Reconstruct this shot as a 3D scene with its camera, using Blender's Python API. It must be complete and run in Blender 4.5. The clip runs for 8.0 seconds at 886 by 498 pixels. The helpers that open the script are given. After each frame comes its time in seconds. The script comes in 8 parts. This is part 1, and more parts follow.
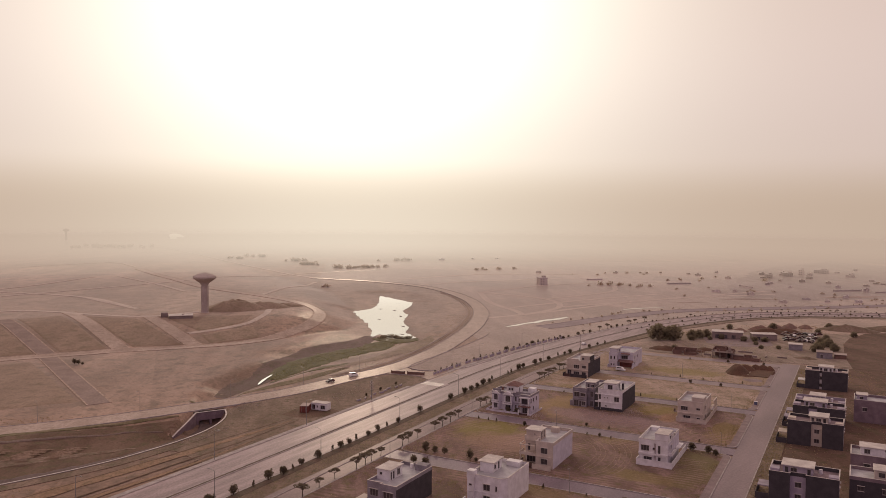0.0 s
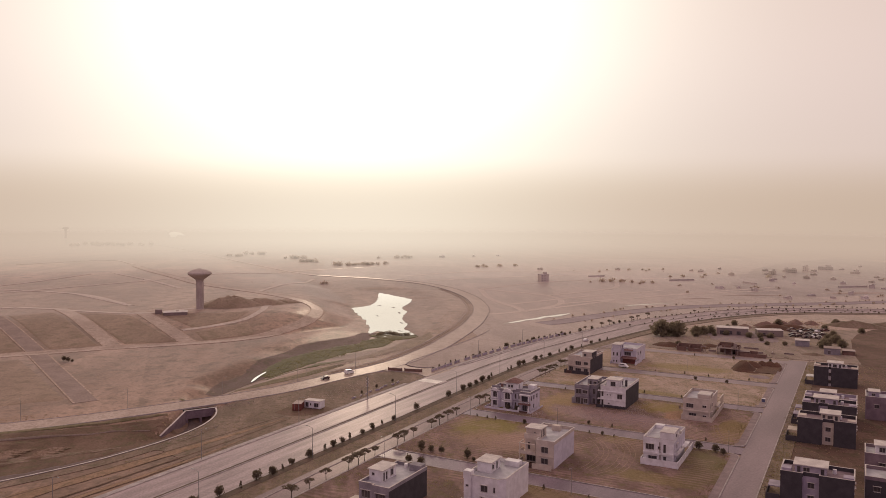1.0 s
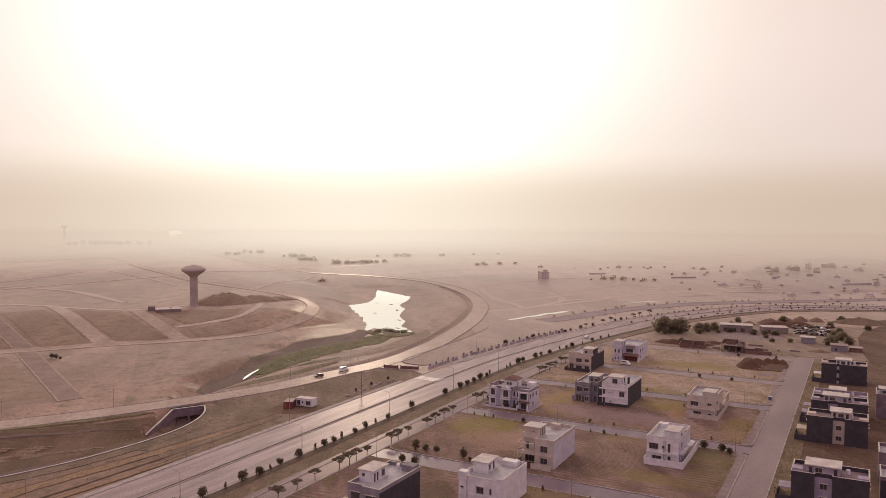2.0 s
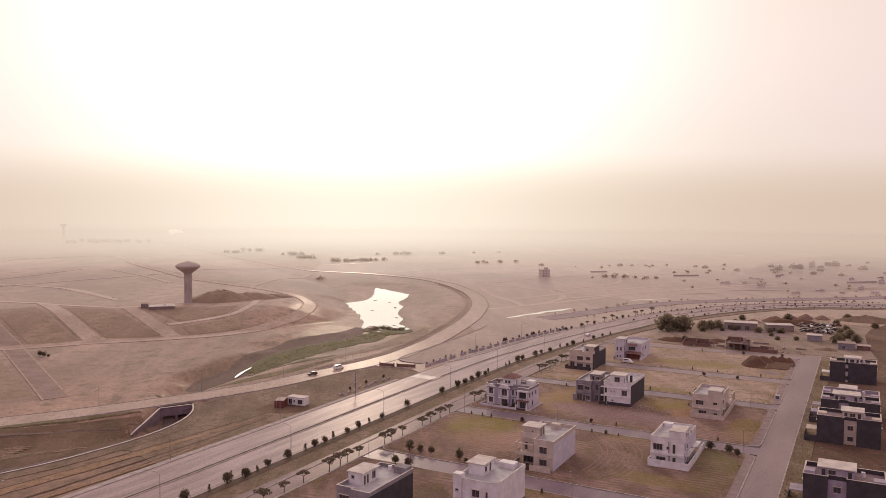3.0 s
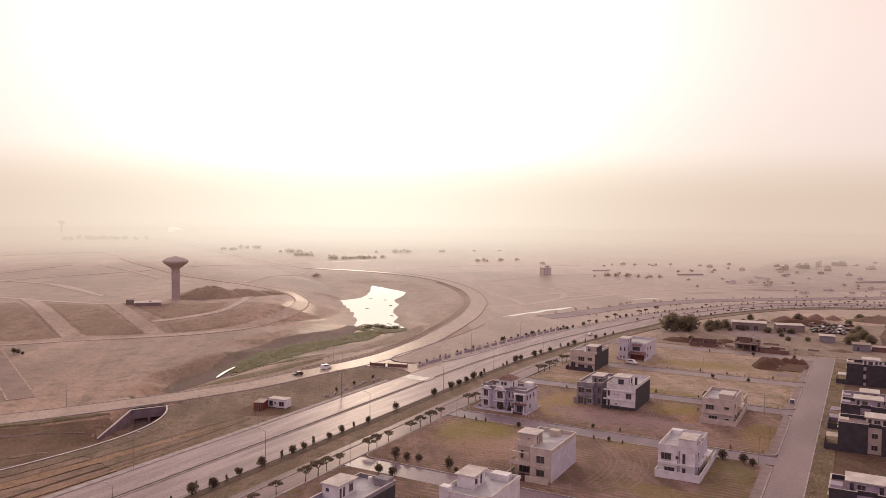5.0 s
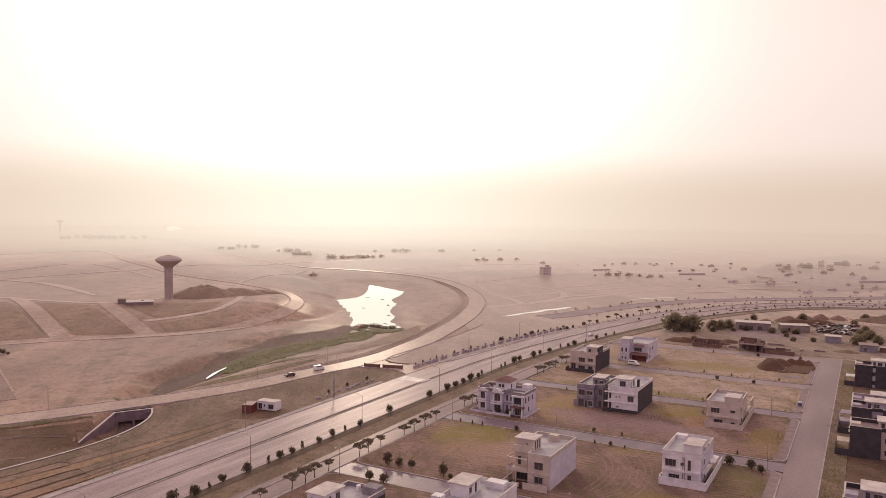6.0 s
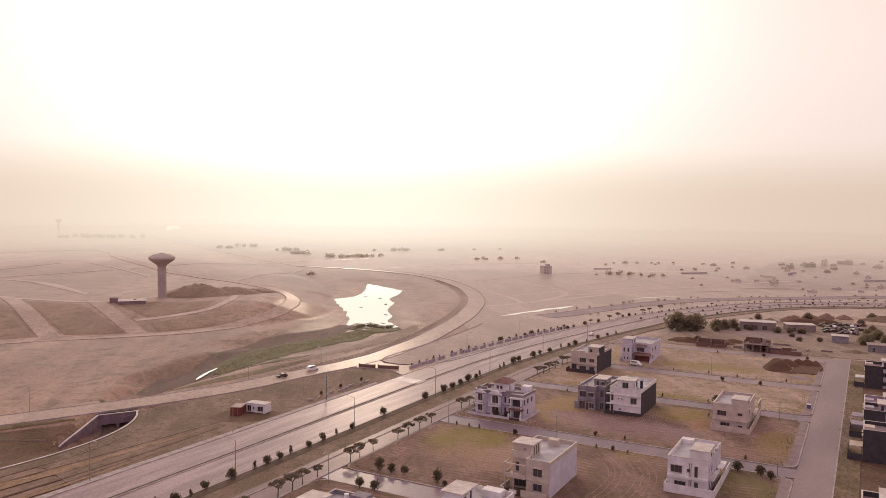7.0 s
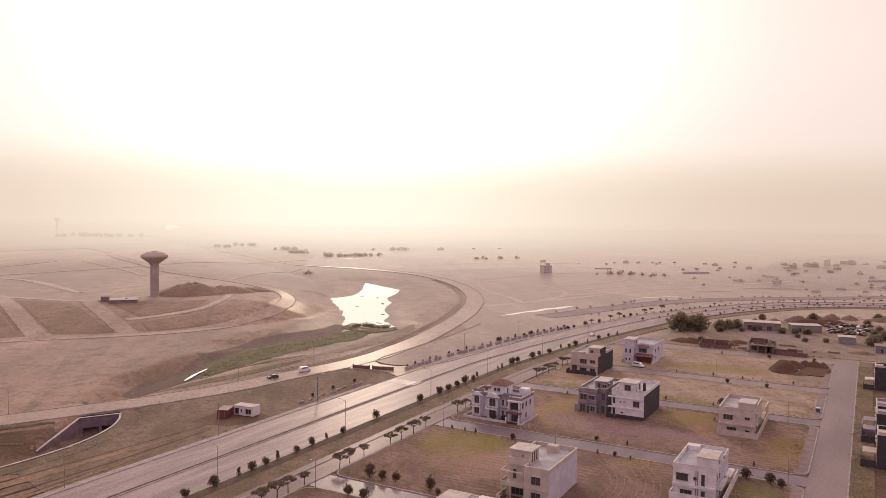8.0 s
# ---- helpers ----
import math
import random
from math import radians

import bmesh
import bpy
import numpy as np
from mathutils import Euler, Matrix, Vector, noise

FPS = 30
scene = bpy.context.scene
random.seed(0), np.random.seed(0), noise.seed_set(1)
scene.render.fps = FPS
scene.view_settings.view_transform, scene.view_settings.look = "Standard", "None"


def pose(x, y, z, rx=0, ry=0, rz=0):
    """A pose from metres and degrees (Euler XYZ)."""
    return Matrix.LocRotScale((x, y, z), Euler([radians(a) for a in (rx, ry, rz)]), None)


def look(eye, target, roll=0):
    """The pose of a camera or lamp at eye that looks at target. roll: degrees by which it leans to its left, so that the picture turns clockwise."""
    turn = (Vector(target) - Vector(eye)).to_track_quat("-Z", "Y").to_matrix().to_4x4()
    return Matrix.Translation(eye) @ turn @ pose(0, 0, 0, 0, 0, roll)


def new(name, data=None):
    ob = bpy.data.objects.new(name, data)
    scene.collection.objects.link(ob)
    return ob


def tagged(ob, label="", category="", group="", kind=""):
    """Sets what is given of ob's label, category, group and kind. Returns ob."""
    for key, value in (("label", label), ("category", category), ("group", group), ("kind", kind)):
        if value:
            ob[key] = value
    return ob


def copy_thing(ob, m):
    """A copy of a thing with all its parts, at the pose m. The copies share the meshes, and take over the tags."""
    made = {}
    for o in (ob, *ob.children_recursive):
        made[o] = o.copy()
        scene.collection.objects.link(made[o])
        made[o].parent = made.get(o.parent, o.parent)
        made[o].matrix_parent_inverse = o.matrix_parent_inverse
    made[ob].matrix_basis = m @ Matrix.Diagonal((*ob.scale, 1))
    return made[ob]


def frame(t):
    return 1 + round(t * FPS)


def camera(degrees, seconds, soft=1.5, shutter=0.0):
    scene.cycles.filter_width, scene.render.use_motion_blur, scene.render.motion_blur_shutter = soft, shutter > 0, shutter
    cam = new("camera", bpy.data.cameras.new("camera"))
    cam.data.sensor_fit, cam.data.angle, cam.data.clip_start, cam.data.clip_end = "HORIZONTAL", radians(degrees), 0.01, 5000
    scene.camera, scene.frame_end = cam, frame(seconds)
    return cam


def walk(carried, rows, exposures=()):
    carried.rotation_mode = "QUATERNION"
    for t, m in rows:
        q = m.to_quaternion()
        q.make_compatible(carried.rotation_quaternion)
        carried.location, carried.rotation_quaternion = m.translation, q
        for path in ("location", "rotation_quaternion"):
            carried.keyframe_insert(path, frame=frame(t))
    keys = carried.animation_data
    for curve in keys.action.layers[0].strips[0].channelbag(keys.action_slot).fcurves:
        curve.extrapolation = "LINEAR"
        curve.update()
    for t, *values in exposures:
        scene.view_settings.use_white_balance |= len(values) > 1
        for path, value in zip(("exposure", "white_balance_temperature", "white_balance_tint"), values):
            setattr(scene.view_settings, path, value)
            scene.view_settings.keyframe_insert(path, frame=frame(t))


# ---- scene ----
# ---------------------------------------------------------------- camera
cam = camera(60.0, 8.0, 0.8)
PATH = [
    (0, (1.468, -3.456, 79.944), (1.749, -1.478, 79.854), 0.4),
    (0.5, (3.012, 1.309, 78.647), (3.291, 3.288, 78.555), 0.3),
    (1, (4.561, 6.022, 77.165), (4.838, 8.0, 77.071), 0.3),
    (1.5, (6.109, 10.685, 75.643), (6.385, 12.663, 75.548), 0.3),
    (3, (10.703, 24.418, 71.649), (10.975, 26.397, 71.552), 0.3),
    (3.5, (12.206, 28.925, 70.61), (12.477, 30.904, 70.512), 0.4),
    (4, (13.691, 33.404, 69.707), (13.961, 35.384, 69.609), 0.4),
    (4.5, (15.158, 37.861, 68.91), (15.426, 39.841, 68.812), 0.5),
    (6, (19.445, 51.153, 66.792), (19.711, 53.133, 66.694), 0.6),
    (6.5, (20.842, 55.577, 66.079), (21.106, 57.557, 65.98), 0.6),
    (7, (22.226, 60.01, 65.345), (22.49, 61.99, 65.246), 0.6),
    (7.5, (23.601, 64.456, 64.616), (23.865, 66.436, 64.517), 0.7),
    (8, (24.973, 68.925, 63.945), (25.236, 70.905, 63.846), 0.7),
]
EXPO = [(0.0, -0.46, 6750, 11), (1.0, -0.34, 6650, 10.5), (3.0, -0.08, 6500, 10), (4.5, -0.02, 6500, 10), (8.0, 0.02, 6500, 10)]
walk(cam, [(t, look(eye, target, roll)) for t, eye, target, roll in PATH], EXPO)

# ---------------------------------------------------------------- sky, sun
SUN_EL, SUN_AZ = radians(18.5), radians(1.6)          # azimuth from +y towards +x
SUN_DIR = Vector((math.sin(SUN_AZ) * math.cos(SUN_EL), math.cos(SUN_AZ) * math.cos(SUN_EL), math.sin(SUN_EL)))


def make_world():
    world = bpy.data.worlds.new("hazy_sky")
    scene.world = world
    world.use_nodes = True
    nt = world.node_tree
    nt.nodes.clear()
    add = nt.nodes.new

    def math_node(op, a, b):
        n = add("ShaderNodeMath")
        n.operation = op
        for i, q in enumerate((a, b)):
            if isinstance(q, float):
                n.inputs[i].default_value = q
            else:
                nt.links.new(q, n.inputs[i])
        return n.outputs[0]

    out = add("ShaderNodeOutputWorld")
    sky = add("ShaderNodeTexSky")
    sky.sky_type = "NISHITA"
    sky.sun_disc = False
    sky.sun_elevation, sky.sun_rotation = SUN_EL, -SUN_AZ
    sky.air_density, sky.dust_density, sky.ozone_density = 0.6, 0.3, 2.0
    bg = add("ShaderNodeBackground")
    nt.links.new(sky.outputs[0], bg.inputs["Color"])
    # light scattered by the dust: an aureole round the sun over an even pale layer, thicker and dimmer towards the horizon
    tc = add("ShaderNodeTexCoord")
    dot, sep = add("ShaderNodeVectorMath"), add("ShaderNodeSeparateXYZ")
    dot.operation = "DOT_PRODUCT"
    dot.inputs[1].default_value = SUN_DIR
    nt.links.new(tc.outputs["Generated"], dot.inputs[0])
    nt.links.new(tc.outputs["Generated"], sep.inputs[0])
    near = math_node("MULTIPLY_ADD", dot.outputs["Value"], 0.5)
    near.node.inputs[2].default_value = 0.5
    low = add("ShaderNodeMapRange")
    low.interpolation_type = "SMOOTHSTEP"
    low.inputs["From Min"].default_value, low.inputs["From Max"].default_value = -0.02, 0.21
    low.inputs["To Min"].default_value, low.inputs["To Max"].default_value = 0.85, 1.0
    nt.links.new(sep.outputs["Z"], low.inputs["Value"])
    nt.links.new(math_node("MULTIPLY", math_node("POWER", low.outputs[0], 3.0), 0.022), bg.inputs["Strength"])
    last = bg
    for power, colour in AUREOLE:
        p = math_node("MULTIPLY", math_node("POWER", near, power), low.outputs[0])
        b = add("ShaderNodeBackground")
        b.inputs["Color"].default_value = (*colour, 1)
        nt.links.new(p, b.inputs["Strength"])
        a = add("ShaderNodeAddShader")
        nt.links.new(last.outputs[0], a.inputs[0])
        nt.links.new(b.outputs[0], a.inputs[1])
        last = a
    far_side = math_node("MULTIPLY_ADD", dot.outputs["Value"], -0.5)
    far_side.node.inputs[2].default_value = 0.5
    b, a = add("ShaderNodeBackground"), add("ShaderNodeAddShader")
    b.inputs["Color"].default_value = (*ANTISOLAR, 1)
    nt.links.new(far_side, b.inputs["Strength"])
    nt.links.new(last.outputs[0], a.inputs[0])
    nt.links.new(b.outputs[0], a.inputs[1])
    nt.links.new(a.outputs[0], out.inputs["Surface"])


AUREOLE = ((42.0, (1.3, 1.40, 1.20)), (0.5, (0.92, 0.71, 0.565)))
ANTISOLAR = (0.40, 0.235, 0.46)          # lilac light of the sky opposite the low sun
make_world()
sun_data = bpy.data.lights.new("sun", "SUN")
sun_data.energy, sun_data.angle, sun_data.color = 0.75, radians(5.0), (1.0, 0.83, 0.64)
sun = new("sun", sun_data)
sun.matrix_world = look(SUN_DIR * 400, (0, 0, 0))

# ---------------------------------------------------------------- materials


def material(name, colour, rough=0.85, other=None, scale=0.3, fine=6.0, bump=0.2, spread=0.18, metal=0.0, spec=0.3, per_object=0.0, furrow=None, streak=None):
    """Two-scale procedural surface: broad stains towards `other`, fine grain in value and relief."""
    m = bpy.data.materials.new(name)
    m.use_nodes = True
    nt = m.node_tree
    p = nt.nodes["Principled BSDF"]
    p.inputs["Roughness"].default_value, p.inputs["Metallic"].default_value = rough, metal
    p.inputs["Specular IOR Level"].default_value = spec
    pos = nt.nodes.new("ShaderNodeNewGeometry")
    n1, n2 = nt.nodes.new("ShaderNodeTexNoise"), nt.nodes.new("ShaderNodeTexNoise")
    n1.inputs["Scale"].default_value, n2.inputs["Scale"].default_value = scale, fine
    n1.inputs["Detail"].default_value, n2.inputs["Detail"].default_value = 6.0, 3.0
    for n in (n1, n2):
        nt.links.new(pos.outputs["Position"], n.inputs["Vector"])
    if streak:
        mp = nt.nodes.new("ShaderNodeMapping")
        mp.vector_type = "TEXTURE"
        mp.inputs["Rotation"].default_value, mp.inputs["Scale"].default_value = (0, 0, streak[0]), (streak[1], 1, 1)
        nt.links.new(pos.outputs["Position"], mp.inputs["Vector"])
        nt.links.new(mp.outputs[0], n1.inputs["Vector"])
    other = other or tuple(c * 0.7 for c in colour)
    r = nt.nodes.new("ShaderNodeValToRGB")
    r.color_ramp.elements[0].position, r.color_ramp.elements[1].position = 0.38, 0.66
    r.color_ramp.elements[0].color, r.color_ramp.elements[1].color = (*other, 1), (*colour, 1)
    nt.links.new(n1.outputs["Fac"], r.inputs["Fac"])
    v = nt.nodes.new("ShaderNodeHueSaturation")
    nt.links.new(r.outputs["Color"], v.inputs["Color"])
    mr = nt.nodes.new("ShaderNodeMapRange")
    mr.inputs["From Min"].default_value, mr.inputs["From Max"].default_value = 0.25, 0.75
    mr.inputs["To Min"].default_value, mr.inputs["To Max"].default_value = 1 - spread, 1 + spread
    nt.links.new(n2.outputs["Fac"], mr.inputs["Value"])
    value = mr.outputs[0]
    if per_object:
        oi = nt.nodes.new("ShaderNodeObjectInfo")
        mo = nt.nodes.new("ShaderNodeMapRange")
        mo.inputs["To Min"].default_value, mo.inputs["To Max"].default_value = 1 - per_object, 1 + per_object
        nt.links.new(oi.outputs["Random"], mo.inputs["Value"])
        mu = nt.nodes.new("ShaderNodeMath")
        mu.operation = "MULTIPLY"
        nt.links.new(value, mu.inputs[0])
        nt.links.new(mo.outputs[0], mu.inputs[1])
        value = mu.outputs[0]
    if furrow:
        turn, size, depth = furrow
        mp, wv = nt.nodes.new("ShaderNodeMapping"), nt.nodes.new("ShaderNodeTexWave")
        mp.inputs["Rotation"].default_value = (0, 0, turn)
        wv.inputs["Scale"].default_value, wv.inputs["Distortion"].default_value = size, 16.0
        wv.inputs["Detail"].default_value, wv.inputs["Detail Scale"].default_value = 3.0, 0.5
        nt.links.new(pos.outputs["Position"], mp.inputs["Vector"])
        nt.links.new(mp.outputs[0], wv.inputs["Vector"])
        mw = nt.nodes.new("ShaderNodeMapRange")
        mw.inputs["To Min"].default_value, mw.inputs["To Max"].default_value = 1 - depth, 1 + depth
        nt.links.new(wv.outputs["Fac"], mw.inputs["Value"])
        mu = nt.nodes.new("ShaderNodeMath")
        mu.operation = "MULTIPLY"
        nt.links.new(value, mu.inputs[0])
        nt.links.new(mw.outputs[0], mu.inputs[1])
        value = mu.outputs[0]
    nt.links.new(value, v.inputs["Value"])
    nt.links.new(v.outputs["Color"], p.inputs["Base Color"])
    if bump:
        b = nt.nodes.new("ShaderNodeBump")
        b.inputs["Strength"].default_value, b.inputs["Distance"].default_value = bump, 0.05
        nt.links.new(n2.outputs["Fac"], b.inputs["Height"])
        nt.links.new(b.outputs[0], p.inputs["Normal"])
    return m


def dusty(m, gain, power, rough=0.26, tint=(1.0, 0.95, 0.91)):
    """Adds a grazing-angle gloss: shine on worn roads and water, a stand-in for haze on far ground. Layer Weight drives
    the gloss alone.
    """
    nt = m.node_tree
    p, out = nt.nodes["Principled BSDF"], nt.nodes["Material Output"]
    lw = nt.nodes.new("ShaderNodeLayerWeight")
    lw.inputs["Blend"].default_value = 0.5
    po, mu = nt.nodes.new("ShaderNodeMath"), nt.nodes.new("ShaderNodeMath")
    po.operation, mu.operation = "POWER", "MULTIPLY"
    po.inputs[1].default_value, mu.inputs[1].default_value = power, gain
    g = nt.nodes.new("ShaderNodeBsdfGlossy")
    g.distribution = "BECKMANN"
    g.inputs["Color"].default_value, g.inputs["Roughness"].default_value = (*tint, 1), rough
    mix = nt.nodes.new("ShaderNodeMixShader")
    nt.links.new(lw.outputs["Facing"], po.inputs[0])
    nt.links.new(po.outputs[0], mu.inputs[0])
    nt.links.new(mu.outputs[0], mix.inputs["Fac"])
    nt.links.new(p.outputs[0], mix.inputs[1])
    nt.links.new(g.outputs[0], mix.inputs[2])
    nt.links.new(mix.outputs[0], out.inputs["Surface"])
    return m


def translucent(m, share, tint):
    """Thin leaves: part of the light that falls on one side comes out of the other."""
    nt = m.node_tree
    p, out = nt.nodes["Principled BSDF"], nt.nodes["Material Output"]
    t, mix = nt.nodes.new("ShaderNodeBsdfTranslucent"), nt.nodes.new("ShaderNodeMixShader")
    t.inputs["Color"].default_value = (*tint, 1)
    mix.inputs["Fac"].default_value = share
    nt.links.new(p.outputs[0], mix.inputs[1])
    nt.links.new(t.outputs[0], mix.inputs[2])
    nt.links.new(mix.outputs[0], out.inputs["Surface"])
    return m


GRID = radians(53.4)
UX, UY = math.sin(GRID), -math.cos(GRID)          # along the cross streets
VX, VY = math.cos(GRID), math.sin(GRID)           # along the main road
ORIGIN = (140.3, 242.6)
GRID_TURN = math.degrees(math.atan2(UY, UX))
M = {}


def soil_material(name, dark, mid, light, scrubby, k=1.0, turn=radians(12), sheen=0.25, patches=(), ruts=0.0, cells=0.0):
    """Dry ground: broad soil drifts, streaks, scrubby patches, fine clods, and a dust sheen that pales far ground like
    haze. k: how much finer than the open plain.
    """
    m = bpy.data.materials.new(name)
    m.use_nodes = True
    nt = m.node_tree
    p = nt.nodes["Principled BSDF"]
    p.inputs["Roughness"].default_value, p.inputs["Specular IOR Level"].default_value = 0.95, 0.2
    p.inputs["Sheen Weight"].default_value, p.inputs["Sheen Roughness"].default_value = sheen, 0.22
    p.inputs["Sheen Tint"].default_value = (1.0, 0.90, 0.83, 1)
    pos = nt.nodes.new("ShaderNodeNewGeometry")

    def field(scale, detail, stretch=(1, 1, 1), turn=0.0, lo=0.35, hi=0.65):
        mp, n, r = nt.nodes.new("ShaderNodeMapping"), nt.nodes.new("ShaderNodeTexNoise"), nt.nodes.new("ShaderNodeMapRange")
        mp.inputs["Scale"].default_value, mp.inputs["Rotation"].default_value = stretch, (0, 0, turn)
        n.inputs["Scale"].default_value, n.inputs["Detail"].default_value, n.inputs["Roughness"].default_value = scale, detail, 0.6
        r.inputs["From Min"].default_value, r.inputs["From Max"].default_value = lo, hi
        nt.links.new(pos.outputs["Position"], mp.inputs["Vector"])
        nt.links.new(mp.outputs[0], n.inputs["Vector"])
        nt.links.new(n.outputs["Fac"], r.inputs["Value"])
        return r.outputs[0], n.outputs["Fac"]

    def blend(fac, a, b):
        x = nt.nodes.new("ShaderNodeMix")
        x.data_type = "RGBA"
        nt.links.new(fac, x.inputs["Factor"])
        for sock, q in ((x.inputs[6], a), (x.inputs[7], b)):
            if isinstance(q, tuple):
                sock.default_value = (*q, 1)
            else:
                nt.links.new(q, sock)
        return x.outputs[2]

    broad, _ = field(0.012 * k, 5)
    streak, _ = field(0.03 * k, 6, (1.0, 0.22, 1.0), turn, 0.42, 0.66)
    patch, _ = field(0.09 * k, 6, lo=0.50, hi=0.68)
    fine, clod = field(0.7 * min(k, 2.0), 4, lo=0.3, hi=0.7)
    c = blend(broad, dark, mid)
    c = blend(streak, c, light)
    c = blend(patch, c, scrubby)
    tuft, _ = field(0.33 * min(k, 2.5), 7, (1.0, 0.6, 1.0), turn, 0.52, 0.62)
    thin = nt.nodes.new("ShaderNodeMath")
    thin.operation = "MULTIPLY"
    thin.inputs[1].default_value = 0.42
    nt.links.new(tuft, thin.inputs[0])
    c = blend(thin.outputs[0], c, tuple(0.78 * q for q in scrubby))
    if cells:
        # old field boundaries: large plots of slightly different tone
        mp, vo, sp, mc, hs = (nt.nodes.new(n) for n in ("ShaderNodeMapping", "ShaderNodeTexVoronoi", "ShaderNodeSeparateColor", "ShaderNodeMapRange", "ShaderNodeHueSaturation"))
        mp.inputs["Scale"].default_value, mp.inputs["Rotation"].default_value = (1.0, 0.45, 0.0), (0, 0, radians(-25))
        vo.inputs["Scale"].default_value = cells
        mc.inputs["To Min"].default_value, mc.inputs["To Max"].default_value = 0.84, 1.14
        nt.links.new(pos.outputs["Position"], mp.inputs["Vector"])
        nt.links.new(mp.outputs[0], vo.inputs["Vector"])
        nt.links.new(vo.outputs["Color"], sp.inputs["Color"])
        nt.links.new(sp.outputs[0], mc.inputs["Value"])
        nt.links.new(mc.outputs[0], hs.inputs["Value"])
        nt.links.new(c, hs.inputs["Color"])
        c = hs.outputs["Color"]
    if patches or ruts:
        # places in the housing grid: ragged-edged patches of weeds or dust, and lines left by graders
        uv = nt.nodes.new("ShaderNodeCombineXYZ")
        for k2, (ex, ey) in enumerate(((UX, UY), (VX, VY))):
            d, o = nt.nodes.new("ShaderNodeVectorMath"), nt.nodes.new("ShaderNodeMath")
            d.operation, o.operation = "DOT_PRODUCT", "SUBTRACT"
            d.inputs[1].default_value = (ex, ey, 0)
            o.inputs[1].default_value = ORIGIN[0] * ex + ORIGIN[1] * ey
            nt.links.new(pos.outputs["Position"], d.inputs[0])
            nt.links.new(d.outputs["Value"], o.inputs[0])
            nt.links.new(o.outputs[0], uv.inputs[k2])
        for u, v, ru, rv, colour in patches:
            mp, ln, ad, mr = nt.nodes.new("ShaderNodeMapping"), nt.nodes.new("ShaderNodeVectorMath"), nt.nodes.new("ShaderNodeMath"), nt.nodes.new("ShaderNodeMapRange")
            mp.inputs["Location"].default_value, mp.inputs["Scale"].default_value = (-u / ru, -v / rv, 0), (1 / ru, 1 / rv, 0)
            ln.operation, ad.operation = "LENGTH", "MULTIPLY_ADD"
            nt.links.new(uv.outputs[0], mp.inputs["Vector"])
            nt.links.new(mp.outputs[0], ln.inputs[0])
            _, ragged = field(0.22, 7)
            nt.links.new(ragged, ad.inputs[0])
            ad.inputs[1].default_value = 1.5
            nt.links.new(ln.outputs["Value"], ad.inputs[2])
            mr.inputs["From Min"].default_value, mr.inputs["From Max"].default_value = 1.95, 1.45
            mr.inputs["To Max"].default_value = 0.85
            nt.links.new(ad.outputs[0], mr.inputs["Value"])
            c = blend(mr.outputs[0], c, colour)
        wave, mask, mul = nt.nodes.new("ShaderNodeTexWave"), field(0.05, 3, lo=0.48, hi=0.6)[0], nt.nodes.new("ShaderNodeMath")
        wave.wave_type, wave.bands_direction = "BANDS", "Y"
        wave.inputs["Scale"].default_value, wave.inputs["Distortion"].default_value = 0.16, 9.0
        wave.inputs["Detail"].default_value, wave.inputs["Detail Scale"].default_value = 4.0, 0.35
        nt.links.new(uv.outputs[0], wave.inputs["Vector"])
        mul.operation = "MULTIPLY"
        nt.links.new(wave.outputs["Fac"], mul.inputs[0])
        nt.links.new(mask, mul.inputs[1])
        amount = nt.nodes.new("ShaderNodeMath")
        amount.operation = "MULTIPLY"
        amount.inputs[1].default_value = ruts
        nt.links.new(mul.outputs[0], amount.inputs[0])
        c = blend(amount.outputs[0], c, tuple(min(0.6, 1.25 * q) for q in light))
    v, mr = nt.nodes.new("ShaderNodeHueSaturation"), nt.nodes.new("ShaderNodeMapRange")
    mr.inputs["To Min"].default_value, mr.inputs["To Max"].default_value = 0.80, 1.16
    nt.links.new(fine, mr.inputs["Value"])
    nt.links.new(mr.outputs[0], v.inputs["Value"])
    nt.links.new(c, v.inputs["Color"])
    nt.links.new(v.outputs["Color"], p.inputs["Base Color"])
    b = nt.nodes.new("ShaderNodeBump")
    b.inputs["Strength"].default_value, b.inputs["Distance"].default_value = 0.6, 0.12
    nt.links.new(clod, b.inputs["Height"])
    nt.links.new(b.outputs[0], p.inputs["Normal"])
    return m


M["ground"] = dusty(soil_material("dry_plain", (0.17, 0.114, 0.083), (0.262, 0.172, 0.125), (0.355, 0.24, 0.18), (0.142, 0.102, 0.069), sheen=0.75, cells=0.012), 0.45, 17.0, 0.22)
M["asphalt"] = dusty(material("worn_asphalt", (0.352, 0.264, 0.266), 0.7, (0.232, 0.172, 0.174), 0.35, 1.6, 0.15, 0.22, streak=(GRID, 9.0)), 0.13, 6.5, 0.31, (1.0, 0.92, 0.88))
M["dusty_street"] = dusty(material("dust_blown_asphalt", (0.255, 0.192, 0.196), 0.8, (0.2, 0.151, 0.158), 0.1, 1.6, 0.15, 0.16, streak=(GRID, 4.0)), 0.22, 6.0, 0.32)
M["street"] = dusty(material("street_asphalt", (0.218, 0.162, 0.19), 0.75, (0.158, 0.117, 0.14), 0.12, 1.8, 0.15, 0.2, streak=(GRID, 4.0)), 0.22, 6.5, 0.29)
M["track"] = dusty(soil_material("dirt_road", (0.315, 0.236, 0.188), (0.38, 0.288, 0.232), (0.43, 0.33, 0.27), (0.27, 0.2, 0.158), 3.0, sheen=0.5), 0.22, 14.0, 0.3)
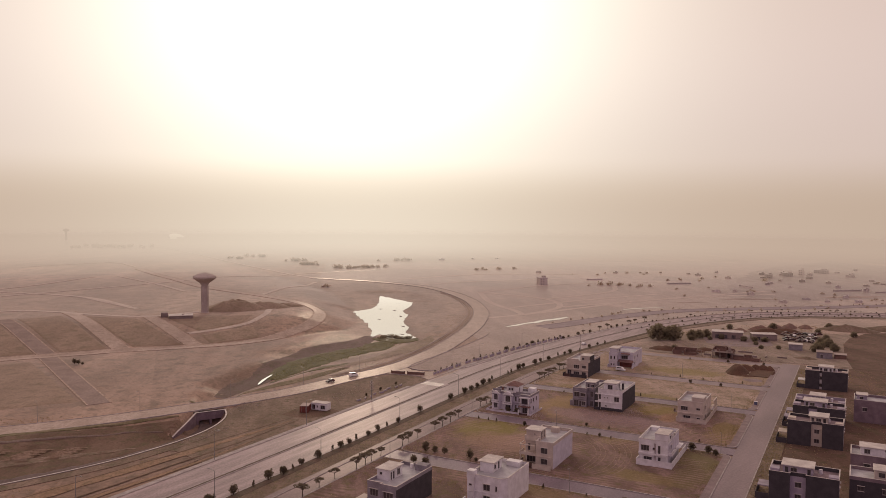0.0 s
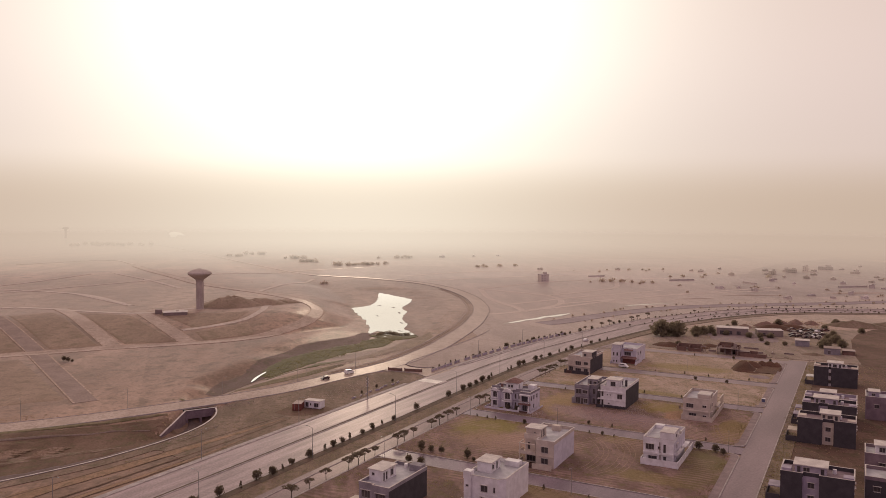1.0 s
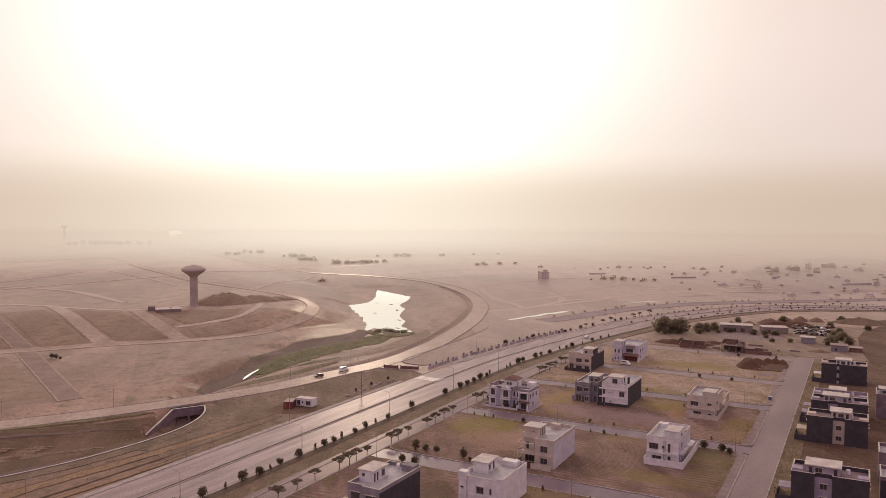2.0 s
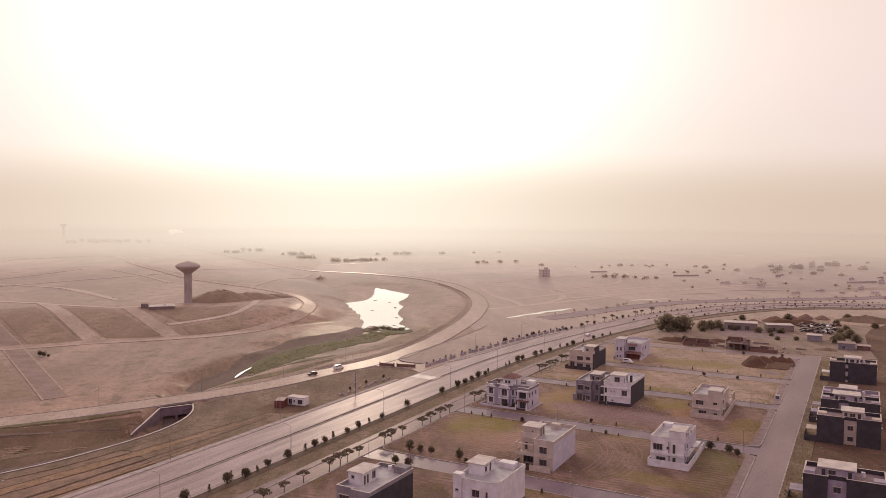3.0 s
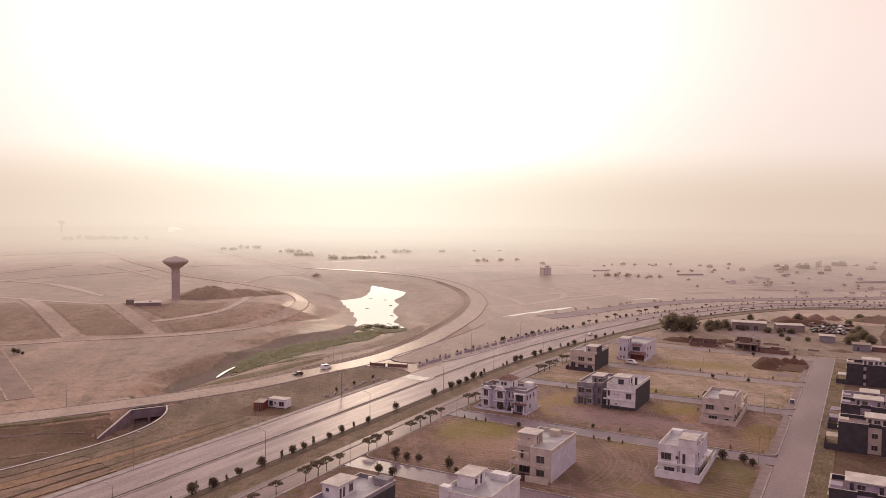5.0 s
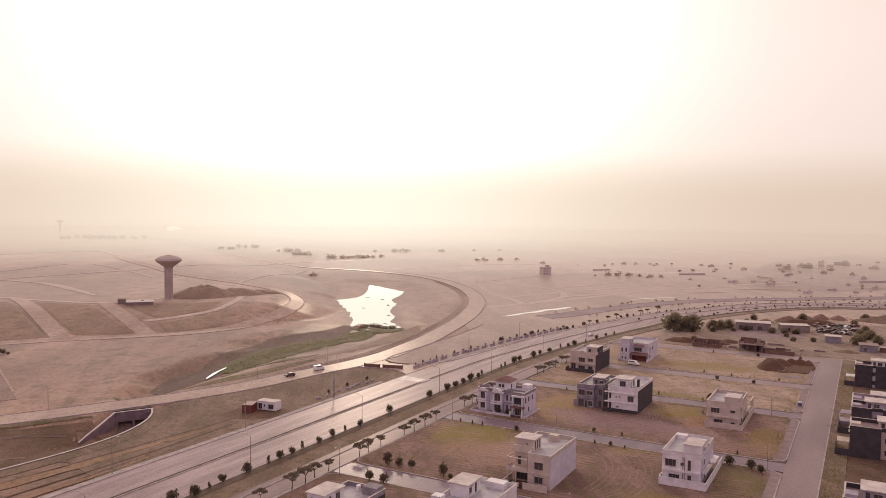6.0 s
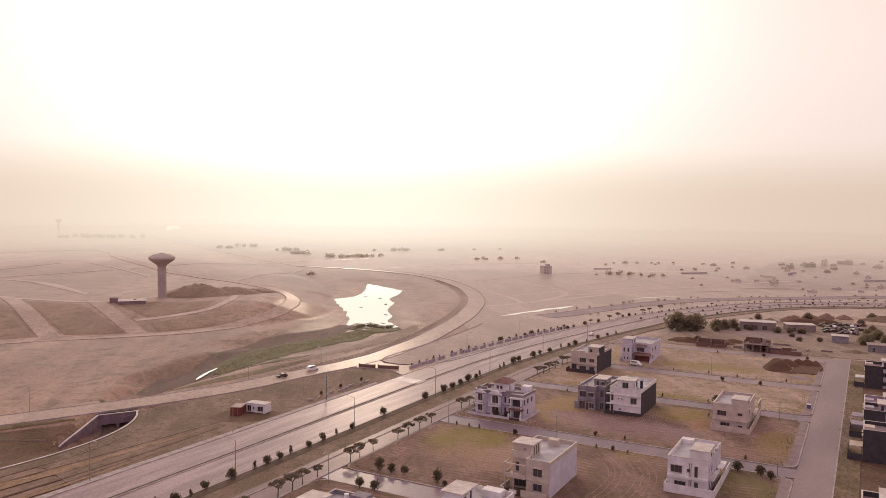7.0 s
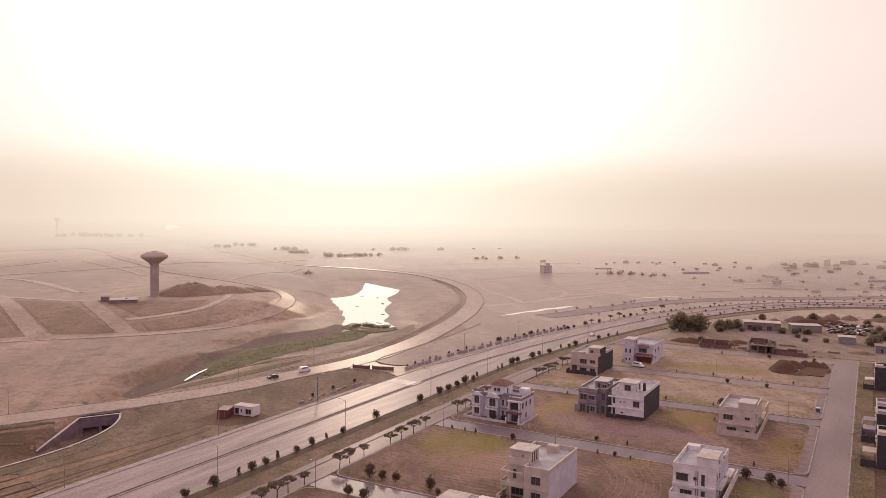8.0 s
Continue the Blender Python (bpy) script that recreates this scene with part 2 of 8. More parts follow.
M["pale_track"] = dusty(soil_material("pale_dirt_track", (0.40, 0.32, 0.272), (0.46, 0.375, 0.32), (0.51, 0.42, 0.36), (0.35, 0.275, 0.228), 3.0, sheen=0.5), 0.22, 14.0, 0.3)
M["town_earth"] = dusty(soil_material("shade_toned_town_earth", (0.21, 0.162, 0.145), (0.268, 0.208, 0.186), (0.325, 0.254, 0.228), (0.195, 0.16, 0.125), 2.2, radians(-25), 0.6, cells=0.02), 0.36, 15.0, 0.22)
M["field"] = soil_material("fallow_field", (0.20, 0.138, 0.098), (0.25, 0.175, 0.125), (0.29, 0.205, 0.15), (0.18, 0.132, 0.085), 1.6, radians(20), 0.4)
M["yard_earth"] = soil_material("dark_yard_earth", (0.088, 0.052, 0.038), (0.128, 0.074, 0.054), (0.18, 0.112, 0.084), (0.085, 0.066, 0.036), 2.4, -GRID, 0.06)
M["rut"] = soil_material("pressed_rut_dust", (0.22, 0.145, 0.11), (0.27, 0.18, 0.14), (0.31, 0.21, 0.17), (0.19, 0.125, 0.09), 6.0)
M["service"] = dusty(material("service_asphalt", (0.261, 0.187, 0.183), 0.8, (0.19, 0.137, 0.135), 0.2, 1.6, 0.15, 0.2, streak=(GRID, 6.0)), 0.14, 7.0, 0.29, (1.0, 0.92, 0.88))
M["mound"] = soil_material("spoil_mound", (0.22, 0.162, 0.115), (0.28, 0.205, 0.15), (0.32, 0.24, 0.18), (0.21, 0.162, 0.108), 3.0, sheen=0.4)
M["pale_soil"] = dusty(soil_material("bare_pale_soil", (0.25, 0.185, 0.155), (0.305, 0.225, 0.19), (0.36, 0.27, 0.23), (0.225, 0.17, 0.135), 2.6, radians(-30), 0.75, cells=0.016), 0.48, 15.0, 0.22)
M["north_asphalt"] = material("dusty_grey_asphalt", (0.33, 0.275, 0.275), 0.9, (0.27, 0.22, 0.22), 0.06, 1.0, 0.1, 0.12)
M["plot_asphalt"] = material("dusty_mauve_asphalt", (0.28, 0.208, 0.18), 0.9, (0.225, 0.165, 0.14), 0.12, 1.0, 0.1, 0.2)
# damp mud of the islets, and the painted shade on the stream bank
M["damp"] = soil_material("damp_and_shade_soil", (0.13, 0.092, 0.078), (0.168, 0.12, 0.103), (0.21, 0.15, 0.13), (0.125, 0.1, 0.068), 2.0)
M["loop"] = dusty(soil_material("dusty_road", (0.33, 0.25, 0.205), (0.385, 0.295, 0.245), (0.435, 0.34, 0.285), (0.285, 0.215, 0.172), 3.0, sheen=0.4), 0.30, 10.0, 0.3)
M["bank_grass"] = soil_material("bank_grass", (0.125, 0.124, 0.062), (0.138, 0.133, 0.068), (0.175, 0.156, 0.086), (0.1, 0.1, 0.052), 3.0)
M["olive_verge"] = soil_material("olive_roadside_grass", (0.15, 0.128, 0.072), (0.185, 0.15, 0.088), (0.235, 0.182, 0.118), (0.12, 0.108, 0.055), 4.0, radians(30), 0.15)
M["cut_earth"] = soil_material("dark_cut_earth", (0.105, 0.066, 0.046), (0.14, 0.087, 0.061), (0.19, 0.124, 0.09), (0.115, 0.09, 0.05), 2.6, radians(-20), 0.1)
M["strip"] = soil_material("golden_stubble", (0.215, 0.138, 0.086), (0.27, 0.174, 0.11), (0.315, 0.212, 0.142), (0.17, 0.12, 0.068), 4.0, -GRID, 0.15)
M["straw"] = soil_material("cut_reed_straw", (0.23, 0.162, 0.105), (0.29, 0.21, 0.145), (0.35, 0.262, 0.19), (0.18, 0.13, 0.08), 8.0, 0.0, 0.1)
M["mud"] = soil_material("grey_culvert_mud", (0.125, 0.092, 0.085), (0.155, 0.115, 0.107), (0.18, 0.135, 0.125), (0.12, 0.088, 0.075), 2.0, 0.0, 0.05)
M["pale_edge"] = material("dusty_edge_stones", (0.46, 0.36, 0.295), 0.95, (0.28, 0.2, 0.155), 0.5, 3.0, 0.3, 0.2)
M["bank_soil"] = soil_material("dry_bank_soil", (0.185, 0.142, 0.095), (0.235, 0.182, 0.125), (0.285, 0.225, 0.16), (0.165, 0.135, 0.08), 4.0, radians(30), 0.4)
M["kerb"] = material("kerb_concrete", (0.42, 0.365, 0.35), 0.85, (0.29, 0.25, 0.235), 0.4, 3.0)
M["verge"] = soil_material("verge_earth", (0.145, 0.105, 0.0739), (0.201, 0.143, 0.104), (0.255, 0.184, 0.141), (0.117, 0.0987, 0.0578), 4.0, -GRID, 0.16)
M["hedge_bed"] = material("hedge_bed", (0.125, 0.083, 0.062), 0.95, (0.085, 0.064, 0.044), 0.3, 2.0, 0.6, 0.25)
M["plot"] = soil_material("plot_earth", (0.118, 0.075, 0.06), (0.188, 0.116, 0.098), (0.29, 0.19, 0.168), (0.133, 0.106, 0.0502), 3.2, -GRID + radians(90), 0.15, (
    (-84, -24, 13, 15, (0.21, 0.17, 0.05)), (-73, 24, 10, 20, (0.29, 0.20, 0.095)), (-69, -36, 20, 11, (0.29, 0.19, 0.14)), (-46, 13, 22, 9, (0.25, 0.178, 0.175)), (-64, 16, 12, 7, (0.24, 0.165, 0.15)),
    (-37, 36, 10, 9, (0.23, 0.17, 0.055)), (-29, 27, 4, 7, (0.31, 0.18, 0.11)), (-11, -23, 9, 9, (0.15, 0.122, 0.055)), (-7, 16, 6, 16, (0.24, 0.175, 0.075)), (-38, -14, 7, 6, (0.20, 0.155, 0.06)), (-90, 8, 5, 7, (0.18, 0.145, 0.055)),
    (-20, -48, 14, 5, (0.2, 0.145, 0.065)), (-44, -80, 14, 10, (0.20, 0.14, 0.075)), (-8, -38, 6, 14, (0.15, 0.118, 0.055)), (-22, 30, 9, 6, (0.26, 0.155, 0.1)), (-30, -20, 8, 10, (0.17, 0.108, 0.082))), 0.5)
M["plot_grass"] = soil_material("grassy_plot", (0.258, 0.19, 0.136), (0.342, 0.247, 0.188), (0.4, 0.296, 0.244), (0.178, 0.148, 0.0785), 3.0, -GRID, 0.2, (
    (-60, 60, 30, 4, (0.21, 0.165, 0.065)), (-44, 122, 22, 9, (0.24, 0.185, 0.075)), (-72, 78, 16, 14, (0.25, 0.17, 0.10)), (-8, 120, 8, 12, (0.25, 0.18, 0.12))), 0.2)
M["grass"] = soil_material("dry_grass", (0.27, 0.19, 0.09), (0.33, 0.22, 0.112), (0.38, 0.26, 0.15), (0.20, 0.155, 0.07), 4.0)
M["reeds"] = translucent(material("reeds", (0.19, 0.178, 0.095), 0.9, (0.16, 0.15, 0.08), 0.05, 1.2, 0.0, 0.2), 0.55, (0.34, 0.31, 0.16))
M["white"] = material("white_paint", (0.74, 0.71, 0.71), 0.7, (0.60, 0.57, 0.56), 0.5, 5.0, 0.1, 0.06)
M["cream"] = material("cream_paint", (0.56, 0.48, 0.41), 0.75, (0.45, 0.38, 0.325), 0.5, 5.0, 0.1, 0.06)
M["grey_render"] = material("grey_render", (0.294, 0.262, 0.283), 0.85, (0.209, 0.185, 0.2), 0.4, 4.0, 0.2, 0.14)
M["dark_wall"] = material("dark_brick_wall", (0.07, 0.06, 0.066), 0.9, (0.052, 0.045, 0.05), 0.5, 8.0, 0.3, 0.2)
M["brick"] = material("brick", (0.21, 0.122, 0.095), 0.9, (0.15, 0.095, 0.075), 0.6, 8.0, 0.3, 0.2)
M["roof"] = material("roof_screed", (0.475, 0.46, 0.475), 0.8, (0.342, 0.33, 0.346), 0.35, 3.0, 0.2, 0.1)
M["tile_roof"] = material("clay_roof_tiles", (0.235, 0.135, 0.115), 0.8, (0.16, 0.09, 0.08), 0.8, 6.0, 0.4, 0.2)
# glass colour raised to carry the veil of haze over dark panes
M["glass"] = material("haze_lifted_window_glass", (0.085, 0.074, 0.077), 0.14, (0.06, 0.053, 0.056), 0.8, 2.0, 0.0, 0.1, 0.0, 0.8)
M["frame"] = material("window_frame", (0.30, 0.26, 0.24), 0.6, None, 1.0, 8.0, 0.1)
M["gate"] = material("painted_steel_gate", (0.07, 0.045, 0.04), 0.5, (0.11, 0.06, 0.05), 1.0, 8.0, 0.1)
M["concrete"] = material("raw_concrete", (0.42, 0.35, 0.31), 0.9, (0.32, 0.26, 0.23), 0.15, 2.0, 0.3, 0.12)
M["dark_concrete"] = material("stained_concrete", (0.30, 0.235, 0.21), 0.9, (0.22, 0.17, 0.15), 0.15, 2.0, 0.3, 0.12)
M["tower"] = material("weathered_tower_concrete", (0.46, 0.39, 0.345), 0.9, (0.37, 0.31, 0.275), 0.1, 1.2, 0.3, 0.14)
M["trunk"] = material("bark", (0.10, 0.075, 0.055), 0.95, None, 2.0, 12.0)
M["leaf"] = translucent(material("leaves", (0.14, 0.112, 0.083), 0.85, (0.105, 0.086, 0.064), 0.6, 6.0, 0.0, 0.3, per_object=0.25), 0.45, (0.22, 0.175, 0.11))
M["leaf_dry"] = translucent(material("dusty_leaves", (0.16, 0.13, 0.098), 0.85, (0.125, 0.102, 0.078), 0.6, 6.0, 0.0, 0.3, per_object=0.25), 0.45, (0.25, 0.20, 0.135))
# haze before the far trees is put into this very pale leaf colour
M["leaf_far"] = translucent(material("haze_paled_leaves", (0.50, 0.41, 0.345), 0.9, (0.43, 0.35, 0.29), 0.2, 2.0, 0.0, 0.2), 0.65, (0.64, 0.54, 0.45))
# leaf colour lightened to suggest haze in front of the village trees
M["leaf_broad"] = translucent(material("haze_lightened_broad_leaves", (0.21, 0.178, 0.13), 0.85, (0.18, 0.15, 0.108), 0.3, 3.0, 0.0, 0.2, per_object=0.12), 0.6, (0.34, 0.285, 0.20))
M["village"] = soil_material("village_ground", (0.195, 0.145, 0.115), (0.26, 0.195, 0.158), (0.33, 0.252, 0.21), (0.19, 0.162, 0.098), 5.0, -GRID, 0.15)
M["dry_tuft"] = translucent(material("dry_tufts", (0.34, 0.255, 0.165), 0.9, (0.27, 0.2, 0.125), 0.2, 2.0, 0.0, 0.25), 0.6, (0.50, 0.38, 0.24))
M["weed"] = translucent(material("olive_weeds", (0.22, 0.172, 0.098), 0.9, (0.165, 0.132, 0.075), 0.3, 2.0, 0.0, 0.25), 0.6, (0.40, 0.32, 0.17))
M["steel"] = material("galvanised_steel", (0.35, 0.34, 0.33), 0.5, None, 1.0, 8.0, 0.0, 0.1, 0.6)
M["red_paint"] = material("red_painted_steel", (0.22, 0.07, 0.05), 0.6, (0.15, 0.05, 0.04), 0.8, 6.0, 0.1, 0.1)
M["lilac"] = material("lilac_paint", (0.40, 0.34, 0.40), 0.7, (0.30, 0.255, 0.305), 0.5, 5.0, 0.1, 0.06)
# real lilac paint, also the lilac light put on a white side wall
M["lilac_white"] = material("lilac_paint_and_lit_white", (0.60, 0.56, 0.61), 0.7, (0.49, 0.455, 0.50), 0.5, 5.0, 0.1, 0.06)
M["mauve"] = material("mauve_render", (0.25, 0.185, 0.20), 0.85, (0.18, 0.132, 0.145), 0.4, 4.0, 0.2, 0.1)
M["paving"] = material("cement_paving", (0.265, 0.2, 0.196), 0.85, (0.2, 0.15, 0.147), 0.3, 2.5, 0.2, 0.14)
M["pale"] = material("pale_concrete_slab", (0.60, 0.55, 0.50), 0.8, (0.45, 0.40, 0.37), 0.4, 3.0, 0.2, 0.1)
M["car_white"] = material("white_car_paint", (0.75, 0.74, 0.72), 0.3, (0.70, 0.68, 0.66), 1.0, 4.0, 0.0, 0.04, 0.0, 0.5, per_object=0.0)
M["car_dark"] = material("dark_car_paint", (0.05, 0.045, 0.045), 0.3, (0.09, 0.03, 0.03), 0.15, 4.0, 0.0, 0.1, 0.0, 0.5, per_object=0.5)
M["rubber"] = material("tyre_rubber", (0.02, 0.02, 0.02), 0.9, None, 2.0, 8.0)
M["blue"] = material("blue_plastic", (0.12, 0.13, 0.22), 0.5, None, 1.0, 6.0, 0.0)
M["paint_line"] = material("worn_white_road_paint", (0.66, 0.61, 0.56), 0.6, (0.46, 0.42, 0.38), 0.25, 2.0, 0.1, 0.15)
# far wall colour levelled towards the ground's to imitate haze
M["far_paint"] = material("haze_toned_far_walls", (0.64, 0.57, 0.51), 0.8, (0.52, 0.455, 0.4), 0.03, 1.0, 0.1, 0.08, per_object=0.25)
M["soil"] = material("dug_soil", (0.125, 0.066, 0.043), 0.95, (0.09, 0.05, 0.033), 0.15, 1.5, 0.6, 0.25)


def water_material():
    m = bpy.data.materials.new("still_water")
    m.use_nodes = True
    nt = m.node_tree
    p = nt.nodes["Principled BSDF"]
    p.inputs["Base Color"].default_value = (0.05, 0.045, 0.035, 1)
    p.inputs["Roughness"].default_value, p.inputs["IOR"].default_value = 0.06, 1.33
    p.inputs["Specular IOR Level"].default_value = 1.0
    n = nt.nodes.new("ShaderNodeTexNoise")
    n.inputs["Scale"].default_value = 1.5
    pos = nt.nodes.new("ShaderNodeNewGeometry")
    nt.links.new(pos.outputs["Position"], n.inputs["Vector"])
    b = nt.nodes.new("ShaderNodeBump")
    b.inputs["Strength"].default_value, b.inputs["Distance"].default_value = 0.06, 0.02
    nt.links.new(n.outputs["Fac"], b.inputs["Height"])
    nt.links.new(b.outputs[0], p.inputs["Normal"])
    return m


M["water"] = dusty(water_material(), 0.95, 2.5, 0.05, (1.0, 1.0, 1.0))

# ---------------------------------------------------------------- building helpers


def w2(u, v):
    return ORIGIN[0] + u * UX + v * VX, ORIGIN[1] + u * UY + v * VY


def uv_of(x, y):
    dx, dy = x - ORIGIN[0], y - ORIGIN[1]
    return dx * UX + dy * UY, dx * VX + dy * VY


def mesh_object(name, bm, mat, smooth=False):
    me = bpy.data.meshes.new(name)
    bm.to_mesh(me)
    bm.free()
    if mat:
        me.materials.append(mat)
    if smooth:
        for poly in me.polygons:
            poly.use_smooth = True
    return new(name, me)


def part(name, bm, mat, parent, label="", smooth=False):
    ob = mesh_object(name, bm, mat, smooth)
    ob.parent = parent
    if label:
        tagged(ob, label)
    return ob


def share(name, me, parent, m=None, label=""):
    ob = new(name, me)
    ob.parent = parent
    if m is not None:
        ob.matrix_basis = m
    if label:
        tagged(ob, label)
    return ob


def box(bm, x0, x1, y0, y1, z0, z1, m=None):
    vs = [bm.verts.new((x, y, z)) for z in (z0, z1) for x, y in ((x0, y0), (x1, y0), (x1, y1), (x0, y1))]
    if m is not None:
        for v in vs:
            v.co = m @ v.co
    for f in ((3, 2, 1, 0), (4, 5, 6, 7), (0, 1, 5, 4), (1, 2, 6, 5), (2, 3, 7, 6), (3, 0, 4, 7)):
        bm.faces.new([vs[i] for i in f])
    return bm


def boxes(*specs):
    bm = bmesh.new()
    for s in specs:
        box(bm, *s)
    return bm


def cone(bm, r0, r1, z0, z1, n=10, x=0.0, y=0.0, cap=True):
    a = [bm.verts.new((x + r0 * math.cos(2 * math.pi * i / n), y + r0 * math.sin(2 * math.pi * i / n), z0)) for i in range(n)]
    b = [bm.verts.new((x + r1 * math.cos(2 * math.pi * i / n), y + r1 * math.sin(2 * math.pi * i / n), z1)) for i in range(n)]
    for i in range(n):
        bm.faces.new((a[i], a[(i + 1) % n], b[(i + 1) % n], b[i]))
    if cap:
        bm.faces.new(a[::-1])
        bm.faces.new(b)
    return bm


def lathe(profile, n=16):
    bm = bmesh.new()
    rings = [[bm.verts.new((r * math.cos(2 * math.pi * i / n), r * math.sin(2 * math.pi * i / n), z)) for i in range(n)] for r, z in profile]
    for a, b in zip(rings, rings[1:]):
        for i in range(n):
            bm.faces.new((a[i], a[(i + 1) % n], b[(i + 1) % n], b[i]))
    bm.faces.new(rings[0][::-1])
    bm.faces.new(rings[-1])
    return bm


def tube(bm, a, b, r0, r1, n=6):
    a, b = Vector(a), Vector(b)
    m = (b - a).to_track_quat("Z", "Y").to_matrix()
    ra = [bm.verts.new(a + m @ Vector((r0 * math.cos(2 * math.pi * i / n), r0 * math.sin(2 * math.pi * i / n), 0))) for i in range(n)]
    rb = [bm.verts.new(b + m @ Vector((r1 * math.cos(2 * math.pi * i / n), r1 * math.sin(2 * math.pi * i / n), 0))) for i in range(n)]
    for i in range(n):
        bm.faces.new((ra[i], ra[(i + 1) % n], rb[(i + 1) % n], rb[i]))
    bm.faces.new(ra[::-1])
    bm.faces.new(rb)
    return bm


def empty(name, m, label="", category="", group="", kind=""):
    ob = new(name)
    ob.empty_display_size = 0.5
    ob.matrix_basis = m
    return tagged(ob, label, category, group, kind)


def spline(points, step=4.0):
    """Catmull-Rom line through a few points, as evenly spaced places."""
    p = [Vector(q).to_2d() for q in points]
    p = [2 * p[0] - p[1], *p, 2 * p[-1] - p[-2]]
    out = []
    for a, b, c, d in zip(p, p[1:], p[2:], p[3:]):
        n = max(2, int((c - b).length / step))
        for i in range(n):
            t = i / n
            out.append(0.5 * (2 * b + (c - a) * t + (2 * a - 5 * b + 4 * c - d) * t * t + (3 * b - a - 3 * c + d) * t ** 3))
    out.append(p[-2])
    return out


def offset_line(line, off):
    out = []
    for i, q in enumerate(line):
        d = (line[min(i + 1, len(line) - 1)] - line[max(i - 1, 0)]).normalized()
        out.append(q + Vector((d.y, -d.x)) * off)
    return out


def ribbon(line, left, right, z=0.1, thick=0.4, bm=None):
    """A slab along a line, from `left` to `right` metres to its right-hand side, laid over the rise of the land."""
    bm = bm or bmesh.new()
    n = 6 if right - left > 3 else 2
    sides = [offset_line(line, left + (right - left) * i / (n - 1)) for i in range(n)]
    xy = np.array([[(q.x, q.y) for q in side] for side in sides])
    up = rise(xy[..., 0], xy[..., 1])
    rows = []
    for k in range(len(line)):
        top = [(xy[i, k, 0], xy[i, k, 1], z + up[i, k]) for i in range(n)]
        rows.append([bm.verts.new(p) for p in [(*top[0][:2], top[0][2] - thick), *top, (*top[-1][:2], top[-1][2] - thick)]])
    for s, t in zip(rows, rows[1:]):
        for i in range(n + 1):
            bm.faces.new((s[i], s[i + 1], t[i + 1], t[i]))
    bm.faces.new(rows[0][::-1])
    bm.faces.new(rows[-1])
    return bm


def patch(a, b, c, d, z, n=22):
    """A four-cornered field laid over the rise of the land."""
    t = np.linspace(0, 1, n)
    u, v = np.meshgrid(t, t)
    xy = sum(w[..., None] * np.array(p) for w, p in (((1 - u) * (1 - v), a), (u * (1 - v), b), (u * v, c), ((1 - u) * v, d)))
    up = rise(xy[..., 0], xy[..., 1])
    bm = bmesh.new()
    vs = [[bm.verts.new((xy[i, j, 0], xy[i, j, 1], z + up[i, j] - (0.5 if i in (0, n - 1) or j in (0, n - 1) else 0))) for j in range(n)] for i in range(n)]
    for i in range(n - 1):
        for j in range(n - 1):
            bm.faces.new((vs[i][j], vs[i][j + 1], vs[i + 1][j + 1], vs[i + 1][j]))
    bmesh.ops.recalc_face_normals(bm, faces=bm.faces)
    return bm


def slab(poly, z0, z1):
    bm = bmesh.new()
    lo, hi = [bm.verts.new((*q, z0)) for q in poly], [bm.verts.new((*q, z1)) for q in poly]
    bm.faces.new(lo[::-1]), bm.faces.new(hi)
    for i in range(len(poly)):
        j = (i + 1) % len(poly)
        bm.faces.new((lo[i], lo[j], hi[j], hi[i]))
    return bm


def structure(name, bm, mat, label, category, smooth=False):
    return tagged(mesh_object(name, bm, mat, smooth), label, category, kind="structure")

# ---------------------------------------------------------------- lines of the plan
MAIN = spline([w2(*q) for q in ((-133, -420), (-133, -150), (-133, -60), (-133.3, 10), (-133, 76), (-130.4, 104), (-127.3, 133), (-122.3, 163), (-116.4, 195), (-109, 229), (-96, 280), (-61, 354), (-27, 396), (12, 420), (120, 462), (400, 545), (1000, 640))], 6)
LOOP = spline([(-420, 250), (-250, 262), (-150, 284), (-94, 301), (-46, 325.5), (-27.7, 337), (-17.9, 344), (-7.6, 353.5), (3.3, 364.5), (15.2, 375.5), (27, 387), (41, 404.5), (53, 425), (65, 447), (76, 472), (86, 496), (98, 527), (108.5, 561), (119, 602), (125.5, 650), (127, 707), (119, 775), (101, 834), (74, 877), (40, 914), (6, 938), (-25, 963)], 5)
RING = spline([(-420, 367), (-250, 411), (-153, 445.5), (-122.5, 457.3), (-103.4, 462), (-76.5, 469.8), (-59.7, 476.5), (-43, 488.5), (-34.5, 498.5), (-19.7, 520.8), (-12.1, 540.5), (-8.9, 564), (-10.3, 586), (-16.9, 606.5), (-27.4, 628), (-42.2, 654), (-64, 687), (-80.2, 707), (-103.6, 736), (-131.3, 778), (-169.2, 856.6), (-207.8, 933.7), (-244.5, 1015)], 3)
# foot of the rise on which the water tower stands
FOOT = [(-900, 270), (-420, 368), (-250, 412), (-117, 457), (-62, 478), (-20, 503), (8, 530), (18, 570), (16, 660), (0, 770), (-50, 920), (-130, 1150), (-260, 1500), (-600, 2300), (-3000, 2300), (-3000, -200)]
CHANNEL = [(-320, 150), (-190, 190), (-110, 240), (-62, 276), (-49.5, 296), (-46, 318), (-50, 340), (-45, 361), (-35, 383), (-8, 434), (18, 462), (37, 505), (40, 560), (44, 620), (52, 680), (54, 730), (50, 770)]
CHANNEL_D = [2.6, 2.6, 2.8, 3.8, 5.3, 5.3, 3.4, 3.4, 3.6, 2.8, 2.2, 1.3, 1.3, 1.3, 1.3, 1.3, 1.3]
WING = [(-42.2, 313.5), (-41.0, 308), (-40.8, 300), (-42.5, 291), (-46, 282), (-52, 272), (-60, 262), (-72, 249.5), (-92, 235), (-120, 219), (-160, 199), (-330, 120)]
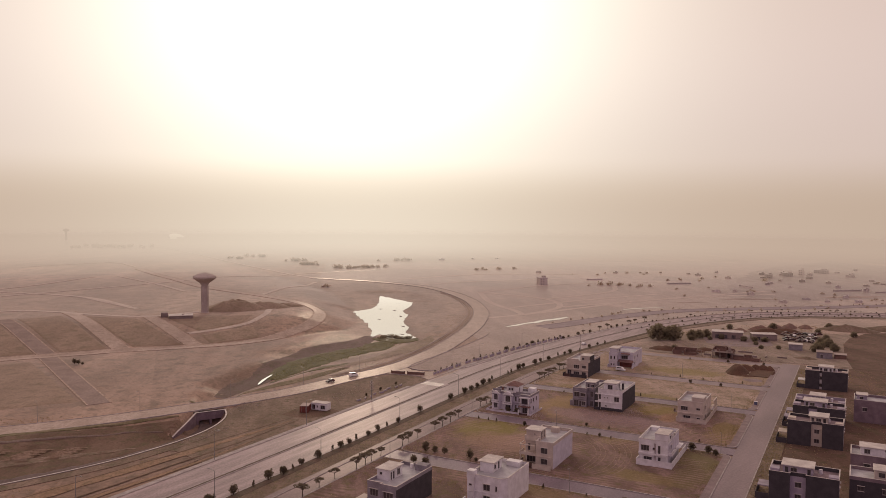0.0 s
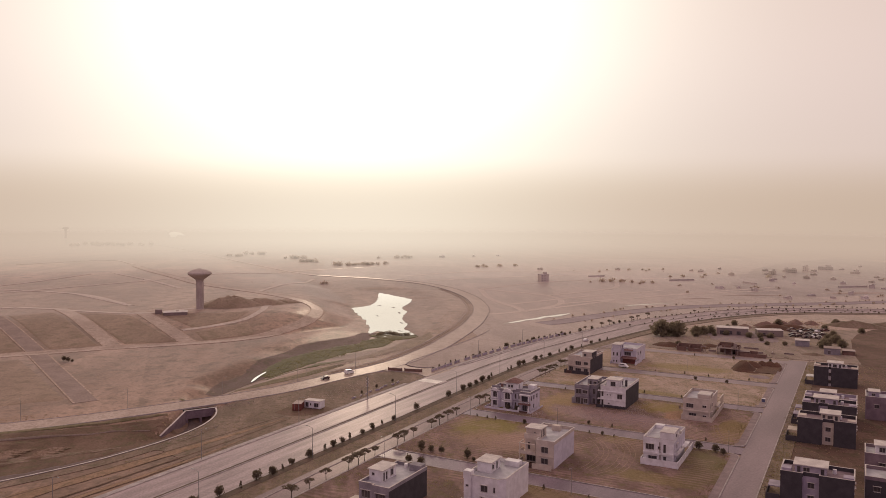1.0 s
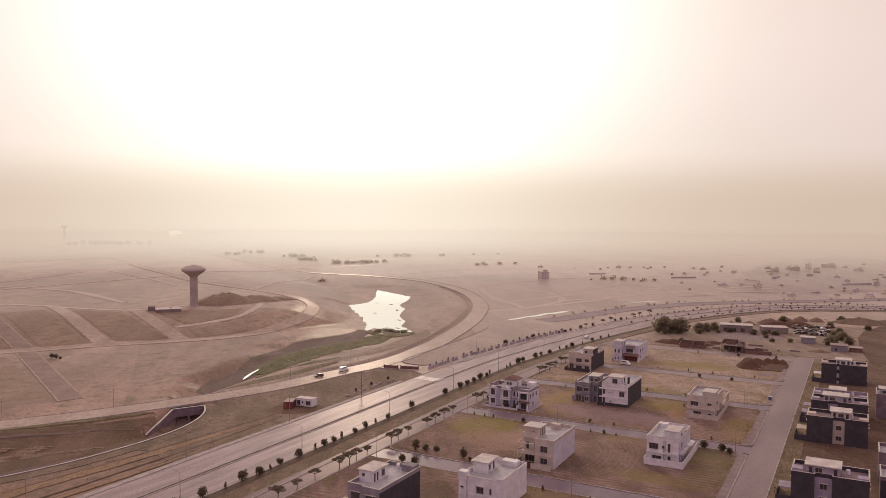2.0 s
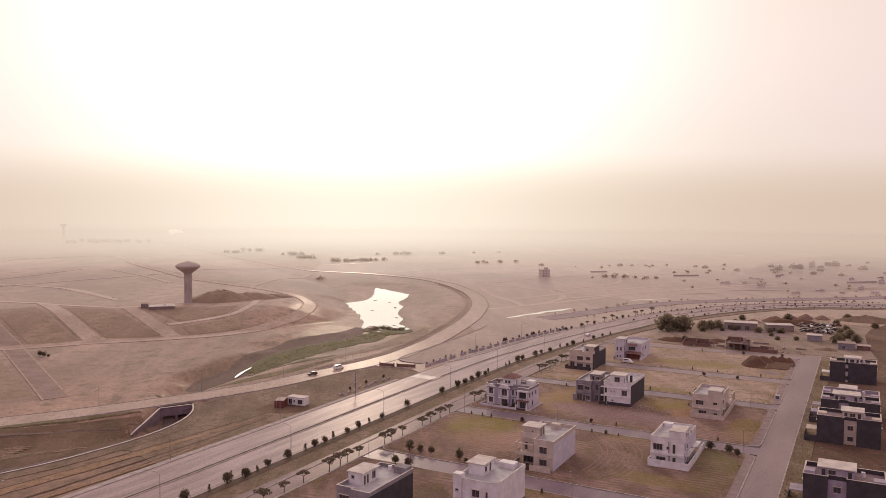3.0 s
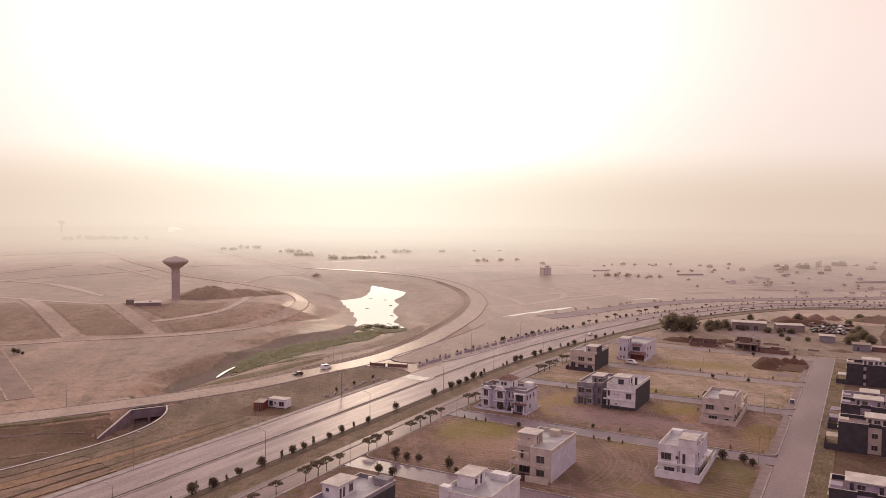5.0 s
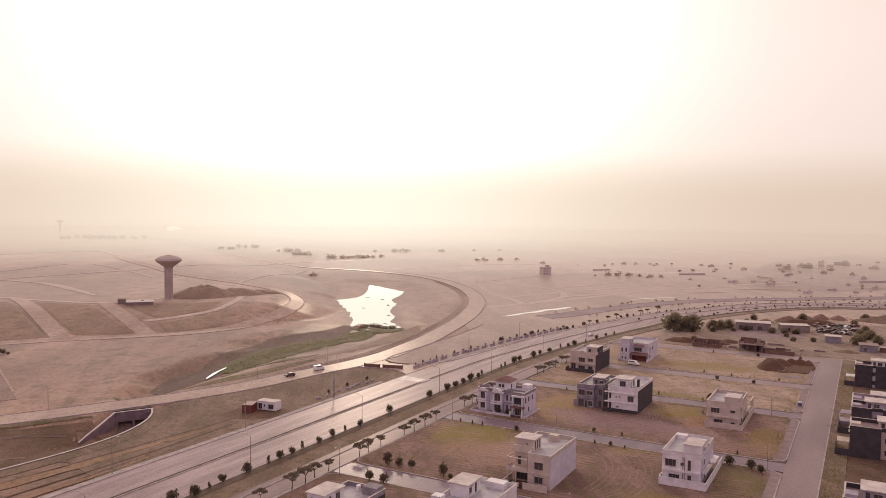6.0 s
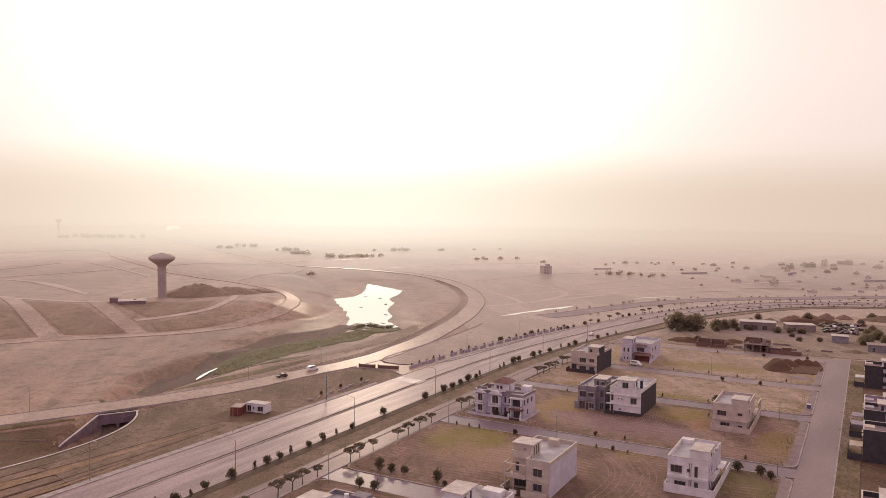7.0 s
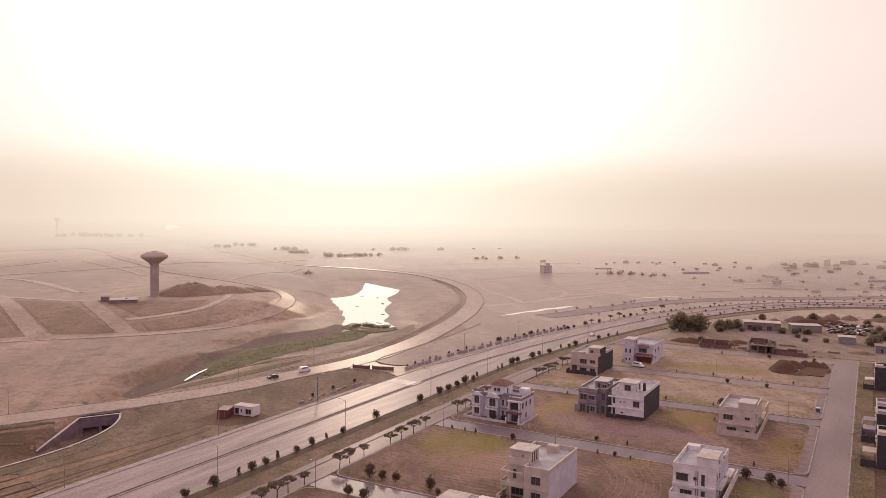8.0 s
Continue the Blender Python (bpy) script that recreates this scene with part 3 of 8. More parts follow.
CHANNEL_W = [6, 6, 6, 5, 4.5, 4.5, 2.5, 3.5, 5, 10, 12, 14, 14, 22, 19, 15, 6]
NORTH_ROAD = spline([(118, 503), (141, 521), (166, 535), (220, 573), (276, 601), (326, 612), (390, 616), (470, 622), (640, 650), (1200, 780)], 8)


def _seg(px, py, a, b):
    (ax, ay), (bx, by) = a, b
    dx, dy = bx - ax, by - ay
    t = np.clip(((px - ax) * dx + (py - ay) * dy) / (dx * dx + dy * dy), 0, 1)
    return np.hypot(px - ax - t * dx, py - ay - t * dy), t


def _smooth(x, a, b):
    t = np.clip((x - a) / (b - a), 0, 1)
    return t * t * (3 - 2 * t)


def line_distance(px, py, line):
    best = np.full(np.shape(px), 1e9)
    for a, b in zip(line, line[1:]):
        best = np.minimum(best, _seg(px, py, tuple(a), tuple(b))[0])
    return best


def channel_depth(px, py):
    """Depth of the stream bed and pond below the plain."""
    best = np.zeros(np.shape(px))
    for i in range(len(CHANNEL) - 1):
        d, t = _seg(px, py, CHANNEL[i], CHANNEL[i + 1])
        w = CHANNEL_W[i] * (1 - t) + CHANNEL_W[i + 1] * t
        low = CHANNEL_D[i] * (1 - t) + CHANNEL_D[i + 1] * t
        best = np.maximum(best, low * (1 - _smooth(d, w, w + (6.0 if i in (3, 4) else 30.0 if i < 3 else 9.0 if i < 7 else 14.0 if i < 9 else 30.0))))
    return best


POND = [(46.6, 758), (60.4, 726), (72.1, 696.5), (66.4, 662), (59.1, 638), (60.5, 610), (56.6, 592.5), (53.2, 567.7), (54.2, 539), (50.6, 521.5), (54.4, 497.4), (51.3, 484.5), (48.3, 480.5), (46.3, 489), (43.2, 483), (40.5, 494), (35.6, 488), (31.7, 490.3), (34.3, 506), (30.7, 511), (26, 502), (27.3, 528), (26.3, 549.5), (23.8, 579), (19.3, 611.7), (17.7, 637), (23.9, 644.3), (33.1, 655.6), (40.7, 689)]


def rise(px, py):
    """Height of the gently rising land round the water tower, over the foot line."""
    px, py = np.asarray(px, float), np.asarray(py, float)
    d, inside = np.full(px.shape, 1e9), np.zeros(px.shape, bool)
    for a, b in zip(FOOT[:14], FOOT[1:14]):
        d = np.minimum(d, _seg(px, py, a, b)[0])
    for (ax, ay), (bx, by) in zip(FOOT, FOOT[1:] + FOOT[:1]):
        if ay != by:
            inside ^= ((ay > py) != (by > py)) & (px < (bx - ax) * (py - ay) / (by - ay) + ax)
    q = np.clip(d / (88 - 50 * _smooth(px, -95, -15)), 0, 1.25)
    h = 8.0 * np.where(q < 0.75, q, 1 - (1.25 - q) ** 2) * (1 - _smooth(py, 1100, 1900))
    return np.where(inside, h, 0.0)


def pond_distance(px, py):
    """Metres outside the pond's shore, 0 within it."""
    far = line_distance(px, py, POND + POND[:1])
    inside = np.zeros(np.shape(px), bool)
    for (ax, ay), (bx, by) in zip(POND, POND[1:] + POND[:1]):
        if ay != by:
            inside ^= ((ay > py) != (by > py)) & (px < (bx - ax) * (py - ay) / (by - ay) + ax)
    return np.where(inside, 0.0, far)


def ground_height(px, py):
    h = -channel_depth(px, py)
    h = np.minimum(h, -1.4 * (1 - _smooth(pond_distance(px, py), 3.0, 26.0)))
    near, side = np.full(np.shape(px), 1e9), np.zeros(np.shape(px))
    for a, b in zip(WING, WING[1:]):
        d, _ = _seg(px, py, a, b)
        cross = (b[0] - a[0]) * (py - a[1]) - (b[1] - a[1]) * (px - a[0])
        side = np.where(d < near, np.sign(cross), side)
        near = np.minimum(near, d)
    h = np.where((side > 0) & (py < 318), 0.0, h)
    h = h * _smooth(line_distance(px, py, LOOP[::2]), 6.5, 11.5)
    wave = 0.10 * np.sin(px * 0.31 + 1.3 * np.sin(py * 0.17)) * np.sin(py * 0.27 + 0.7 * np.sin(px * 0.21))
    return h - 0.10 + 0.45 * wave + rise(px, py)


def axis(spans):
    out = []
    for a, b, s in spans:
        out += list(np.arange(a, b, s))
    return np.array(out + [spans[-1][1]])


def make_ground():
    xs = axis([(-6000, -2000, 400), (-2000, -700, 100), (-700, -270, 10), (-270, 330, 3), (330, 700, 12), (700, 2000, 100), (2000, 6001, 400)])
    ys = axis([(-600, 120, 40), (120, 200, 10), (200, 560, 3), (560, 800, 5), (800, 1300, 12), (1300, 2400, 60), (2400, 6601, 300)])
    X, Y = np.meshgrid(xs, ys)
    Z = ground_height(X, Y)
    nx, ny = len(xs), len(ys)
    idx = np.arange(nx * ny).reshape(ny, nx)
    faces = np.stack([idx[:-1, :-1], idx[:-1, 1:], idx[1:, 1:], idx[1:, :-1]], -1).reshape(-1, 4)
    me = bpy.data.meshes.new("ground")
    me.from_pydata(np.stack([X, Y, Z], -1).reshape(-1, 3).tolist(), [], faces.tolist())
    me.materials.append(M["ground"])
    for poly in me.polygons:
        poly.use_smooth = True
    return tagged(new("ground", me), "dry bare brown plain with stubble and a stream bed", "ground", kind="structure")


make_ground()

# water: the pond, and short open reaches of the stream


def water_sheet(name, outline, z, label):
    bm = bmesh.new()
    line = spline([*outline, outline[0]], 2.0)[:-1]
    vs = []
    for i, q in enumerate(line):
        n = (1.3 * noise.noise((q.x * 0.25, q.y * 0.12, 3.0)) + 1.3 * noise.noise((q.x * 0.7, q.y * 0.30, 9.0))) * (1.0 if len(line) > 120 else 0.15)
        vs.append(bm.verts.new((q.x + n, q.y + 2 * n, z)))
    bm.faces.new(vs)
    return structure(name, bm, M["water"], label, "water")


water_sheet("pond", POND, -1.4, "still pond mirroring the bright hazy sky")
water_sheet("stream_reach", [(-35.2, 374), (-34.9, 380), (-33.7, 386.5), (-31.2, 395), (-30.2, 397.5), (-30.2, 394.5), (-31.9, 388), (-33.4, 380), (-34.6, 374.6)], -3.1, "narrow open reach of the stream")
water_sheet("far_pond", [(-552, 2694), (-596, 2932), (-595, 3020), (-541, 2856), (-520, 2760), (-475, 2564), (-498, 2560), (-470, 2400), (-481, 2375), (-520, 2560)], 0.3, "small distant pond on the plain")
water_sheet("puddle", [(121, 528), (133, 534.5), (141, 542.5), (152, 548), (159, 556), (171, 562), (184, 576), (177, 573.5), (168, 567), (158, 561.5), (151, 554), (139, 545), (129, 536)], 0.13, "long thin puddle beside the road")
water_sheet("puddle_beyond", [(240, 614), (256, 622), (274, 627), (290, 632), (272, 629.5), (254, 624.5)], 0.13, "thin puddle beside the road")

# ---------------------------------------------------------------- distance


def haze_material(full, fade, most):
    """Painted haze that hides the horizon: emission in the low sky's colours, thinning out upwards and towards the
    ground.
    """
    m = bpy.data.materials.new("painted_haze")
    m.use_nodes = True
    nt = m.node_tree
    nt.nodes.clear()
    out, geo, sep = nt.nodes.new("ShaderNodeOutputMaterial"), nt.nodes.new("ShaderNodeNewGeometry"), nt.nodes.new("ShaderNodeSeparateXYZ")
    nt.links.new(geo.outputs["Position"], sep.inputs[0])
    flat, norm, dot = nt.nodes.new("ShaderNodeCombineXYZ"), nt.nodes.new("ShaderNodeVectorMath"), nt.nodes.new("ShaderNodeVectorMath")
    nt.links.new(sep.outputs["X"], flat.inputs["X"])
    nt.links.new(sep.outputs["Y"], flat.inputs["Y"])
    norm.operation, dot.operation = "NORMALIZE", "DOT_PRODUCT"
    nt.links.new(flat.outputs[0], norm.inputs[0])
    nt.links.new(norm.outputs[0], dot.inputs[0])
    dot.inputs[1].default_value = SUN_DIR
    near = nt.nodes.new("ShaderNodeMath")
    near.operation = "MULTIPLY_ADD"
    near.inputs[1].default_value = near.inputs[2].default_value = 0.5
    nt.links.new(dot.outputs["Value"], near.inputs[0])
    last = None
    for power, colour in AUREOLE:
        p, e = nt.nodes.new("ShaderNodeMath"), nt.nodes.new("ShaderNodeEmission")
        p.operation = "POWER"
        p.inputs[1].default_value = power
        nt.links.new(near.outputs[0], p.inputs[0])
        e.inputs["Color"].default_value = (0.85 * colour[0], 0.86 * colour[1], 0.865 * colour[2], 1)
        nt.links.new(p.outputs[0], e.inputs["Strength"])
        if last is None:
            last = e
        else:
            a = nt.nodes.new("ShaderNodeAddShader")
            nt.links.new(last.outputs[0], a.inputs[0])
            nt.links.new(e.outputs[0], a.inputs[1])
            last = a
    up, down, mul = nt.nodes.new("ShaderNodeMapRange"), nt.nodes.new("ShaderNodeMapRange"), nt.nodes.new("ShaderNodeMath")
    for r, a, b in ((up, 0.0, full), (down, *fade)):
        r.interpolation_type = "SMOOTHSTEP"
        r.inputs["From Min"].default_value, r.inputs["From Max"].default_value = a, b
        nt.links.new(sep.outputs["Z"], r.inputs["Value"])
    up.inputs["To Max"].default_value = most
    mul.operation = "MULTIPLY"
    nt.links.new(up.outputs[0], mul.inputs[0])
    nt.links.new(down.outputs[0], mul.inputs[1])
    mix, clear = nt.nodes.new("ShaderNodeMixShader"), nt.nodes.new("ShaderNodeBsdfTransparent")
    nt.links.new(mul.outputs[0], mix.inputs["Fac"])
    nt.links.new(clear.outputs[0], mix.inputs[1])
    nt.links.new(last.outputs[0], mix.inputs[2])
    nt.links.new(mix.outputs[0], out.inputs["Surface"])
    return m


def haze_shell(r, full, fade, most):
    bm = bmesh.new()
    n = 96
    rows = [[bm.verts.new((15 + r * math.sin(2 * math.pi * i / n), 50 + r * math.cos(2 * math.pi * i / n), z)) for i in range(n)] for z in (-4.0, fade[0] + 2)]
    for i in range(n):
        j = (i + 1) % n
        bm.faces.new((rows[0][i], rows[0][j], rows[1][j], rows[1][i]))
    structure("backdrop", bm, haze_material(full, fade, most), "glowing see-through shell painted as pale haze along the far horizon", "backdrop", True)


# two added glowing shells stand in for the haze over the far land
haze_shell(930.0, 45.0, (150.0, 60.0), 0.84)
haze_shell(3150.0, 26.0, (330.0, 72.0), 1.0)

# ---------------------------------------------------------------- roads


def road(name, line, left, right, mat, label, z=0.1, kerbs=True, edge=0.0):
    ob = structure(name, ribbon(line, left, right, z), mat, label, "road")
    if edge:
        for a, b in ((left - edge, left), (right, right + edge)):
            part("edge_stones", ribbon(line, a, b, z + 0.02, 0.5), M["pale_edge"], ob, "pale line of dusty edge stones")
    elif kerbs:
        for a, b in ((left - 0.35, left), (right, right + 0.35)):
            part("kerb", ribbon(line, a, b, z + 0.15, 0.5), M["kerb"], ob)
    return ob


road("road_main_north", MAIN, -12.2, -0.85, M["asphalt"], "worn grey asphalt carriageway of the main road")
road("road_main_south", MAIN, 0.85, 13.7, M["asphalt"], "worn grey asphalt carriageway of the main road")
structure("median", ribbon(MAIN, -0.5, 0.5, 0.22), M["kerb"], "narrow raised kerbed median strip", "median")
structure("median_soil", ribbon(MAIN, -0.32, 0.32, 0.25), M["hedge_bed"], "dark soil filling of the median strip", "median")
structure("hedge_bed", ribbon(MAIN, 14.05, 16.9, 0.2), M["hedge_bed"], "dark planted strip beside the carriageway", "verge")
structure("verge", ribbon(MAIN, 16.9, 23.2, 0.14), M["verge"], "dry grass verge beside the service road", "verge")
SERVICE = [q for q in MAIN if -260 < uv_of(*q)[1] < 190]
structure("footpath", ribbon(SERVICE, 23.2, 25.2, 0.2), M["service"], "paved footpath along the service road", "pavement")
road("service_road", SERVICE, 25.6, 31.8, M["service"], "pale grey service road beside the main road")
road("loop_road", LOOP, -6.0, 6.0, M["loop"], "dusty curving two-lane road")
road("ring_road", RING, -4.2, 4.2, M["track"], "dusty curving road round empty plots", 0.08, edge=0.7)
road("north_road", NORTH_ROAD[4:], -7.5, 7.5, M["north_asphalt"], "distant grey dual road")
PLOT_ROADS = (((-80.4, 470), (-129.2, 557.5)), ((-120.2, 460), (-188.3, 579)), ((-155.2, 445), (-216.7, 540.2)), ((-155.2, 443.5), (-95.5, 330.5)), ((-205, 428), (-273, 532)))
for n, (a, b) in enumerate(PLOT_ROADS):
    road(f"plot_road_{n + 1}", spline([a, b], 4), -4.2, 4.2, M["plot_asphalt" if n in (2, 3) else "track"], "dusty plot road with pale edge stones", 0.03 + 0.008 * n, edge=0.8)
for n, pts in enumerate((((-222, 590), (-190, 577), (-178, 568), (-130, 551), (-95, 574)), ((-210, 682), (-144, 593)), ((-236.6, 898), (-178.6, 806), (-135, 725)), ((-91, 502), (-75.7, 512), (-55.3, 532), (-47, 560), (-46, 582), (-34, 606)), ((-63, 686), (-20, 900)), ((-166, 824), (-60, 1010), (60, 1100)), ((-288, 678), (-166, 824)), ((-25, 963), (-55, 1019), (-82, 1084), (-136, 1212), (-222, 1432), (-340, 1719), (-461, 1982)), ((-315, 740), (-211, 682), (-153, 607)), ((-400, 1055), (-315, 1145), (-257, 1055)), ((-368, 500), (-263, 571), (-222, 590)), ((-456, 625), (-315, 740), (-263, 892)))):
    road(f"far_track_{n + 1}", spline(pts, 5), -2.4, 2.4, M["pale_track"], "pale dirt track across the plain", 0.06 + 0.005 * n, kerbs=False)
for n, pts in enumerate((((114, 577), (146, 591), (152, 612), (143, 680), (150, 770)), ((146, 591), (200, 625), (300, 690), (460, 760)), ((152, 640), (230, 690), (330, 740)), ((94, 856), (180, 905), (320, 940)), ((150, 591), (195, 640), (201, 704), (151, 772)), ((195, 640), (347, 706), (450, 728)), ((201, 704), (287, 765), (317, 830)), ((80, 932), (194, 1004), (330, 1000)), ((151, 772), (261, 854), (420, 880)))):
    road(f"far_lane_{n + 1}", spline(pts, 10), -2.8, 2.8, M["pale_track"], "pale dirt track across bare land", 0.05 + 0.006 * n, kerbs=False)

for n, pts in enumerate(([(-86, 471), (-115, 462.8), (-174, 560), (-132, 546)], [(-126, 459), (-151, 450), (-212, 546), (-189, 566)], [(-161, 446.5), (-199, 432), (-267, 530), (-221, 538)], [(-73, 474.5), (-45, 494), (-52, 526), (-84, 497)], [(-158, 434), (-102, 333), (-150, 314), (-250, 390)], [(-84, 505), (-60, 532), (-53, 558), (-120, 552)])):
    structure(f"field_{n + 1}", patch(*pts, 0.05 + 0.004 * n), M["field"], "fallow brown field between the plot roads", "field", True)

for name, pts, mat, label in (("yard_ground_east", ((9.6, -176), (9.8, 60), (10.2, 172), (34, 176), (62, 178), (150, 176), (330, 170), (330, -176)), "yard_earth", "dark rough earth between the houses of the row"), ("field_east", ((34, 176.2), (31, 200), (29, 230), (28, 262), (31, 290), (40, 318), (60, 336), (120, 344), (220, 340), (330, 330), (330, 170.2), (150, 176.2), (62, 178.2)), "yard_earth", "smooth dark brown ploughed field"), ("village_ground", ((-86, 174), (-78, 214), (-64, 258), (-30, 296), (6, 306), (60, 302), (64, 262), (60, 214), (50, 184), (0, 176), (-40, 173)), "village", "trodden brown village ground with litter")):
    structure(name, slab([tuple(q) for q in ([w2(*q) for q in pts] if mat == "yard_earth" else spline([w2(*q) for q in pts + pts[:1]], 4)[:-1])], -0.3, 0.024 if mat == "village" else 0.036), M[mat], label, "ground")

north_edge = [q for q in offset_line(MAIN, -15.5) if uv_of(*q)[1] > 118 and q.x < 900]
loop_edge = [q for q in offset_line(LOOP, 6.6) if q.y > 492 and q.x > -20]
structure("bare_ground_north", slab([tuple(q) for q in [*north_edge, (900, 1260), (-10, 1260), *loop_edge[::-1]]], -0.3, 0.028), M["pale_soil"], "bare pale soil beyond the main road", "ground")
# ground coloured darker here to carry the shade among the far houses
town_edge = spline([(395, 668), (480, 672), (620, 700), (880, 760), (900, 980), (890, 1240), (860, 1245), (650, 1080), (505, 900), (420, 760), (395, 668)], 12)[:-1]
structure("town_ground", slab([tuple(q + Vector((9 * noise.noise((q.x * 0.03, q.y * 0.03, 1)), 9 * noise.noise((q.x * 0.03, q.y * 0.03, 8))))) for q in town_edge], -0.3, 0.036), M["town_earth"], "dull earth between the houses of the far town, darkened for the shade there", "ground")
# raised corner between the loop road and the main road, with a rounded kerb
CORNER = spline([(104, 500), (99.5, 489), (84, 462), (69.5, 440), (57, 421), (49, 409.5), (42.5, 399.5), (40.2, 393), (42, 387), (48.5, 382.5), (60, 382.5), (72, 390.5), (93, 414), (122, 446.5)], 1.5)
structure("corner_ground", slab([tuple(q) for q in CORNER + [Vector((150, 478)), Vector((128, 496))]], -0.3, 0.06), M["pale_soil"], "raised bare corner of land at the junction", "ground")
structure("corner_kerb", ribbon(CORNER, -0.4, 0.0, 0.3, 0.5), M["kerb"], "rounded concrete kerb at the junction", "kerb")
WEDGE = spline([(-6, 346), (3.5, 356.5), (14, 367), (22.5, 373.8), (29.5, 376.6), (36, 374.2), (43, 369), (46.3, 362)], 1.5)
structure("wedge_ground", slab([tuple(q) for q in WEDGE + [Vector((34.5, 345.5)), Vector((22, 330.5)), Vector((15, 322)), Vector((3, 330)), Vector((-6, 338))]], -0.3, 0.05), M["verge"], "rough earth wedge between the roads", "ground")
roadside = [q for q in offset_line(LOOP, 6.7) if -37 < q.x < -5 and q.y < 360]
structure("roadside_ground", slab([tuple(q) for q in roadside] + [(-6, 338), (3, 330), (15, 322), w2(-147, -22), w2(-147, -50), w2(-147, -80), w2(-147.5, -104), (-51, 260.5), (-58, 263), (-51.2, 272), (-45.2, 282), (-41.8, 291), (-40.2, 300), (-40.4, 308), (-41, 314)], -0.3, 0.03), M["verge"], "rough brown earth between the loop road and the main road", "ground")
structure("wedge_kerb", ribbon(WEDGE, 0.0, 0.35, 0.27, 0.5), M["kerb"], "concrete kerb round the earth wedge", "kerb")

# cross streets of the housing grid
STREETS = ((-70.0, -62.0, -101.6), (-11.0, -3.5, -101.6), (48.5, 55.5, -101), (97.0, 105.0, -97), (160.0, 168.0, -80))
for n, (v0, v1, u0) in enumerate(STREETS):
    line = [Vector(w2(u, (v0 + v1) / 2)) for u in np.linspace(u0, 0.2, 14)]
    structure(f"street_{n + 1}", ribbon(line, -(v1 - v0) / 2, (v1 - v0) / 2, 0.09), M["street" if n < 3 else "dusty_street"], "pale grey residential street", "road")
line = [Vector(w2(4.2, v)) for v in np.linspace(-170, 172, 40)]  # the wide street
structure("street_east", ribbon(line, -4.2, 4.4, 0.1), M["dusty_street"], "wide pale grey residential street", "road")
structure("street_east_kerb", ribbon(line, 4.4, 4.75, 0.25), M["kerb"], "concrete street kerb", "kerb")
structure("street_east_verge", ribbon(line, 4.75, 10.0, 0.16), M["verge"], "rough verge with weeds and rubble", "verge")


def rounded(u0, u1, v0, v1, r, n=5):
    pts = []
    for cu, cv, a in ((u1 - r, v0 + r, -90), (u1 - r, v1 - r, 0), (u0 + r, v1 - r, 90), (u0 + r, v0 + r, 180)):
        for i in range(n + 1):
            t = radians(a + 90 * i / n)
            pts.append((cu + r * math.cos(t), cv + r * math.sin(t)))
    return pts


def block(name, u0, u1, v0, v1, label, mat):
    """A kerbed block of plots, with a paved strip inside the kerb along the wide street."""
    r = 4.0
    outer, inner = rounded(u0, u1, v0, v1, r), rounded(u0 + 0.35, u1 - 0.35, v0 + 0.35, v1 - 0.35, r - 0.3)
    bm = bmesh.new()
    co = [bm.verts.new((*w2(*q), z)) for q, z in [(q, -0.3) for q in outer] + [(q, 0.26) for q in outer] + [(q, 0.26) for q in inner] + [(q, -0.3) for q in inner]]
    n = len(outer)
    for ring in range(3):
        for i in range(n):
            a, b = ring * n + i, ring * n + (i + 1) % n
            bm.faces.new((co[a], co[b], co[b + n], co[a + n]))
    kerb = bm
    bm = bmesh.new()
    steps_u = np.linspace(u0 + 0.34, u1 - 0.34, 40)
    steps_v = np.linspace(v0 + 0.34, v1 - 0.34, 20)
    rows = []
    for v in steps_v:
        row = []
        for u in steps_u:
            eu, ev = max(0, abs(u - (u0 + u1) / 2) - (u1 - u0) / 2 + r), max(0, abs(v - (v0 + v1) / 2) - (v1 - v0) / 2 + r)
            k = math.hypot(eu, ev)
            uu, vv = u, v
            if k > r - 0.34 and eu > 0 and ev > 0:
                f = (r - 0.34) / k
                uu, vv = u - math.copysign(eu * (1 - f), u - (u0 + u1) / 2), v - math.copysign(ev * (1 - f), v - (v0 + v1) / 2)
            x, y = w2(uu, vv)
            edge = min(u - u0, u1 - u, v - v0, v1 - v)
            z = 0.20 + 0.22 * noise.noise((x * 0.12, y * 0.12, 0)) * min(1, edge / 6)
            row.append(bm.verts.new((x, y, z)))
        rows.append(row)
    for a, b in zip(rows, rows[1:]):
        for i in range(len(a) - 1):
            bm.faces.new((a[i], a[i + 1], b[i + 1], b[i]))
    ob = structure(name, bm, mat, label, "plot", smooth=True)
    part("kerb", kerb, M["kerb"], ob)
    edge = [Vector(w2(*q)) for q in outer[:2 * (len(outer) // 4)]]
    part("pavement", ribbon(edge[1:-1], -2.7, -0.36, 0.28, 0.3), M["paving"], ob, "strip of cement paving inside the kerb")
    return ob


block("plots_1", -100.8, 0, -128, -70.3, "block of dry empty plots and new houses", M["plot"])
block("plots_2", -100.8, 0, -61.7, -11.3, "block of dry empty plots and new houses", M["plot"])
block("plots_3", -100.8, 0, -3.2, 48.2, "block of dry empty plots and new houses", M["plot"])
block("plots_4", -99.5, 0, 55.8, 96.7, "block of dry grassy plots and new houses", M["plot_grass"])
block("plots_5", -94, 0, 105.3, 159.7, "block of dry grassy plots", M["plot_grass"])

# ---------------------------------------------------------------- houses


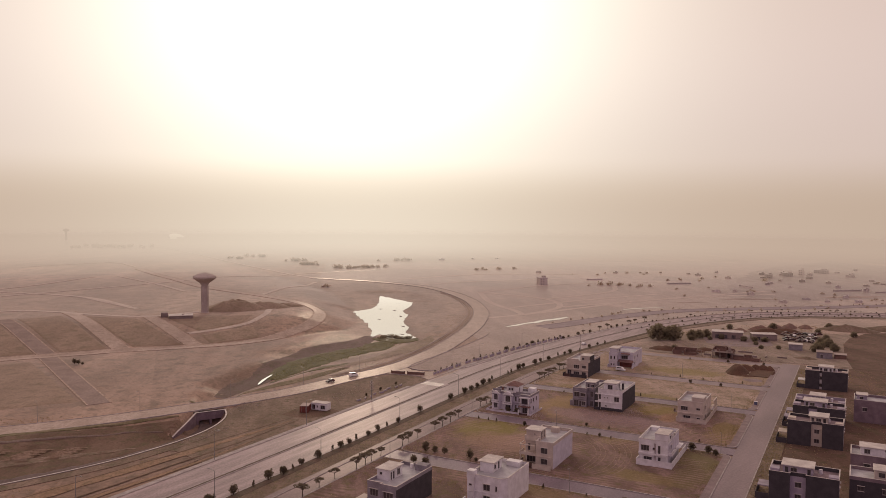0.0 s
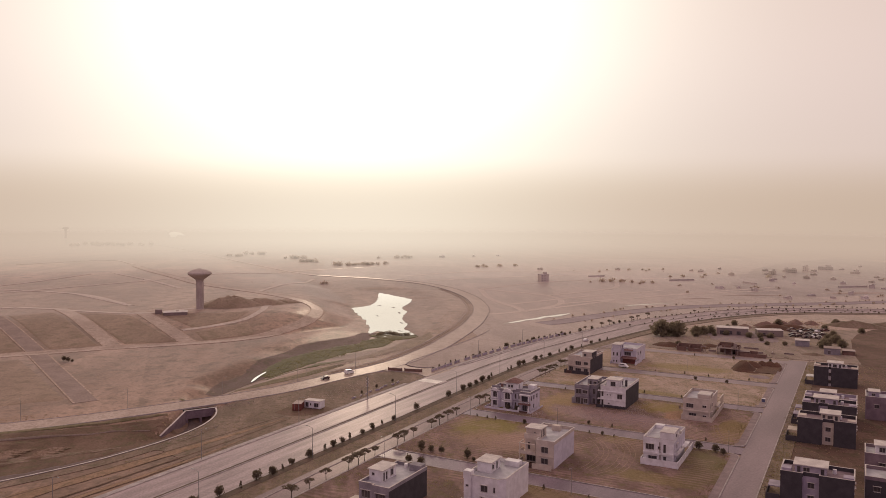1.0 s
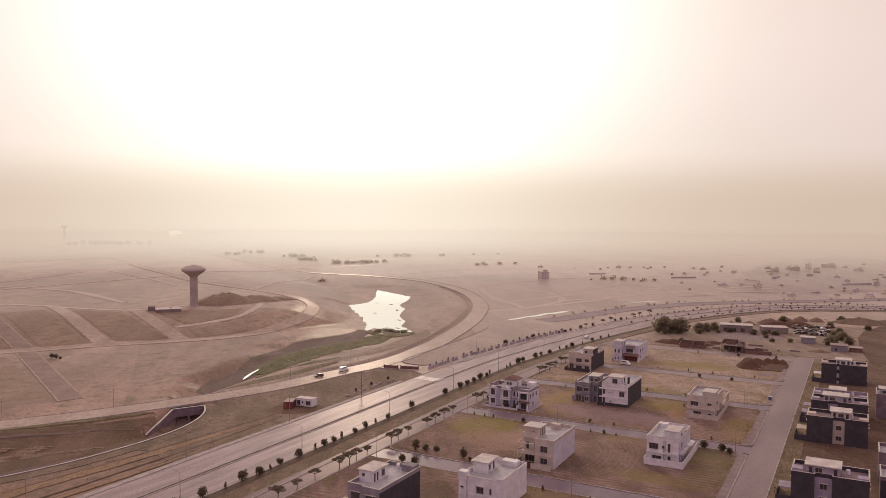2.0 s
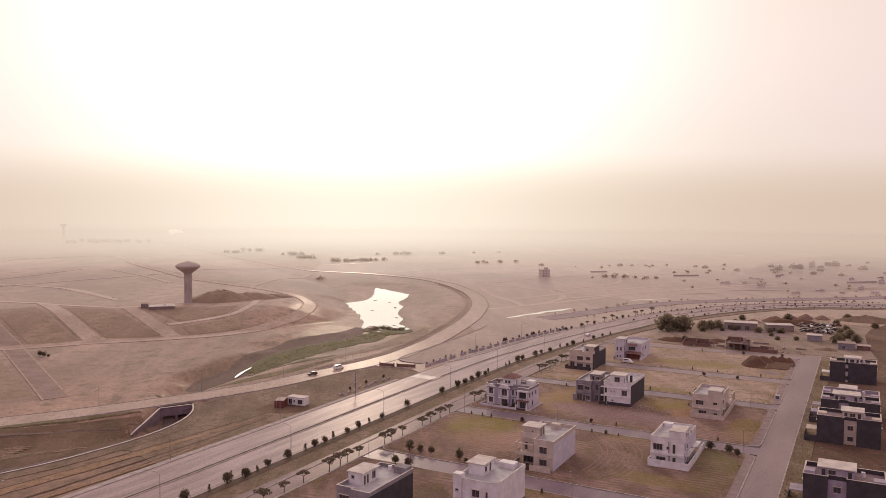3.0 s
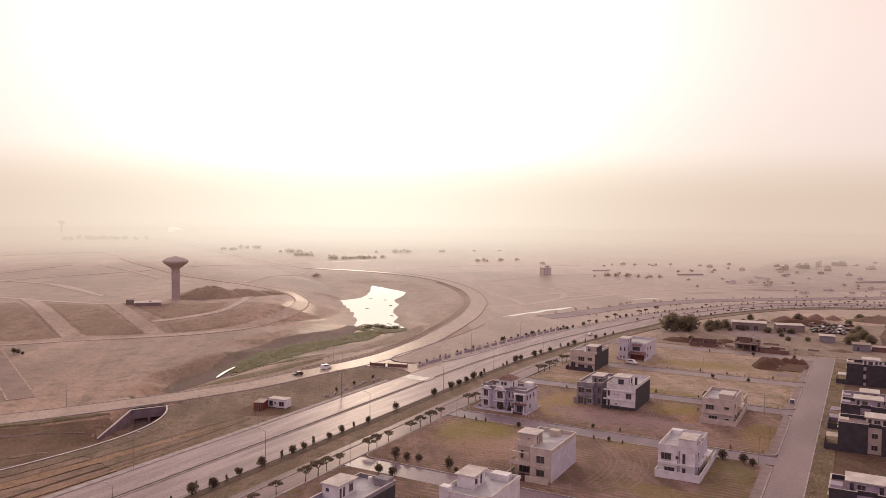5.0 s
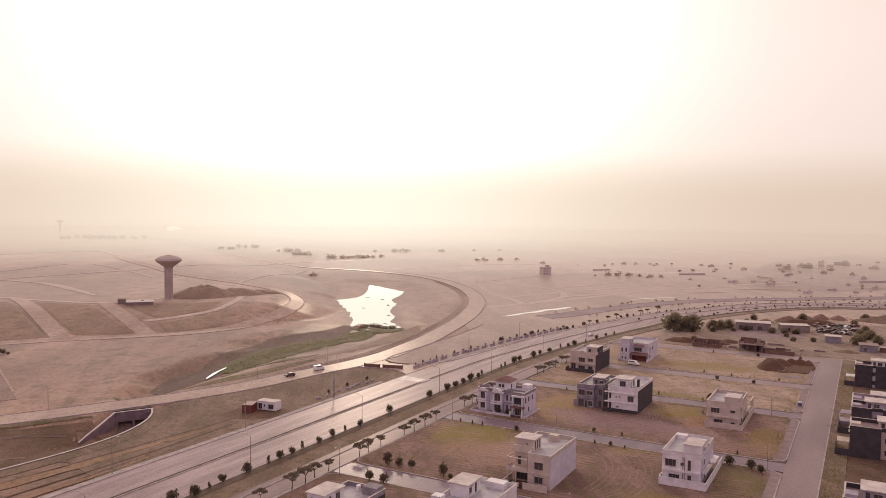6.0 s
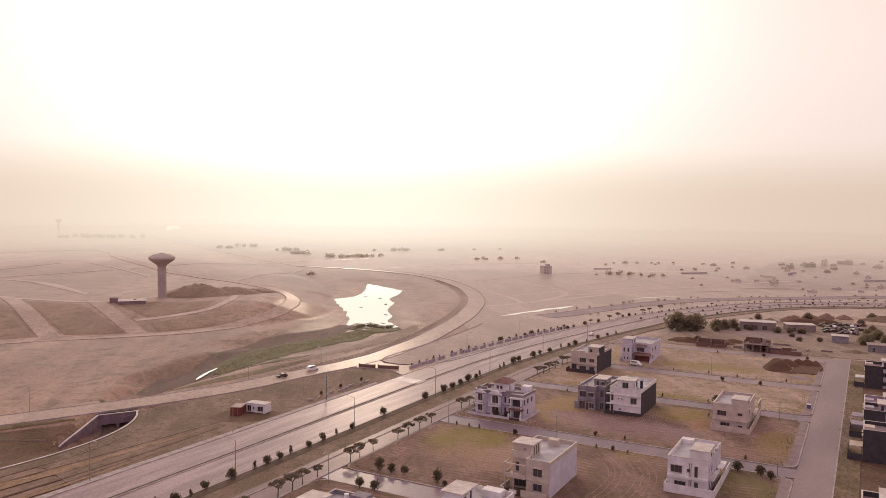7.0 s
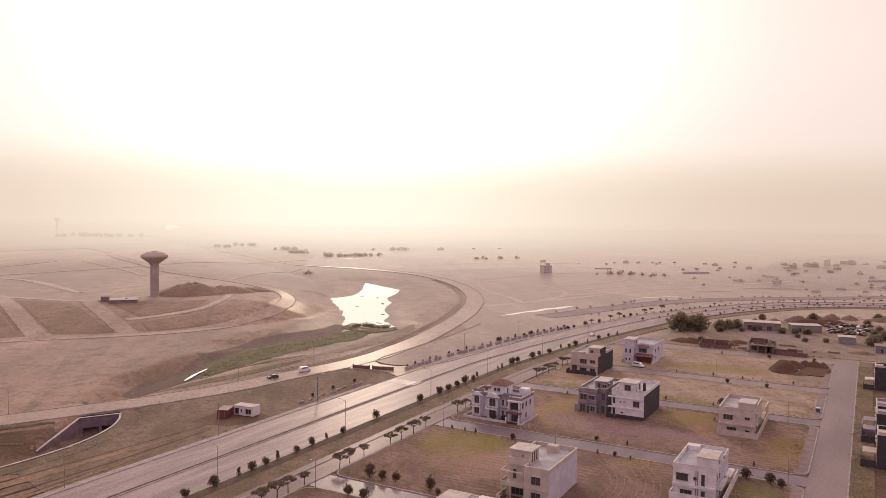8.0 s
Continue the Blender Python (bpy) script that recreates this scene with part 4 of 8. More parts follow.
def wall_face(bm, a, b, h, holes, z0=0.0, reveal=0.22):
    """A wall skin from corner a to corner b (seen from outside, left to right), with openings (x, z, width, height)."""
    a, b = Vector((*a, z0)), Vector((*b, z0))
    along = b - a
    length = along.length
    along.normalize()
    inward = Vector((-along.y, along.x, 0))
    xs = sorted({0, length, *[q[0] for q in holes], *[q[0] + q[2] for q in holes]})
    zs = sorted({0, h, *[q[1] for q in holes], *[q[1] + q[3] for q in holes]})

    def at(x, z, d=0.0):
        return a + along * x + inward * d + Vector((0, 0, z))

    def quad(*ps):
        bm.faces.new([bm.verts.new(p) for p in ps])

    for x0, x1 in zip(xs, xs[1:]):
        for q0, q1 in zip(zs, zs[1:]):
            mx, mz = (x0 + x1) / 2, (q0 + q1) / 2
            if not any(q[0] < mx < q[0] + q[2] and q[1] < mz < q[1] + q[3] for q in holes):
                quad(at(x0, q0), at(x1, q0), at(x1, q1), at(x0, q1))
    for x, z, w, t in holes:
        c = [(x, z), (x + w, z), (x + w, z + t), (x, z + t)]
        for (p, q), (r, e) in zip(c, c[1:] + c[:1]):
            quad(at(p, q), at(p, q, reveal), at(r, e, reveal), at(r, e))
    return at


SUNSHADES = [True]


def window(parent, at, x, z, w, h, frame_mat, depth=0.16):
    """Frame bars with mullions, a sill, and a glass pane behind them, set into the wall's opening."""
    panes = 1 if w < 1.1 else 2 if w < 2.3 else 3
    t = 0.08
    xs, solid = [0.0, t], [True]
    for i in range(1, panes):
        c = w * i / panes
        xs += [c - t / 2, c + t / 2]
        solid += [False, True]
    xs, solid = xs + [w - t, w], solid + [False, True]
    zs, bm, made = [0.0, t, h - t, h], bmesh.new(), {}

    def vert(i, j, d):
        if (i, j, d) not in made:
            made[i, j, d] = bm.verts.new(at(x + xs[i], z + zs[j], depth - 0.08 + 0.1 * d))
        return made[i, j, d]

    def full(i, j):
        return 0 <= i < len(xs) - 1 and 0 <= j < 3 and (j != 1 or solid[i])

    for i in range(len(xs) - 1):
        for j in range(3):
            if full(i, j):
                for d in (0, 1):
                    bm.faces.new([vert(*q, d) for q in ((i, j), (i + 1, j), (i + 1, j + 1), (i, j + 1))][::1 - 2 * d])
                for di, dj, a, b in ((-1, 0, (i, j + 1), (i, j)), (1, 0, (i + 1, j), (i + 1, j + 1)), (0, -1, (i, j), (i + 1, j)), (0, 1, (i + 1, j + 1), (i, j + 1))):
                    if not full(i + di, j + dj):
                        bm.faces.new((vert(*a, 0), vert(*a, 1), vert(*b, 1), vert(*b, 0)))
    win = part("window" if h < 2.1 else "door", bm, frame_mat, parent)
    bm = bmesh.new()
    bm.faces.new([bm.verts.new(at(p, q, depth + 0.03)) for p, q in ((x, z), (x + w, z), (x + w, z + h), (x, z + h))])
    part("pane", bm, M["glass"], win)

    def bar(x0, x1, z0, z1, d0, d1):
        vs = [bm.verts.new(at(p, q, d)) for d in (d0, d1) for p, q in ((x0, z0), (x1, z0), (x1, z1), (x0, z1))]
        for f in ((0, 1, 2, 3), (7, 6, 5, 4), (0, 4, 5, 1), (1, 5, 6, 2), (2, 6, 7, 3), (3, 7, 4, 0)):
            bm.faces.new([vs[i] for i in f])

    if h < 2.0:
        bm = bmesh.new()
        bar(x - 0.1, x + w + 0.1, z - 0.1, z - 0.01, -0.1, 0.1)
        part("sill", bm, M["pale"], win)
    if SUNSHADES[0] and 1.1 < w < 4 and h < 2.1:
        bm = bmesh.new()
        bar(x - 0.2, x + w + 0.2, z + h + 0.06, z + h + 0.15, -0.38, 0.0)
        part("sunshade", bm, M["pale"], parent)
    return win


def inset(poly, d):
    """The corners of a polygon (counter-clockwise), moved inwards by d."""
    out = []
    n = len(poly)
    for i in range(n):
        p, q, r = Vector(poly[i - 1]), Vector(poly[i]), Vector(poly[(i + 1) % n])
        e, f = (q - p).normalized(), (r - q).normalized()
        ne, nf = Vector((-e.y, e.x)), Vector((-f.y, f.x))
        k = d / max(0.2, 1 + ne.dot(nf))
        out.append(tuple(q + (ne + nf) * k))
    return out


def ring_wall(outer, inner, z0, z1):
    """A closed ring between two outlines of equal count."""
    bm = bmesh.new()
    n = len(outer)
    co = [bm.verts.new((*q, z)) for some, z in ((outer, z0), (outer, z1), (inner, z1), (inner, z0)) for q in some]
    for k in range(4):
        for i in range(n):
            j = (i + 1) % n
            bm.faces.new((co[k * n + i], co[k * n + j], co[(k + 1) % 4 * n + j], co[(k + 1) % 4 * n + i]))
    return bm


def room(ob, name, x0, x1, y0, y1, z, h, mat, front=(), east=(), overhang=0.35, roof_mat=None, edge=0.22, roof=True):
    bm = bmesh.new()
    a1 = wall_face(bm, (x0, y0), (x1, y0), h, front, z)
    a2 = wall_face(bm, (x1, y0), (x1, y1), h, east, z)
    wall_face(bm, (x1, y1), (x0, y1), h, (), z)
    wall_face(bm, (x0, y1), (x0, y0), h, (), z)
    body = part(name, bm, mat, ob)
    for at, holes in ((a1, front), (a2, east)):
        for q in holes:
            window(ob, at, *q, M["frame"])
    if roof:
        part("stair_roof", boxes((x0 - overhang, x1 + overhang, y0 - overhang, y1 + overhang, z + h, z + h + edge)), roof_mat or M["pale"], ob, "flat overhanging slab")
    return body


def house(label, u, v, poly, h, mat, edges=None, mats=None, parapet=0.9, parapet_mat=None, roof_mat=None, bands=(), turn=0.0, z=0.1):
    """A flat-roofed house over an outline (x along the street, y back): walls with openings by edge, roof slab, parapet, ledges."""
    x, y = w2(u, v)
    ob = empty("house", pose(x, y, z, 0, 0, GRID_TURN + turn), label, "house")
    edges, mats = edges or {}, mats or {}
    n = len(poly)
    for i in range(n):
        bm = bmesh.new()
        holes = edges.get(i, ())
        at = wall_face(bm, poly[i], poly[(i + 1) % n], h + 0.5, [(q[0], q[1] + 0.5, q[2], q[3]) for q in holes], -0.5)
        face = part("wall", bm, mats.get(i, mat), ob)
        for q in holes:
            window(ob, at, q[0], q[1] + 0.5, q[2], q[3], M["frame"])
    part("roof", slab(inset(poly, 0.03), h - 0.3, h - 0.01), roof_mat or M["roof"], ob, "flat cement-screed roof")
    if parapet:
        part("parapet", ring_wall(inset(poly, -0.04), inset(poly, 0.2), h - 0.05, h + parapet), parapet_mat or mat, ob)
        part("coping", ring_wall(inset(poly, -0.1), inset(poly, 0.26), h + parapet, h + parapet + 0.08), M["pale"], ob)
    for z0, z1, out in bands:
        for (ax, ay), (bx, by) in zip(poly, poly[1:]):
            if bx > ax and abs(by - ay) < 0.01:
                part("ledge", boxes((ax, bx, ay - out, ay - 0.004, z0, z1)), parapet_mat or mat, ob)
    return ob


def yard(ob, x0, x1, y0, y1, h, mat, sides="swe", gate=None):
    """A boundary wall round the plot's front part, with a steel gate."""
    t = 0.2
    if "s" in sides:
        spans = [(x0, gate[0]), (gate[1], x1)] if gate else [(x0, x1)]
        for a, b in spans:
            part("boundary_wall", boxes((a, b, y0, y0 + t, -0.4, h)), mat, ob)
        if gate:
            bm = boxes((gate[0] + 0.05, gate[1] - 0.05, y0 + 0.06, y0 + 0.12, 0.1, h - 0.15))
            for i in range(9):
                c = gate[0] + 0.2 + (gate[1] - gate[0] - 0.4) * i / 8
                box(bm, c - 0.04, c + 0.04, y0 + 0.02, y0 + 0.06, 0.15, h - 0.1)
            part("gate", bm, M["gate"], ob, "dark painted steel gate")
    if "w" in sides:
        part("boundary_wall", boxes((x0, x0 + t, y0 + t, y1, -0.4, h)), mat, ob)
    if "e" in sides:
        part("boundary_wall", boxes((x1 - t, x1, y0 + t, y1, -0.4, h)), mat, ob)


def tank(ob, x, y, z, mat=None):
    part("water_tank", cone(bmesh.new(), 0.55, 0.5, z, z + 1.2, 12, x, y), mat or M["white"], ob, "small roof water tank")


def extra(ob, name, mat, *specs, label=""):
    return part(name, boxes(*specs), mat, ob, label)


def rect(w, d, x0=0.0, y0=0.0):
    return [(x0, y0), (x0 + w, y0), (x0 + w, y0 + d), (x0, y0 + d)]


# cream and white house with an open porch and stair room
o = house("cream house with white side wall and tall stair room", -58.0, -55.0, [(0, 3.2), (4.8, 3.2), (4.8, 0), (10.6, 0), (10.6, 18.5), (0, 18.5)], 7.5, M["cream"],
          {0: ((0.5, 0.4, 3.0, 2.5), (0.8, 4.0, 0.9, 2.2), (3.4, 4.1, 1.0, 2.3)), 2: ((1.7, 1.2, 2.2, 1.8), (1.7, 4.6, 2.2, 1.9))}, {3: M["lilac_white"]}, bands=((3.5, 3.7, 0.25),))
room(o, "stair_room", 0.2, 5.0, 3.4, 8.2, 7.5, 3.1, M["cream"], ((2.6, 1.7, 0.5, 0.4),), ((0.6, 0.4, 0.7, 2.3), (1.9, 0.4, 0.7, 2.3), (3.2, 0.4, 0.7, 2.3)))
extra(o, "stair_base", M["cream"], (-0.1, 5.2, 2.6, 3.3, 7.4, 9.0))
extra(o, "balcony", M["cream"], (-0.7, 4.7, -0.4, 3.15, 3.5, 3.72), (-0.7, 4.7, -0.4, -0.25, 3.72, 4.5), (-0.7, -0.55, -0.25, 3.15, 3.72, 4.5))
for px in (-0.5, 1.6):
    extra(o, "post", M["cream"], (px, px + 0.25, -0.35, -0.1, 4.5, 6.6))
    extra(o, "post", M["cream"], (px, px + 0.25, -0.35, -0.1, 0, 3.5))
extra(o, "pergola_beam", M["cream"], (-0.7, 4.7, -0.38, -0.08, 6.6, 6.85), (-0.7, -0.45, -0.08, 3.15, 6.6, 6.85))
yard(o, -0.8, 10.6, -2.2, 3.0, 1.7, M["cream"], "sw", (0.2, 4.4))
extra(o, "nameplate_panel", M["white"], (1.6, 3.4, -2.27, -2.21, 0.5, 1.5), label="plain white panel on the gate")
extra(o, "roof_cistern", M["cream"], (4.4, 7.0, 14.5, 16.5, 7.5, 9.2))

# plain white house
o = house("plain white plastered house with a curved parapet corner", -58.5, -92.8, [(0, 0), (2.0, 0), (2.0, 0.7), (9.6, 0.7), (11.2, 2.4), (11.2, 17.5), (0, 17.5)], 7.2, M["white"],
          {0: ((0.5, 5.0, 0.9, 0.6),), 2: ((2.6, 4.1, 2.0, 1.8), (2.6, 0.9, 2.0, 1.8), (6.2, 4.3, 0.6, 1.5))}, bands=((3.5, 3.65, 0.12),))
extra(o, "corner_pier", M["white"], (-0.1, 2.1, -0.1, 2.0, 7.1, 9.2))
room(o, "stair_room", 0.8, 4.8, 6.5, 12.5, 7.2, 2.8, M["white"], (), ((1.0, 0.7, 1.3, 1.4), (3.6, 0.1, 1.0, 2.2)), 0.5)
extra(o, "roof_step", M["white"], (5.2, 9.4, 14.6, 17.2, 7.2, 8.6))
tank(o, 2.0, 15.5, 7.2)
yard(o, -0.6, 11.2, -3.0, 0, 1.8, M["white"], "sw", (3.0, 7.0))

# dark party wall house at the near corner
o = house("house with dark brick party wall and pale flat roof", -79.6, -111.5, [(0, 0.8), (4.6, 0.8), (4.6, 0), (9.6, 0), (9.6, 19.2), (0, 19.2)], 7.3, M["grey_render"],
          {0: ((0.8, 4.2, 2.6, 2.0), (0.8, 0.5, 2.6, 2.2)), 2: ((1.0, 4.3, 3.0, 2.0), (1.0, 0.8, 3.0, 1.8))}, {3: M["dark_wall"]}, bands=((3.4, 3.6, 0.3),))
room(o, "stair_room", 0.3, 4.5, 5.0, 11.5, 7.3, 2.9, M["white"], ((0.8, 1.3, 0.9, 0.8),), ((0.4, 0.1, 0.8, 2.2), (1.6, 0.1, 0.8, 2.2), (3.8, 0.6, 1.5, 1.8)))
extra(o, "roof_step", M["grey_render"], (5.8, 9.3, 16.2, 19.0, 7.3, 9.0))
tank(o, 4.0, 17.5, 7.3)
yard(o, -3.4, 9.6, -3.2, 4, 2.0, M["cream"], "sw", (-2.8, 1.6))
extra(o, "porch_slab", M["cream"], (-3.3, 0, -2.9, 4.0, 2.7, 2.95))

# white house with the wide stair room
# east wall is coloured lilac for the light that falls on it
o = house("white two-storey house with walled yard and wide stair room", -25.6, -35.0, rect(9.2, 17.0), 7.4, M["white"],
          {0: ((0.7, 4.5, 2.6, 1.8), (4.4, 5.0, 0.8, 0.8), (6.1, 4.0, 0.8, 2.6), (1.6, 0.9, 2.6, 1.8), (6.1, 0.4, 0.9, 2.5)), 1: ((1.6, 4.6, 0.8, 1.8), (4.2, 4.6, 1.4, 1.6), (1.6, 1.0, 0.8, 1.8), (4.6, 1.0, 1.4, 1.6))}, {1: M["lilac_white"]}, bands=((3.4, 3.95, 0.45),))
room(o, "stair_room", 5.1, 9.3, 0.0, 6.6, 7.4, 2.9, M["white"], (), ((2.6, 0.7, 1.6, 1.5), (4.9, 0.1, 0.9, 2.1)), 0.12)
extra(o, "balcony", M["white"], (9.24, 10.3, 1.2, 9.4, 3.4, 3.6), (10.2, 10.3, 1.2, 9.4, 3.6, 4.3), (9.24, 10.2, 1.2, 1.3, 3.6, 4.3))
extra(o, "roof_step", M["white"], (0.3, 3.0, 14.4, 16.6, 7.4, 8.5))
for px in (5.0, 5.4):
    part("drain_pipe", tube(bmesh.new(), (px, -0.12, 0.2), (px, -0.12, 7.2), 0.06, 0.06, 6), M["brick"], o)
extra(o, "outdoor_unit", M["pale"], (9.35, 9.85, 7.4, 8.3, 8.6, 9.4))
yard(o, -0.5, 10.8, -1.4, 22.5, 2.1, M["white"], "swe")
extra(o, "porch_slab", M["white"], (9.3, 10.7, 11.0, 17.5, 3.4, 3.6))

# pale house in the next block
o = house("pale two-storey house with projecting mid slab", -25.4, 24.0, rect(9.6, 17.5), 7.2, M["cream"],
          {0: ((1.2, 4.5, 2.6, 1.6), (7.0, 5.0, 1.4, 0.9), (2.2, 1.2, 2.6, 1.4), (7.2, 1.4, 1.2, 0.8)), 1: ((2.0, 4.4, 0.8, 2.0), (5.0, 4.4, 1.6, 1.6), (2.0, 0.8, 0.8, 2.0), (5.0, 1.0, 1.6, 1.6))}, bands=((3.3, 3.75, 0.55),), parapet=1.0)
room(o, "stair_room", 5.2, 9.62, 0.2, 6.5, 7.2, 2.5, M["cream"], (), ((2.5, 0.1, 0.9, 2.1),), 0.12)
extra(o, "balcony", M["dark_concrete"], (-1.6, -0.02, 0.6, 3.4, 3.3, 3.5), (-1.6, -1.5, 0.6, 3.4, 3.5, 4.3))
yard(o, -0.4, 10.8, -1.3, 26.0, 1.9, M["cream"], "swe")
extra(o, "porch_slab", M["cream"], (9.7, 10.7, 12.0, 20.0, 3.3, 3.5))
for py in (19.6, 22.4, 25.2):
    extra(o, "post", M["cream"], (10.4, 10.7, py, py + 0.3, 1.9, 5.2))
extra(o, "pergola_beam", M["cream"], (10.35, 10.75, 17.6, 25.6, 5.2, 5.45))

# new white house with dark party wall
o = house("new white house with dark brick party wall and plinth", -58.0, 25.5, [(0, 0.9), (1.6, 0.9), (1.6, 0), (10.4, 0), (10.4, 20.0), (0, 20.0)], 7.8, M["white"],
          {0: ((0.4, 4.2, 0.8, 2.4), (0.4, 0.6, 0.8, 2.4)), 2: ((5.4, 4.0, 2.0, 1.9), (1.3, 5.0, 0.4, 0.5), (2.4, 5.0, 0.4, 0.5), (1.6, 1.6, 0.8, 0.5))}, {3: M["dark_wall"]}, bands=((6.4, 6.7, 0.3), (3.2, 3.45, 0.2)))
extra(o, "plinth", M["dark_wall"], (1.55, 10.4, -0.06, -0.01, -0.4, 1.2), label="unplastered dark brick base")
extra(o, "corner_slab", M["white"], (-0.9, 1.58, -0.2, 0.88, 3.2, 3.5))
extra(o, "corner_slab", M["white"], (-0.9, 1.58, -0.2, 0.88, 6.4, 6.7))
room(o, "stair_room", 2.2, 7.4, 1.6, 7.4, 7.8, 3.1, M["white"], ((1.6, 0.7, 2.0, 1.8),), ((0.7, 0.1, 0.8, 2.3), (3.4, 0.5, 1.6, 2.0)), 0.3)
extra(o, "roof_box", M["dark_wall"], (8.2, 8.9, 7.0, 8.0, 7.8, 10.2))
yard(o, -1.2, 1.5, -0.8, 0.6, 1.2, M["dark_wall"], "s")

# unfinished grey house
o = house("unfinished grey rendered house with open bays", -68.6, 25.8, [(0, 0), (5.8, 0), (5.8, 2.2), (8.5, 2.2), (8.5, 19.5), (0, 19.5)], 7.2, M["grey_render"],
          {0: ((0.5, 4.2, 2.2, 2.0), (3.4, 4.5, 1.9, 1.4), (0.4, 0.3, 2.0, 2.5), (2.7, 0.1, 0.9, 2.4), (3.9, 0.7, 1.5, 1.8)), 1: ((0.6, 4.3, 0.9, 2.2),), 2: ((1.0, 4.2, 1.2, 2.2), (1.0, 0.2, 1.2, 2.3)), 3: ((3.0, 4.4, 1.6, 1.6), (9.0, 4.4, 1.6, 1.6))}, bands=((3.3, 3.6, 0.3), (7.0, 7.2, 0.25)), parapet=0.8)
room(o, "stair_room", 4.4, 8.3, 3.2, 9.6, 7.2, 2.8, M["grey_render"], ((0.8, 0.2, 0.9, 2.0), (2.4, 0.8, 1.2, 1.2)), ((1.2, 0.6, 1.2, 1.4),), 0.3)
for px in (0.2, 2.8, 5.4, 8.1):
    part("column_stub", boxes((px, px + 0.3, 0.25, 0.55, 7.9, 8.9)), M["concrete"], o)
extra(o, "side_shed", M["grey_render"], (-1.3, -0.05, 0.2, 4.0, -0.4, 2.4))

# large ornate white house on the corner
SUNSHADES[0] = False
o = house("large ornate white house with arched bays and tiled stair roof", -96.3, 4.0, [(0, 1.0), (0.8, 0), (3.6, 0), (4.4, 1.0), (6.0, 1.0), (6.0, -0.4), (9.6, -0.4), (9.6, 1.0), (13.4, 1.0), (13.4, -0.6), (17.4, -0.6), (17.4, 9.6), (0, 9.6)], 6.9, M["lilac_white"],
          {1: ((0.6, 1.0, 1.7, 1.9), (0.6, 4.2, 1.7, 2.0)), 5: ((0.7, 0.6, 2.2, 2.2), (0.7, 4.0, 2.2, 2.0)), 7: ((0.7, 4.2, 0.7, 2.0), (2.2, 4.2, 0.7, 2.0), (0.7, 0.8, 0.7, 2.0), (2.2, 0.8, 0.7, 2.0)), 9: ((0.8, 0.3, 2.4, 2.5), (0.8, 4.0, 2.4, 2.2)), 10: ((0.8, 4.2, 1.2, 1.8), (3.4, 4.4, 1.2, 1.6), (3.4, 1.0, 1.2, 1.6), (6.6, 4.4, 1.2, 1.6))},
          bands=((3.4, 3.62, 0.25), (6.5, 6.75, 0.4)), parapet=0.8, parapet_mat=M["grey_render"])
room(o, "stair_room", 5.6, 10.6, 3.2, 8.4, 6.9, 3.0, M["white"], ((0.8, 1.0, 1.0, 1.1), (2.0, 1.0, 1.0, 1.1)), ((1.0, 0.2, 0.9, 2.1),), 0.3, roof=False)
bm = bmesh.new()
lo = [bm.verts.new(q) for q in ((5.0, 2.6, 9.9), (11.2, 2.6, 9.9), (11.2, 9.0, 9.9), (5.0, 9.0, 9.9))]
hi = [bm.verts.new(q) for q in ((7.6, 5.6, 11.4), (8.6, 5.6, 11.4), (8.6, 6.1, 11.4), (7.6, 6.1, 11.4))]
bm.faces.new(hi), bm.faces.new(lo[::-1])
for i in range(4):
    bm.faces.new((lo[i], lo[(i + 1) % 4], hi[(i + 1) % 4], hi[i]))
part("hipped_roof", bm, M["tile_roof"], o, "low hipped red clay tile roof")


def arch(ob, x0, x1, y, z0, rise, thick, mat, name="arched_pediment"):
    bm = bmesh.new()
    n = 10
    outer = [(x0 + (x1 - x0) * i / n, z0 + rise * math.sin(math.pi * i / n)) for i in range(n + 1)]
    lo = [bm.verts.new((x, y, z)) for x, z in outer]
    hi = [bm.verts.new((x, y + thick, z)) for x, z in outer]
    bm.faces.new(lo), bm.faces.new(hi[::-1])
    for i in range(n):
        bm.faces.new((lo[i + 1], lo[i], hi[i], hi[i + 1]))
    return part(name, bm, mat, ob)


def arch_window(ob, x0, x1, y, z0):
    """A glazed half-round light over a window, with a raised moulding round it."""
    c, r, n = (x0 + x1) / 2, (x1 - x0) / 2, 9
    pts = [(math.cos(math.pi * i / n), math.sin(math.pi * i / n)) for i in range(n + 1)]
    bm = bmesh.new()
    bm.faces.new([bm.verts.new((c + r * a, y - 0.02, z0 + 0.8 * r * b)) for a, b in pts])
    part("arched_light", bm, M["glass"], ob)
    bm = bmesh.new()
    rings = [[bm.verts.new((c + k * a, y - d, z0 + 0.8 * k * b)) for a, b in pts] for k, d in ((r, 0.0), (r, 0.16), (r + 0.3, 0.16), (r + 0.3, 0.0))]
    for p, q in zip(rings, rings[1:]):
        for i in range(n):
            bm.faces.new((p[i], p[i + 1], q[i + 1], q[i]))
    part("arch_moulding", bm, M["white"], ob)
    for px in (x0 - 0.3, x1):
        extra(ob, "pilaster", M["white"], (px, px + 0.3, y - 0.16, y - 0.004, z0 - 2.2, z0))
    extra(ob, "glazing_bar", M["frame"], (c - 0.05, c + 0.05, y - 0.06, y - 0.03, z0, z0 + 0.78 * r))


